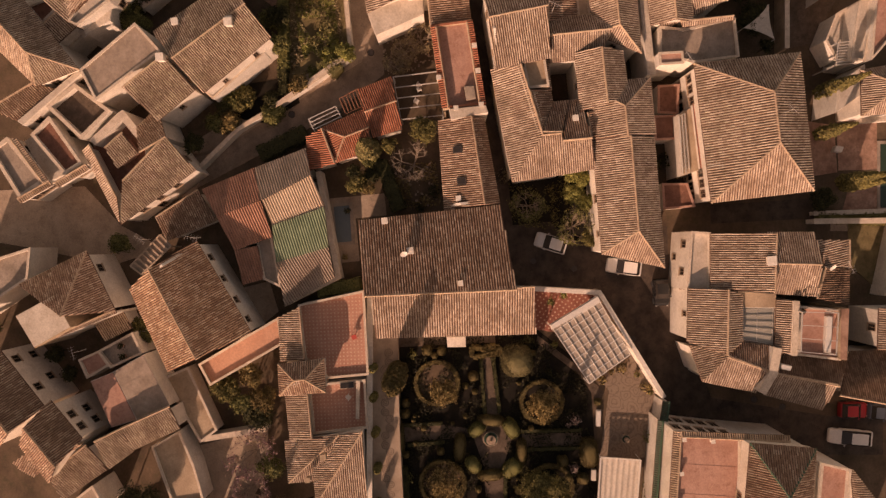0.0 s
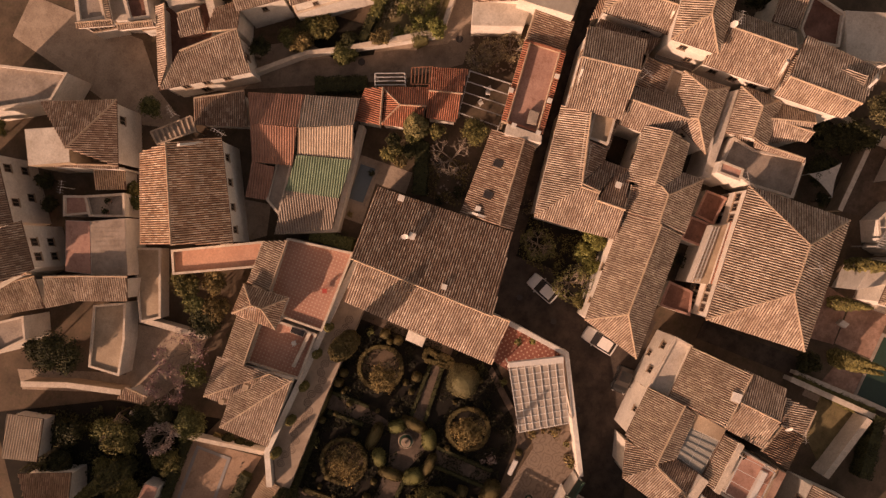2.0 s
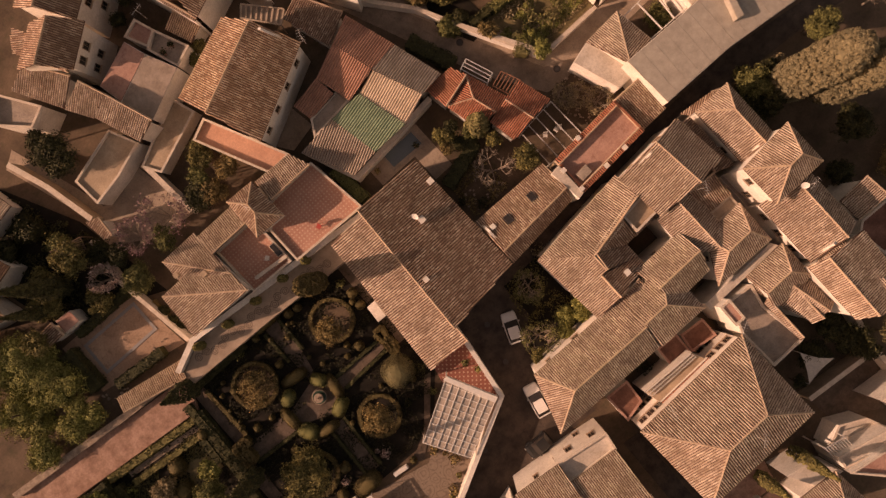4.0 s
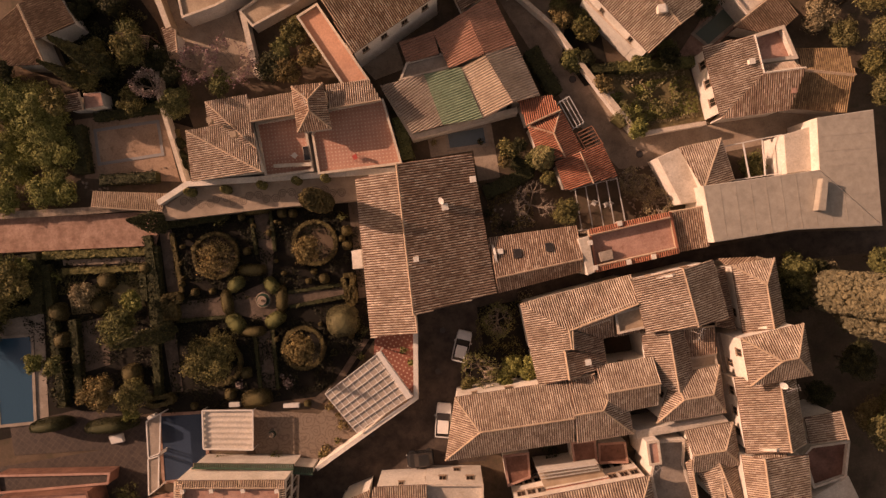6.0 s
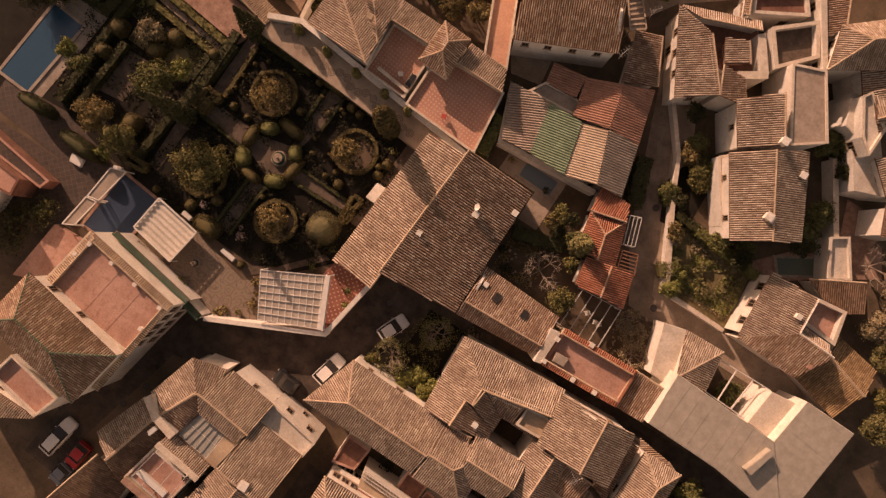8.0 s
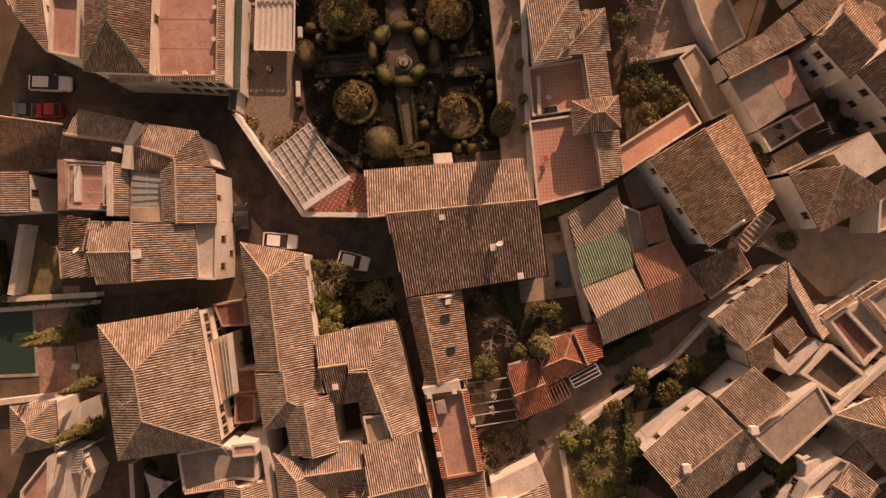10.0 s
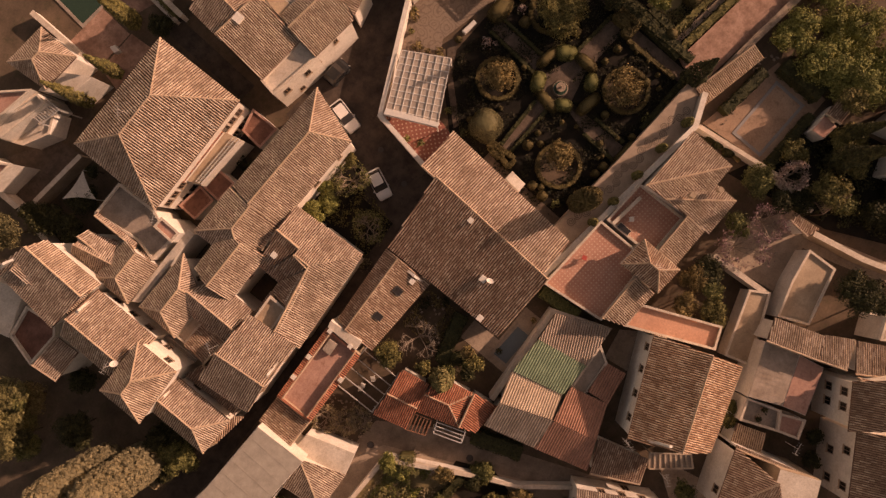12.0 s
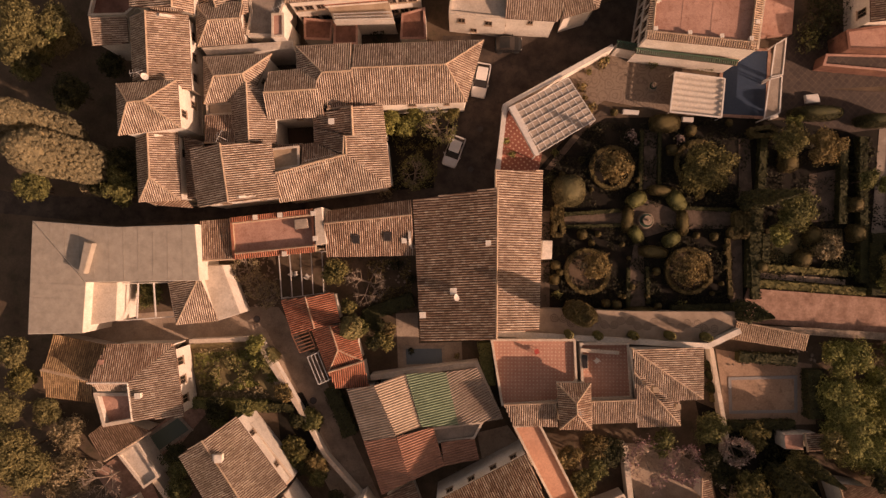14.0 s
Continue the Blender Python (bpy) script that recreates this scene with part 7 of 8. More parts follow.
tree(13.26, 1.46, 5, 1.57, LEAF_MIXED, "dense round evergreen tree")
cypress(11.72, 8.08, 8, 1.3, "grey green conifer in a back garden", mat=LEAF_LIGHT2)
tree(8.43, 9.53, 3.5, 1.44, LEAF_MIXED, "leafy shrub-like tree in a back garden")
tree(10.87, 8.3, 3.5, 1.08, LEAF_MID, "leafy shrub-like tree in a back garden")
tree(11.96, 5.62, 3.5, 0.96, LEAF_MIXED, "leafy shrub-like tree in a back garden")
tree(7.46, 8.31, 3.5, 0.84, LEAF_OCHRE, "leafy shrub-like tree in a back garden")
tree(9.41, 9.77, 3.5, 0.96, LEAF_DARK, "leafy shrub-like tree in a back garden")
hedge([(4.78, 5.27), (10.4, 6.85)], 1.6, 2.0)
hedge([(8.49, 8.37), (10.95, 7.14)], 1.4, 1.6)
bush(6.63, 1.26, 0.73, LEAF_DARK, "loose leafy garden shrub")
bush(4.9, 3.01, 0.53, LEAF_DARK, "loose leafy garden shrub")
pool([(1.82, 12.88), (5.98, 12.88), (5.98, 11.06), (1.82, 11.19)], "small pale blue plunge pool in a patio", POOL_PALE)
tree(4.79, -14.47, 3, 1.36, LEAF_LIGHT, "bright green bushy tree in a street garden")
tree(6.27, -15.32, 3, 1.15, LEAF_LIGHT, "bright green bushy tree in a street garden")
tree(3.73, -15.64, 3, 1.04, LEAF_LIGHT, "bright green bushy tree in a street garden")
tree(6.7, -14.25, 3, 0.84, LEAF_LIGHT, "bright green bushy tree in a street garden")
bare_tree(0.97, -13.99, 3.5, 1.87, "thin branched shrub with sparse leaves", LEAF_MID, 5)
bare_tree(3.94, -9.16, 3, 1.78, "spiky sparse shrub in a garden", LEAF_MID, 6)
tree(-0.52, -15.4, 2.5, 1.05, LEAF_MIXED, "loose shrub by the street", dense=0.5)
patch("garden_bed", "dry soil of a street garden", [(1.87, -7.43), (7.08, -7.43), (7.08, -16.56), (-1.61, -17.01), (-0.09, -13.31), (1.87, -11.78)], 0.06, SOIL)
wall_run("boundary_wall", "low pale wall below a street garden", [(-2.18, -16.92), (6.84, -17.09)], 1.4, width=0.3)
bush(7.56, -7.24, 0.88, LEAF_DRY, "loose leafy garden shrub")
tree(23.08, 9.63, 3, 1.20, LEAF_LIGHT, "yellow green clipped tree")
tree(27.3, 16.33, 4, 1.42, LEAF_DARK, "dark leafy tree in a garden")
tree(24.15, 16.49, 4, 1.13, LEAF_MID, "leafy tree in a garden")
tree(19.32, 21.45, 2.3, 1.50, LEAF_MIXED, "small tree before a white house")
tree(17.02, 18.5, 2.3, 1.59, LEAF_MID, "bushy garden tree in a garden")
tree(19.85, 15.04, 3, 1.14, LEAF_OCHRE, "small ochre shrub tree")
tree(19.04, 22.93, 2.3, 1.08, LEAF_MID, "small leafy tree in a garden")
tree(16.54, 23.9, 2.3, 1.44, LEAF_OCHRE, "ochre leafed tree in a garden")
hedge([(22.18, 16.95), (18.99, 17.12)], 1.0, 1.4)
hedge([(21.49, 12.92), (23.42, 8.93)], 1.4, 1.4, LEAF_LIGHT2)
hedge([(12.57, 20.48), (14.66, 15.01)], 1.8, 1.6)
patch("garden_bed", "planted front garden soil", [(21.03, 22.5), (21.27, 15.91), (18.26, 15.61), (16.29, 19.69), (17.23, 23.18)], 0.05, SOIL)
tree(22.56, 11.2, 2.2, 1.56, LEAF_LIGHT, "clipped yellow green tree")
tree(49.91, 9.25, 5, 2.01, LEAF_LIGHT2, "leafy street tree in a garden")
tree(48.5, 20, 9, 4.01, LEAF_LIGHT2, "large rounded pine in a garden")
tree(50.22, 15.39, 7, 2.38, LEAF_LIGHT2, "broad leafy tree in a garden")
tree(46.78, 15.98, 4, 1.75, LEAF_LIGHT2, "dark leafy tree in a garden")
tree(44.52, 18.59, 4, 2.17, LEAF_DRY, "dry leafed tree in a garden")
tree(49.55, 12.26, 4, 1.75, LEAF_MIXED, "leafy tree in a garden")
tree(32.09, 21.59, 4, 1.75, LEAF_DARK, "dark leafy tree in a garden")
tree(27.43, 17.62, 3, 1.41, LEAF_MID, "leafy shrub tree in a garden")
tree(45.26, 23.4, 5, 3.12, LEAF_DRY, "broad tree with thin dry brown foliage", dense=0.6)
bare_tree(40.22, 23.95, 5, 2.43, "bare grey branched tree", None, 0)
hedge([(31.14, 16.1), (22.02, 16.82)], 1.1, 1.5, LEAF_MID)
hedge([(20.93, 10.64), (22.07, 11.68)], 1.6, 1.8, LEAF_LIGHT2)
tree(14.37, 27.17, 4, 1.23, LEAF_DARK, "leafy tree between white houses")
tree(16.66, 25.12, 2.3, 1.16, LEAF_MID, "leafy tree between white houses")
tree(18.5, 21.99, 2.3, 1.27, LEAF_MIXED, "leafy tree between white houses")
tree(16.86, 18.68, 2.3, 1.16, LEAF_MID, "leafy tree between white houses")
tree(18.7, 18.52, 2.3, 0.93, LEAF_DARK, "leafy tree between white houses")
tree(29.47, 33.69, 4, 1.36, LEAF_MID, "leafy tree between white houses")
tree(31.86, 25.48, 4, 1.64, LEAF_MID, "leafy tree between white houses")
tree(31.91, 23.14, 4, 1.36, LEAF_MID, "leafy tree between white houses")
tree(31.3, 30.58, 4, 1.09, LEAF_DARK, "leafy tree between white houses")
tree(18.3, 23.99, 2.3, 0.93, LEAF_DARK, "leafy tree between white houses")
column_tree(42.6, -14.7, 17, 2.25)
column_tree(39.8, -11.5, 17, 2.3)
tree(46.7, -9.35, 5, 1.93, LEAF_MID, "leafy tree beside the lane")
bare_tree(53.76, -11.22, 6, 2.45, "bare pale branched tree", None, 0)
tree(36.56, -9.81, 4, 1.94, LEAF_DARK, "dark leafy tree in a garden")
tree(37.49, -8.19, 3, 1.12, LEAF_MID, "leafy shrub tree in a garden")
tree(41.2, -10.01, 3, 1.40, LEAF_DRY, "dry leafed shrub tree")
tree(41.35, -19.61, 6, 2.18, LEAF_DARK, "dark broad tree in a garden")
tree(42.76, -26.72, 5, 1.38, LEAF_MIXED, "leafy tree in a garden")
tree(29.91, -39.75, 7, 2.55, LEAF_PINE, "dark pine behind the houses")
tree(26.26, -37.24, 4, 2.14, LEAF_DARK, "dark hedge-like tree in a garden")
tree(27.01, -39.08, 4, 1.43, LEAF_DARK, "dark hedge-like tree in a garden")
tree(25.29, -34.9, 4, 1.67, LEAF_DARK, "dark hedge-like tree in a garden")
tree(18.89, -37.15, 3, 0.96, LEAF_DARK, "dark leafy tree in a garden")
tree(-24.56, 36.4, 7, 2.65, LEAF_DARK, "large dark conifer beside a lane")
tree(-25.07, 39.41, 5, 1.54, LEAF_DARK, "dark conifer beside a lane")
tree(37.16, -8.1, 4, 1.49, LEAF_MID, "leafy tree in a shaded garden")
tree(39.66, -9.04, 4, 1.24, LEAF_DARK, "leafy tree in a shaded garden")
tree(46.52, -8.9, 4, 1.49, LEAF_MID, "leafy tree in a shaded garden")
tree(42.82, -26, 4, 1.86, LEAF_OCHRE, "leafy tree in a shaded garden")
tree(45.94, -25.67, 4, 2.36, LEAF_MIXED, "leafy tree in a shaded garden")
tree(47.49, -22.84, 4, 1.86, LEAF_MID, "leafy tree in a shaded garden")
tree(37.82, -22.87, 4, 1.62, LEAF_DARK, "leafy tree in a shaded garden")
tree(36.54, -11.56, 4, 1.86, LEAF_DARK, "leafy tree in a shaded garden")
tree(45.79, -26.12, 5, 1.59, LEAF_MIXED, "leafy tree in a shaded garden")
tree(43.3, -26.17, 5, 1.06, LEAF_MID, "leafy tree in a shaded garden")
tree(46.12, -23.7, 5, 1.32, LEAF_DARK, "leafy tree in a shaded garden")
tree(42.31, -19.25, 5, 1.85, LEAF_DARK, "leafy tree in a shaded garden")
tree(36.98, -9.46, 5, 1.85, LEAF_MID, "leafy tree in a shaded garden")
tree(36.79, -12.11, 5, 1.32, LEAF_DARK, "leafy tree in a shaded garden")
tree(22.17, -35.9, 4, 1.89, LEAF_DARK, "dark leafy tree in a garden")
tree(1.53, -41.96, 3, 1.59, LEAF_DARK, "dark leafy tree in a garden")
hedge([(-0.69, -41.79), (-1.73, -49.16)], 1.0, 1.2, LEAF_MIXED)
bush(7.31, -23.51, 1.28, LEAF_DARK, "loose leafy garden shrub")
bush(7.49, -25.4, 0.96, LEAF_DARK, "loose leafy garden shrub")
bush(4.12, -26.15, 1.28, LEAF_DARK, "loose leafy garden shrub")
bush(-44.05, -25.41, 1.91, LEAF_DARK, "loose leafy garden shrub")
bush(-42.58, -23.77, 1.91, LEAF_DARK, "loose leafy garden shrub")
bush(-41.54, -22.33, 1.59, LEAF_MID, "loose leafy garden shrub")
bush(-42.74, -27.38, 1.59, LEAF_DARK, "loose leafy garden shrub")
tree(30.12, 33.89, 4, 2.49, LEAF_DARK, "leafy tree between white houses")
tree(28.4, 32.48, 4, 1.86, LEAF_MID, "leafy tree between white houses")
tree(29.88, 33.61, 4, 1.28, LEAF_MID, "palm-like green tree in a garden")
tree(4.21, 37, 3, 1.36, LEAF_MID, "leafy shrub tree in a garden")
tree(-7.49, 45.27, 3, 1.09, LEAF_DARK, "dark leafy tree in a garden")
tree(-9.89, 43.9, 3, 1.09, LEAF_DARK, "dark leafy tree in a garden")
tree(-5.18, 35.56, 3, 0.98, LEAF_MIXED, "loose shrub tree in a garden")
tree(-6.57, 34.67, 3, 0.82, LEAF_MID, "loose shrub tree in a garden")
tree(-3.94, 52.49, 3, 1.23, LEAF_MID, "loose shrub tree in a garden")
tree(-10.76, 25.14, 3, 1.25, LEAF_MID, "shrub tree in a walled garden")
sail([(20.91, -34.39), (23.04, -37.1), (19.27, -37.54)], 3.0, "pale triangular shade sail over a yard")
car([(-4.52, -21.44), (-3.62, -17.56)], CAR_WHITE, "white hatchback parked in the street")
car([(-1.29, -13.16), (0.12, -9.8)], CAR_WHITE, "pale hatchback parked by a house")
car([(-5.82, -23.51), (-8.92, -23.39)], CAR_BLACK, "black car parked by a white wall")
car([(-26.27, -45.65), (-25.42, -40.79)], CAR_WHITE, "white estate car parked in the street")
car([(-22.61, -42.27), (-22.97, -45.37)], CAR_RED, "red car parked below the eaves")
car([(-23.07, -45.58), (-23.51, -47.95)], CAR_BLUE, "blue grey car parked below the eaves")
chimney(0.12, 4.21, 5.8, 0.6, 0.6)
chimney(3.54, 6.68, 5.0, 0.5, 0.55)
chimney(-3.74, -0.72, 6.8, 0.4, 0.45)
chimney(5.21, -1.4, 4.7, 0.25, 0.45)
chimney(12.15, -14.22, 6.8, 0.4, 0.5)
chimney(25.34, 20.48, 7.3, 0.7, 0.7)
chimney(22.42, 27.82, 7.4, 0.6, 0.7)
chimney(26.37, 26.4, 6.2, 0.6, 0.6)
chimney(25.63, 20.39, 7.2, 0.6, 0.6)
chimney(-20.57, 15.41, 6.3, 0.5, 0.5, mat=WALL_TAN, label="small tan chimney on a garden house")
chimney(-23.03, 17.41, 5.8, 0.4, 0.4, mat=WALL_TAN, label="small tan chimney on a garden house")
chimney(-4.47, -32.57, 7.3, 0.7, 0.85)
dish(-0.11, 4.92, 5.8)
dish(30.44, -19.05, 9.0)
dish(-5.71, -38.68, 7.0)
antenna(-5.81, -40.05, 6.8, 2.0, 20)
antenna(22.94, -12.6, 8.4, 2.0, 60)
antenna(-7.26, 41.06, 4.0, 2.0, 10)
antenna(3.62, 26.05, 7.0, 2.0, 70)
antenna(16.88, -26.06, 6.5, 2.0, 30)
antenna(4.15, 33.12, 3.2, 2.0, 50)
antenna(30.73, -19.27, 9.0, 2.0, 10)
antenna(5.58, -26.56, 9.0, 2.0, 80)
antenna(10.2, -34.31, 9.4, 2.0, 40)
skylight(6.99, -1.93, 4.98, 0.75, 1.0, -2, -18)
skylight(10.43, -1.82, 4.98, 0.75, 1.0, -2, -18)
box_thing("roof_dormer", "grey metal box dormer on a sheet roof", "dormer", [(39.09, -2.77), (38.25, -2.56), (39.3, 0.64), (39.9, 0.43)], 5.95, 6.9, GREY_METAL)
lattice([(-8.95, -30.08), (-8.86, -33.54), (-13.48, -32.99), (-12.57, -29.74)], 5.62, 2, 6, STEEL, "flat glazed roof light with steel bars", ROOFGLASS, False, 0.035, "roof_light", 0.05)
lattice([(14.68, 4.02), (19.44, 4.45), (19.57, -0.56), (14.69, -0.63)], 2.6, 4, 1, STEEL, "slim steel pergola bars over a yard", None, True, 0.08)
lattice([(17.48, 10.52), (18.4, 8.29), (16.5, 7.76), (15.72, 9.98)], 3.2, 6, 1, RUSTY, "rusty open pergola beside red roofs", None, True, 0.12)
lattice([(15.56, 14.13), (16.68, 11.03), (15.5, 10.57), (14.38, 13.68)], 3.2, 1, 3, STEEL, "pale steel awning frame beside a lane", None, True, 0.1)
lattice([(-10.01, -35.33), (-10.48, -39.01), (-14.75, -38.38), (-14.06, -34.84)], 7.6, 1, 3, STEEL, "light steel pergola over a roof terrace", None, True, 0.07)
lattice([(37.07, 1.96), (31.83, 2.06), (31.36, 5.87), (37.76, 6.11)], 3.2, 3, 1, WHITE, "open white beams over a small courtyard", None, True, 0.12)
tree(35, 3.28, 3, 1.63, LEAF_MID, "leafy plant in a small courtyard")
box_thing("water_tank", "grey flat water tank on a roof terrace", "tank", [(15.51, -3.26), (17.01, -3.14), (17.01, -4.23), (15.63, -4.29)], 4.62, 5.3, CONCRETE)
chimney(14.74, -2.05, 5.0, 0.5, 0.4, label="small red pillar on a parapet")
chimney(14.86, -4.76, 5.0, 0.5, 0.4, label="small red pillar on a parapet")
chimney(18.46, -4.75, 5.0, 0.5, 0.4, label="small red pillar on a parapet")
chimney(21.16, -4.63, 5.0, 0.5, 0.4, label="small red pillar on a parapet")
chimney(18.16, -0.54, 5.0, 0.5, 0.4, label="small red pillar on a parapet")
lattice([(-32.98, 29.78), (-31.97, 29.44), (-29.34, 28.75), (-29.78, 27.28)], 2.4, 6, 2, BARK, "rough wooden pergola in a garden", None, True, 0.1)
lattice([(1.4, 35.61), (4.56, 31.96), (3.14, 30.88), (0.36, 34.46)], 2.6, 8, 1, SHEET_BEIGE, "slatted cover over a small yard", SHEET_GREY, True, 0.2)
house("tiled_edge", "narrow tiled edge of a roof terrace", [(-32.41, -19.42), (-21.10, -21.18), (-21.13, -21.97), (-32.36, -20.15)], 7.3, 0.15, "shed", tile=TILE_PALE, cat='roof edge', base=7.004, over=0.1)
house("tiled_edge", "narrow tiled edge of a roof terrace", [(-33.75, -26.84), (-32.41, -19.42), (-31.66, -19.87), (-32.77, -26.73)], 7.3, 0.15, "shed", tile=TILE_PALE, cat='roof edge', base=7.004, over=0.1)
house("tiled_edge", "narrow tiled edge of a roof terrace", [(-21.10, -21.18), (-22.68, -33.13), (-23.29, -33.00), (-21.67, -21.61)], 7.3, 0.15, "shed", tile=TILE_PALE, cat='roof edge', base=7.004, over=0.1)
undergrowth([(-62.89, 6.96), (-52.64, 6.95), (-52.66, -2.23), (-62.92, -2.23)], 3000, LEAF_MID, "leafy planting beside a pool", 0.2, 1.2, 0.16)
tree(-52.85, 3.53, 5, 3.70, LEAF_MIXED, "leafy garden tree in a garden")
tree(-55.41, -0.25, 5, 3.70, LEAF_DARK, "dark leafy tree in a garden")
house("tiled_parapet", "narrow red tiled parapet of a terrace", [(14.92, -0.6), (23.66, -0.18), (23.62, -0.78), (14.9, -1.27)], 5.2, 0.12, "shed", tile=TILE_RED, cat='parapet', base=4.6, over=0.08)
house("tiled_parapet", "narrow red tiled parapet of a terrace", [(23.78, -4.71), (14.93, -5.26), (14.9, -4.65), (23.74, -4.1)], 5.2, 0.12, "shed", tile=TILE_RED, cat='parapet', base=4.6, over=0.08)
pool([(7.06, -50.07), (6.6, -54.67), (-0.65, -54), (-0.2, -49.4)], "dark green pool with a pale rim", WATER_GREEN, CONCRETE)
hedge([(-0.7, -42.82), (-1.34, -51.37)], 0.8, 1.0, LEAF_MIXED)
lattice([(11.7, -25.76), (11.88, -26.38), (5.68, -26.34), (5.38, -25.59)], 4.604, 2, 16, WHITE, "white slatted railing lying along a balcony edge", None, False, 0.05, "railing", 0.3)
box_thing("bench", "long white bench on a roof terrace", "bench", [(-10.98, -38.76), (-11.04, -39.4), (-14.88, -38.87), (-14.76, -38.23)], 5.504, 6.0, WHITE)
box_thing("air_conditioner", "white air conditioning box on dark tiles", "air conditioner", [(-15.37, -33.27), (-15.71, -34.36), (-16.22, -34.08), (-15.89, -33.16)], 5.9, 6.7, WHITE)
box_thing("bench", "white stone bench on dark paving", "bench", [(-42.62, -15.14), (-40.98, -15.07), (-40.92, -16.05), (-42.36, -16.12)], 0.05, 0.5, WHITE)
lattice([(17.97, -46.21), (15.57, -45.4), (15.58, -43.18), (17.93, -43.63)], 4.2, 8, 1, STEEL, "slim steel pergola beside a white house", None, True, 0.07)
box_thing("garden_table", "white garden table in a terracotta yard", "table", [(7.29, -44.64), (7.07, -45.52), (6.46, -45.21), (6.68, -44.33)], 0.066, 0.8, WHITE)
rubble([(20.6, 5.27), (25.32, 5.59), (25.33, 0), (20.6, -0.26)], 90, "loose stones and rubble in a yard")
rubble([(5.01, 5.93), (9.89, 4.95), (9.89, 0.72), (5.01, 0.52)], 40, "scattered stones in a back garden")
rubble([(-41.14, 14.48), (-30.62, 13.48), (-30.62, 12.95), (-41.14, 13.17)], 30, "small stones beside a pool")
manhole(-2.48, -9.4)
manhole(-3.79, -13.98)
manhole(2.09, -8.74)
manhole(-12.47, -19.92)
manhole(-16.48, -34.51)
manhole(23.2, 6.89)
manhole(17.03, 16.65)
manhole(-21.88, -36.24)
manhole(-20.72, -33.09)
garden_chair(18.36, 1.81, 21)
garden_chair(17.01, 2.19, 234)
garden_chair(18.78, 1.75, 230)
potted_plant(-16.35, -15.41, 0.06, LEAF_OCHRE)
potted_plant(-15.85, -16.92, 0.06, LEAF_OCHRE)
potted_plant(-18.59, -21.19, 0.06, LEAF_MIXED)
potted_plant(-16.44, -19.88, 0.06, LEAF_MIXED)
potted_plant(-12.86, -18.44, 0.06, LEAF_OCHRE)
potted_plant(5.3, 11.25, 0.06, LEAF_DARK)
potted_plant(0.12, 12.04, 0.06, LEAF_OCHRE)
potted_plant(-17.37, 30.78, 0.06, LEAF_MID)
potted_plant(-17.68, 29.37, 0.06, LEAF_MID)
potted_plant(-10.25, -36.24, 5.5, LEAF_DARK)
potted_plant(-7.23, 37.04, 3.2, LEAF_DARK)
potted_plant(-8.42, 36.92, 3.2, LEAF_DARK)
undergrowth([(-34.95, 42.01), (-29.57, 30.7), (-28.08, 20.02), (-37.11, 21.98), (-40.44, 30.71), (-42.91, 36.91)], 4200, LEAF_DARK, "dark low growth below a boundary wall", 0.1, 0.9, 0.16)
tree(-33.64, 33.82, 3, 2.01, LEAF_DARK, "dark leafy tree below a wall")
tree(-32.19, 29.82, 3, 1.88, LEAF_MID, "dark leafy tree below a wall")
tree(-29.32, 25.97, 3, 1.88, LEAF_DARK, "dark leafy tree below a wall")
tree(-37.81, 33.81, 3, 2.13, LEAF_DARK, "dark leafy tree below a wall")
tree(-36.19, 28.39, 3, 1.88, LEAF_MIXED, "dark leafy tree below a wall")
bare_tree(22.6, 2.96, 1.5, 1.52, "dry branched shrub in a yard", LEAF_DRY, 4)
bare_tree(23.88, 1.03, 1.5, 1.52, "dry branched shrub in a yard", LEAF_DRY, 4)
bare_tree(21.32, 3.92, 1.5, 1.52, "dry branched shrub in a yard", LEAF_DRY, 4)
chimney(-31.78, -20.63, 7.004, 0.5, 0.3, label="small white vent post on a roof terrace")
chimney(-28.77, -21.03, 7.004, 0.5, 0.3, label="small white vent post on a roof terrace")
chimney(-25.51, -21.55, 7.004, 0.5, 0.3, label="small white vent post on a roof terrace")
chimney(-22.02, -22.14, 7.004, 0.5, 0.3, label="small white vent post on a roof terrace")
chimney(-22.49, -25.08, 7.004, 0.5, 0.3, label="small white vent post on a roof terrace")
chimney(-32.49, -22.29, 7.004, 0.5, 0.3, label="small white vent post on a roof terrace")
undergrowth([(20.87, 15.95), (29.58, 16.57), (30.88, 10.1), (23.78, 9.98)], 2200, LEAF_DRY, "dry loose growth of a walled garden", 0.1, 0.7, 0.14)
undergrowth([(5, 5.92), (9.87, 5.59), (10.2, 0.72), (5, 0.52)], 900, LEAF_OCHRE, "thin dry growth of a back garden", 0.05, 0.4, 0.12)
undergrowth([(1.86, -7.42), (7.06, -7.41), (7.07, -16.53), (-0.09, -16.54)], 1400, LEAF_MIXED, "loose dry growth of a street garden", 0.05, 0.5, 0.12)
column_tree(-13.11, 7.1, 11.8, 1.15, "tall dense dark evergreen beside the house", LEAF_BOX)
climber(-12.43, 9.76, 0.42, 4.3, LEAF_MIXED)
climber(-15.64, 10.02, 0.42, 4.3, LEAF_MIXED)
climber(-19.54, 10.18, 0.42, 4.3, LEAF_MIXED)
climber(-23.54, 10.35, 0.42, 4.3, LEAF_MIXED)
climber(-27.53, 10.7, 0.42, 4.3, LEAF_MIXED)
cypress(13.35, -43.29, 9.5, 0.8, "tall narrow olive green cypress in a yard", mat=LEAF_MIXED)
cypress(8.77, -42.89, 7.5, 0.75, "tall narrow olive green cypress in a yard", mat=LEAF_MIXED)
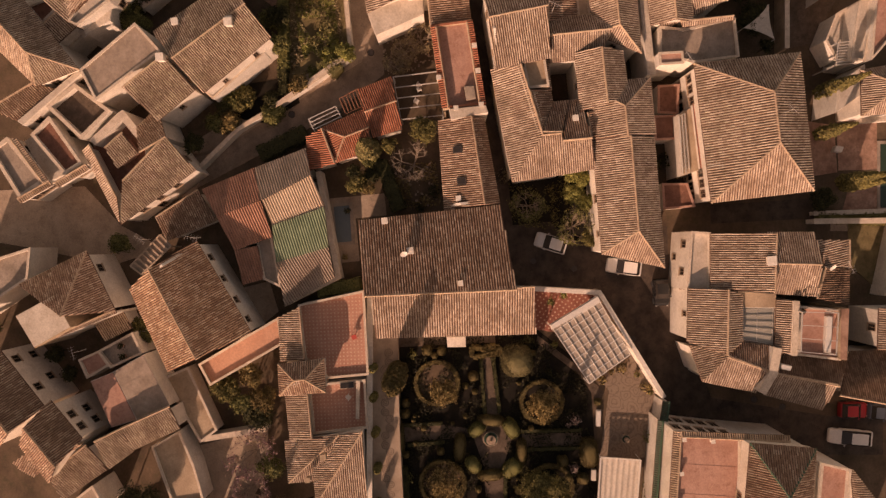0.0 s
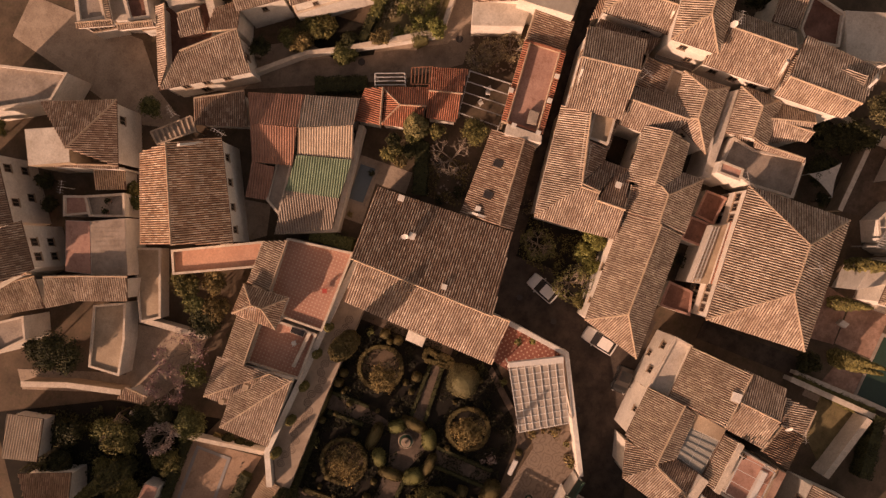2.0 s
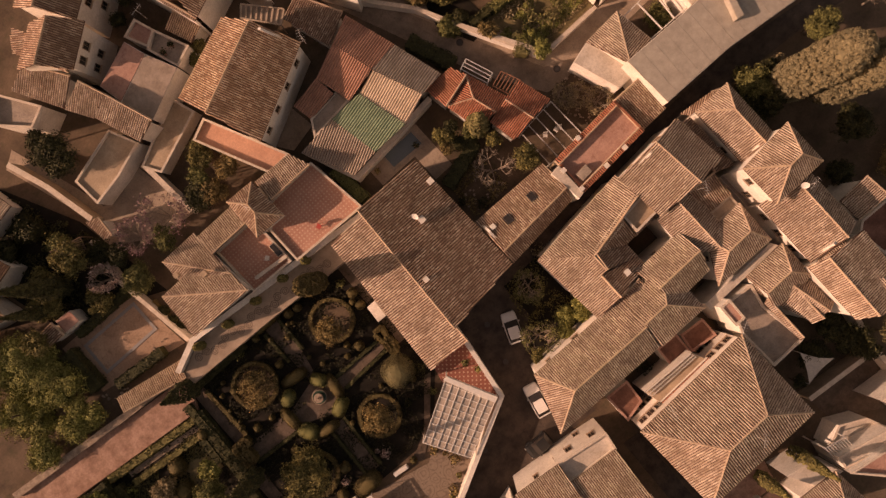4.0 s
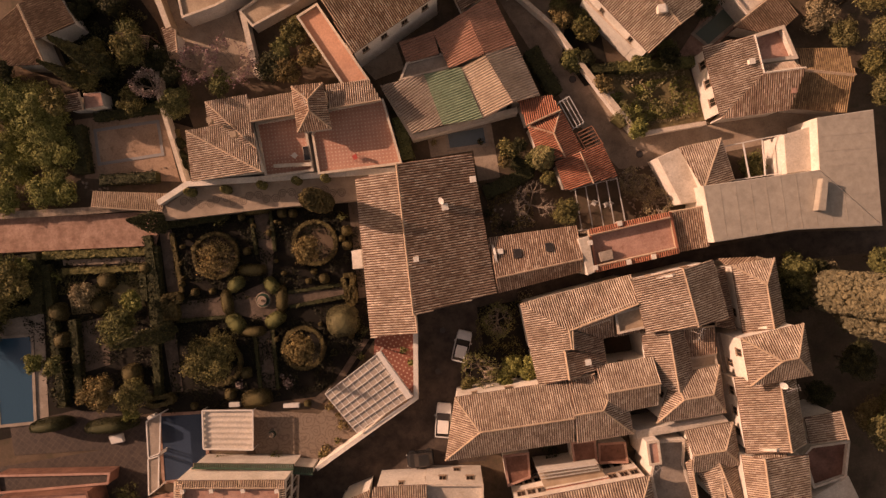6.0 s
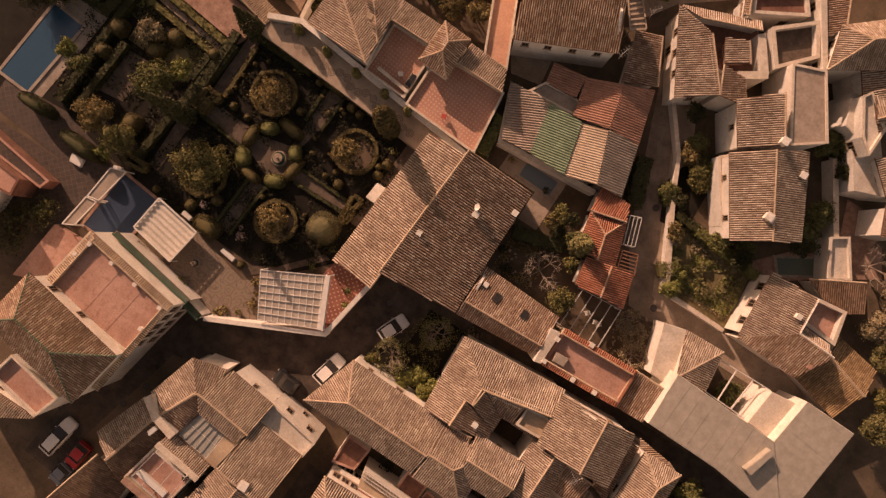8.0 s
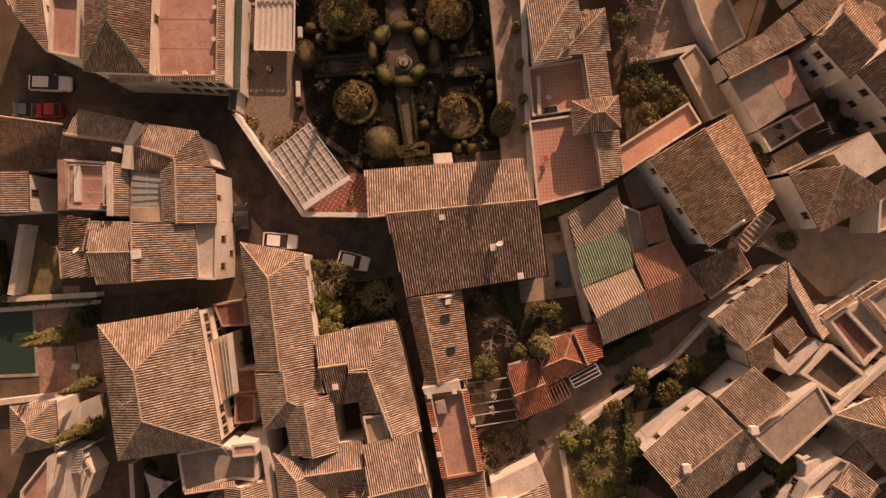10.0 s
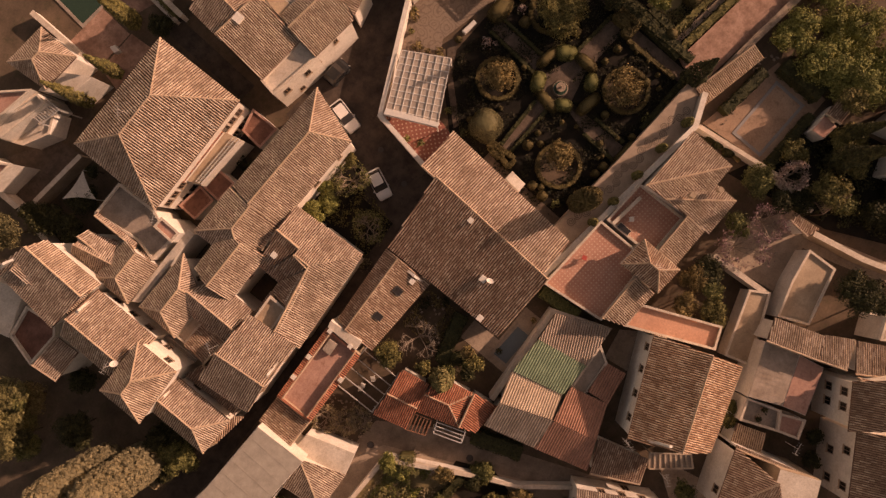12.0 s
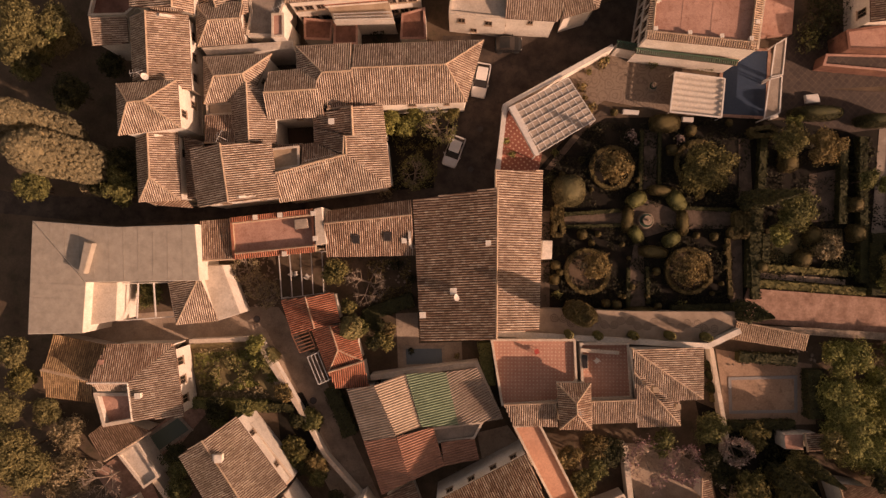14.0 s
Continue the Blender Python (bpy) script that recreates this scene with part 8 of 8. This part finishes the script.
cypress(3.22, -44.8, 9.5, 0.7, "tall narrow olive green cypress in a yard", mat=LEAF_MIXED)
cypress(2.61, -45.05, 9.0, 0.65, "tall narrow olive green cypress in a yard", mat=LEAF_MIXED)
wall_run("terrace_wall", "low pale rail wall on a tiled terrace", [(-13.5, 11.41), (-17.66, 11.89)], 0.55, width=0.28, base=3.304)
box_thing("stair_hatch", "dark stair hatch in a pale frame on a terrace", "hatch", [(-13.52, 11.87), (-14.26, 11.91), (-14.25, 13.52), (-13.57, 13.49)], 3.304, 3.75, COPING, GLASS)
terrace_chair(-15.21, 12.68, 3.304, 40)
terrace_chair(-8.69, 11.39, 3.404, 200, RED_SEAT, "red plastic chair on a tiled terrace")
scroll_mosaic([(-11.59, 7.99, 3.059), (-13.44, 8.64, 3.059), (-15.3, 8.3, 3.059), (-17.15, 8.95, 3.059), (-19.0, 8.6, 3.059), (-20.86, 9.26, 3.059), (-22.71, 8.91, 3.059), (-24.56, 9.56, 3.059), (-26.42, 9.22, 3.059), (-28.27, 9.87, 3.059)], 2.0, 0.52, "dark curling pebble bands in a pale path")
# Slope away from the sun: shade put into the tile colour, unlike the next wing.
house("lane_house", "white house under tiles darkened for shade, with white hip mortar", [(38.37, 8.47), (30.92, 8.72), (35.54, 12.56), (39.92, 12.39)], 4.6, 1.5, "shed", tile=TILE_DARK, cap=WALL)
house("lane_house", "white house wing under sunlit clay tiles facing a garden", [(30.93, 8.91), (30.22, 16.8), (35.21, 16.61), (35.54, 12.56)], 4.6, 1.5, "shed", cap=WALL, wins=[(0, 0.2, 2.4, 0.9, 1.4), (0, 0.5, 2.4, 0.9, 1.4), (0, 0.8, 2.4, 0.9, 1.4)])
house("lane_house", "small tiled slope above a white terrace", [(39.55, 13.51), (35.56, 13.67), (35.38, 12.57), (39.75, 12.39)], 4.9, 0.9, "shed", cap=WALL)
terrace("flat_roof_house", "white walled roof terrace with a red floor", [(40.13, 13.8), (35.69, 13.98), (35.7, 17.05), (39.21, 17.54)], 3.8, RED_FLAT, parapet=0.8, thick=0.3)
house("garden_pavilion", "low pavilion under stained mossy tiles", [(45.13, 7.32), (39.29, 8.77), (40.74, 12.58), (46.32, 11.08)], 3.2, 0.5, "shed", tile=TILE_MOSS)
house("garden_pavilion", "low pavilion under stained mossy tiles", [(46.53, 14.32), (41.03, 15.24), (40.92, 12.7), (46.53, 11.19)], 2.9, 0.8, "shed", tile=TILE_MOSS)
chimney(34.39, 13.96, 5.7, 0.6, 0.5)
chimney(38.61, 10.28, 5.1, 0.5, 0.4, label="small brick chimney on dark tiles", mat=RED_FLAT)
undergrowth([(30.66, 10.54), (21.68, 10.25), (20.52, 14.05), (25.87, 15.02), (30.52, 14.84)], 5600, LEAF_LIGHT, "loose sunlit growth of a walled garden", 0.1, 0.9, 0.12)
undergrowth([(30.71, 11.52), (24.4, 11.78), (24.51, 14.42), (30.52, 14.84)], 2600, LEAF_DRY, "dry straw-coloured growth of a walled garden", 0.1, 0.8, 0.12)
bush(28.44, 12.46, 0.9, LEAF_LIGHT2, "loose yellow green shrub in a walled garden")
bush(26.43, 11.56, 1.1, LEAF_LIGHT2, "loose yellow green shrub in a walled garden")
bush(24.84, 12.93, 0.8, LEAF_LIGHT2, "loose yellow green shrub in a walled garden")
bush(29.17, 14.06, 0.8, LEAF_LIGHT2, "loose yellow green shrub in a walled garden")
house("garden_shed", "low shed under plain brown tiles", [(39.05, 16.97), (41.93, 18.89), (39.88, 21.63), (34.48, 18.58)], 3.0, 0.5, "shed", tile=TILE_OLD)
pool([(31.7, 19.43), (36.12, 22.21), (37.2, 20.59), (32.95, 18.01)], "small green pool in a courtyard", POOL_GREEN)
patch("patio", "red paved patio round a green pool", [(28.22, 16.12), (33.61, 22.02), (41.13, 27.0), (43.11, 24.03), (35.62, 18.99), (31.72, 16.1)], 0.058, RED_PAVE)
terrace("flat_roof_house", "white walled stair beside a pool patio", [(34.09, 23.85), (35.85, 25.02), (38.64, 21.16), (36.45, 19.86)], 2.6, ROOF_WHITE, parapet=0.4)
hedge([(-3.38, 15.31), (-3.09, 10.49)], 1.4, 2.3, LEAF_MID, label="bright leafy hedge between a terrace and sheds")
antenna(-12.3, 17.2, 6.9, 1.8, 100)
patch("path", "narrow pale gravel path between hedges", [(-34.67, 3.94), (-44.69, 5.22), (-44.66, 5.86), (-34.64, 4.58)], 0.09, PAVING)
hedge([(-34.13, 3.24), (-44.55, 4.47)], 0.7, 0.8, LEAF_MIXED, label="low hedge beside a gravel path")
hedge([(-34.05, 5.1), (-46.48, 6.66)], 0.9, 0.9, LEAF_MIXED, label="low hedge beside a gravel path")
patch("garden_bed", "dry straw-coloured lawn of the lower garden", [(-35.98, -1.01), (-44.63, -0.62), (-44.61, 2.62), (-36.17, 2.05)], 0.082, DRY_GRASS)
wall_run("boundary_wall", "white wall of a sunken yard", [(-9.96, -47.63), (-2.28, -50.05)], 2.4, width=0.6)
hedge([(-8.79, -52.19), (-1.58, -51.63)], 1.4, 2.0, LEAF_DARK, label="tall dark hedge along a yard")
patch("yard", "olive green lawn of a walled yard", [(-10.18, -48.93), (-6.41, -45.31), (-1.22, -45.56), (-2.35, -51.26)], 0.09, DRY_GRASS)
house("garden_shed", "garden shed under pale corrugated sheets", [(-32.71, 36.48), (-33.52, 40.55), (-38.2, 39.23), (-37.28, 35.45)], 2.6, 0.4, "shed", tile=SHEET_BEIGE, style="sheet")
terrace("flat_roof_house", "pale flat-roofed block beside dark pines", [(34.25, -37.8), (33.13, -33.0), (37.86, -31.15), (39.5, -36.82)], 5.2, ROOF_WHITE, parapet=0)
cypress(-35.46, 26.82, 11.5, 0.9, "tall dark leaning cypress in a shaded garden")
cypress(-38.11, 25.41, 9.5, 0.8, "tall dark leaning cypress in a shaded garden")
patch("yard", "pale paved yard beside sheds", [(-7.31, 23.22), (-2.33, 24.49), (-1.84, 21.1), (-5.4, 20.39)], 0.07, PAVING)
house("tiled_edge", "narrow eave of green glazed tiles on a street wall", [(-21.32, -21.12), (-19.06, -21.68), (-19.12, -22.37), (-21.38, -21.81)], 3.2, 0.2, "shed", over=0.08, tile=GREEN_GLAZE, cap=GREEN_GLAZE, cat="roof edge")
terrace("mansion_annex", "low white annex with small roof patios beside a mansion", [(-31.81, -19.11), (-21.01, -20.94), (-22.26, -23.0), (-34.0, -20.79)], 3.8, ROOF_WHITE, parapet=0)
house("tiled_edge", "narrow eave of green glazed tiles on a white annex", [(-31.78, -18.8), (-20.83, -20.69), (-20.89, -21.19), (-31.84, -19.3)], 4.0, 0.2, "shed", base=3.804, over=0.05, tile=GREEN_GLAZE, cap=GREEN_GLAZE, cat="roof edge")
tagged(slab("roof_patio", [(-30.52, -19.76), (-27.09, -20.37), (-27.4, -20.99), (-30.83, -20.38)], 3.804, 3.84, RED_DARK), "small sunken red patio in a white roof", "patio")
tagged(slab("roof_patio", [(-25.47, -20.99), (-23.35, -21.35), (-23.6, -21.97), (-25.72, -21.61)], 3.804, 3.84, RED_DARK), "small sunken red patio in a white roof", "patio")
tree(46.65, -27.97, 7, 2.6, LEAF_LIGHT2, "broad olive green tree behind the houses")
tree(43.48, -27.57, 6, 2.2, LEAF_LIGHT2, "broad olive green tree behind the houses")
tree(47.78, -24.9, 6, 2.4, LEAF_LIGHT2, "broad olive green tree behind the houses")
tree(45.55, -25.77, 5, 1.8, LEAF_LIGHT2, "broad olive green tree behind the houses")
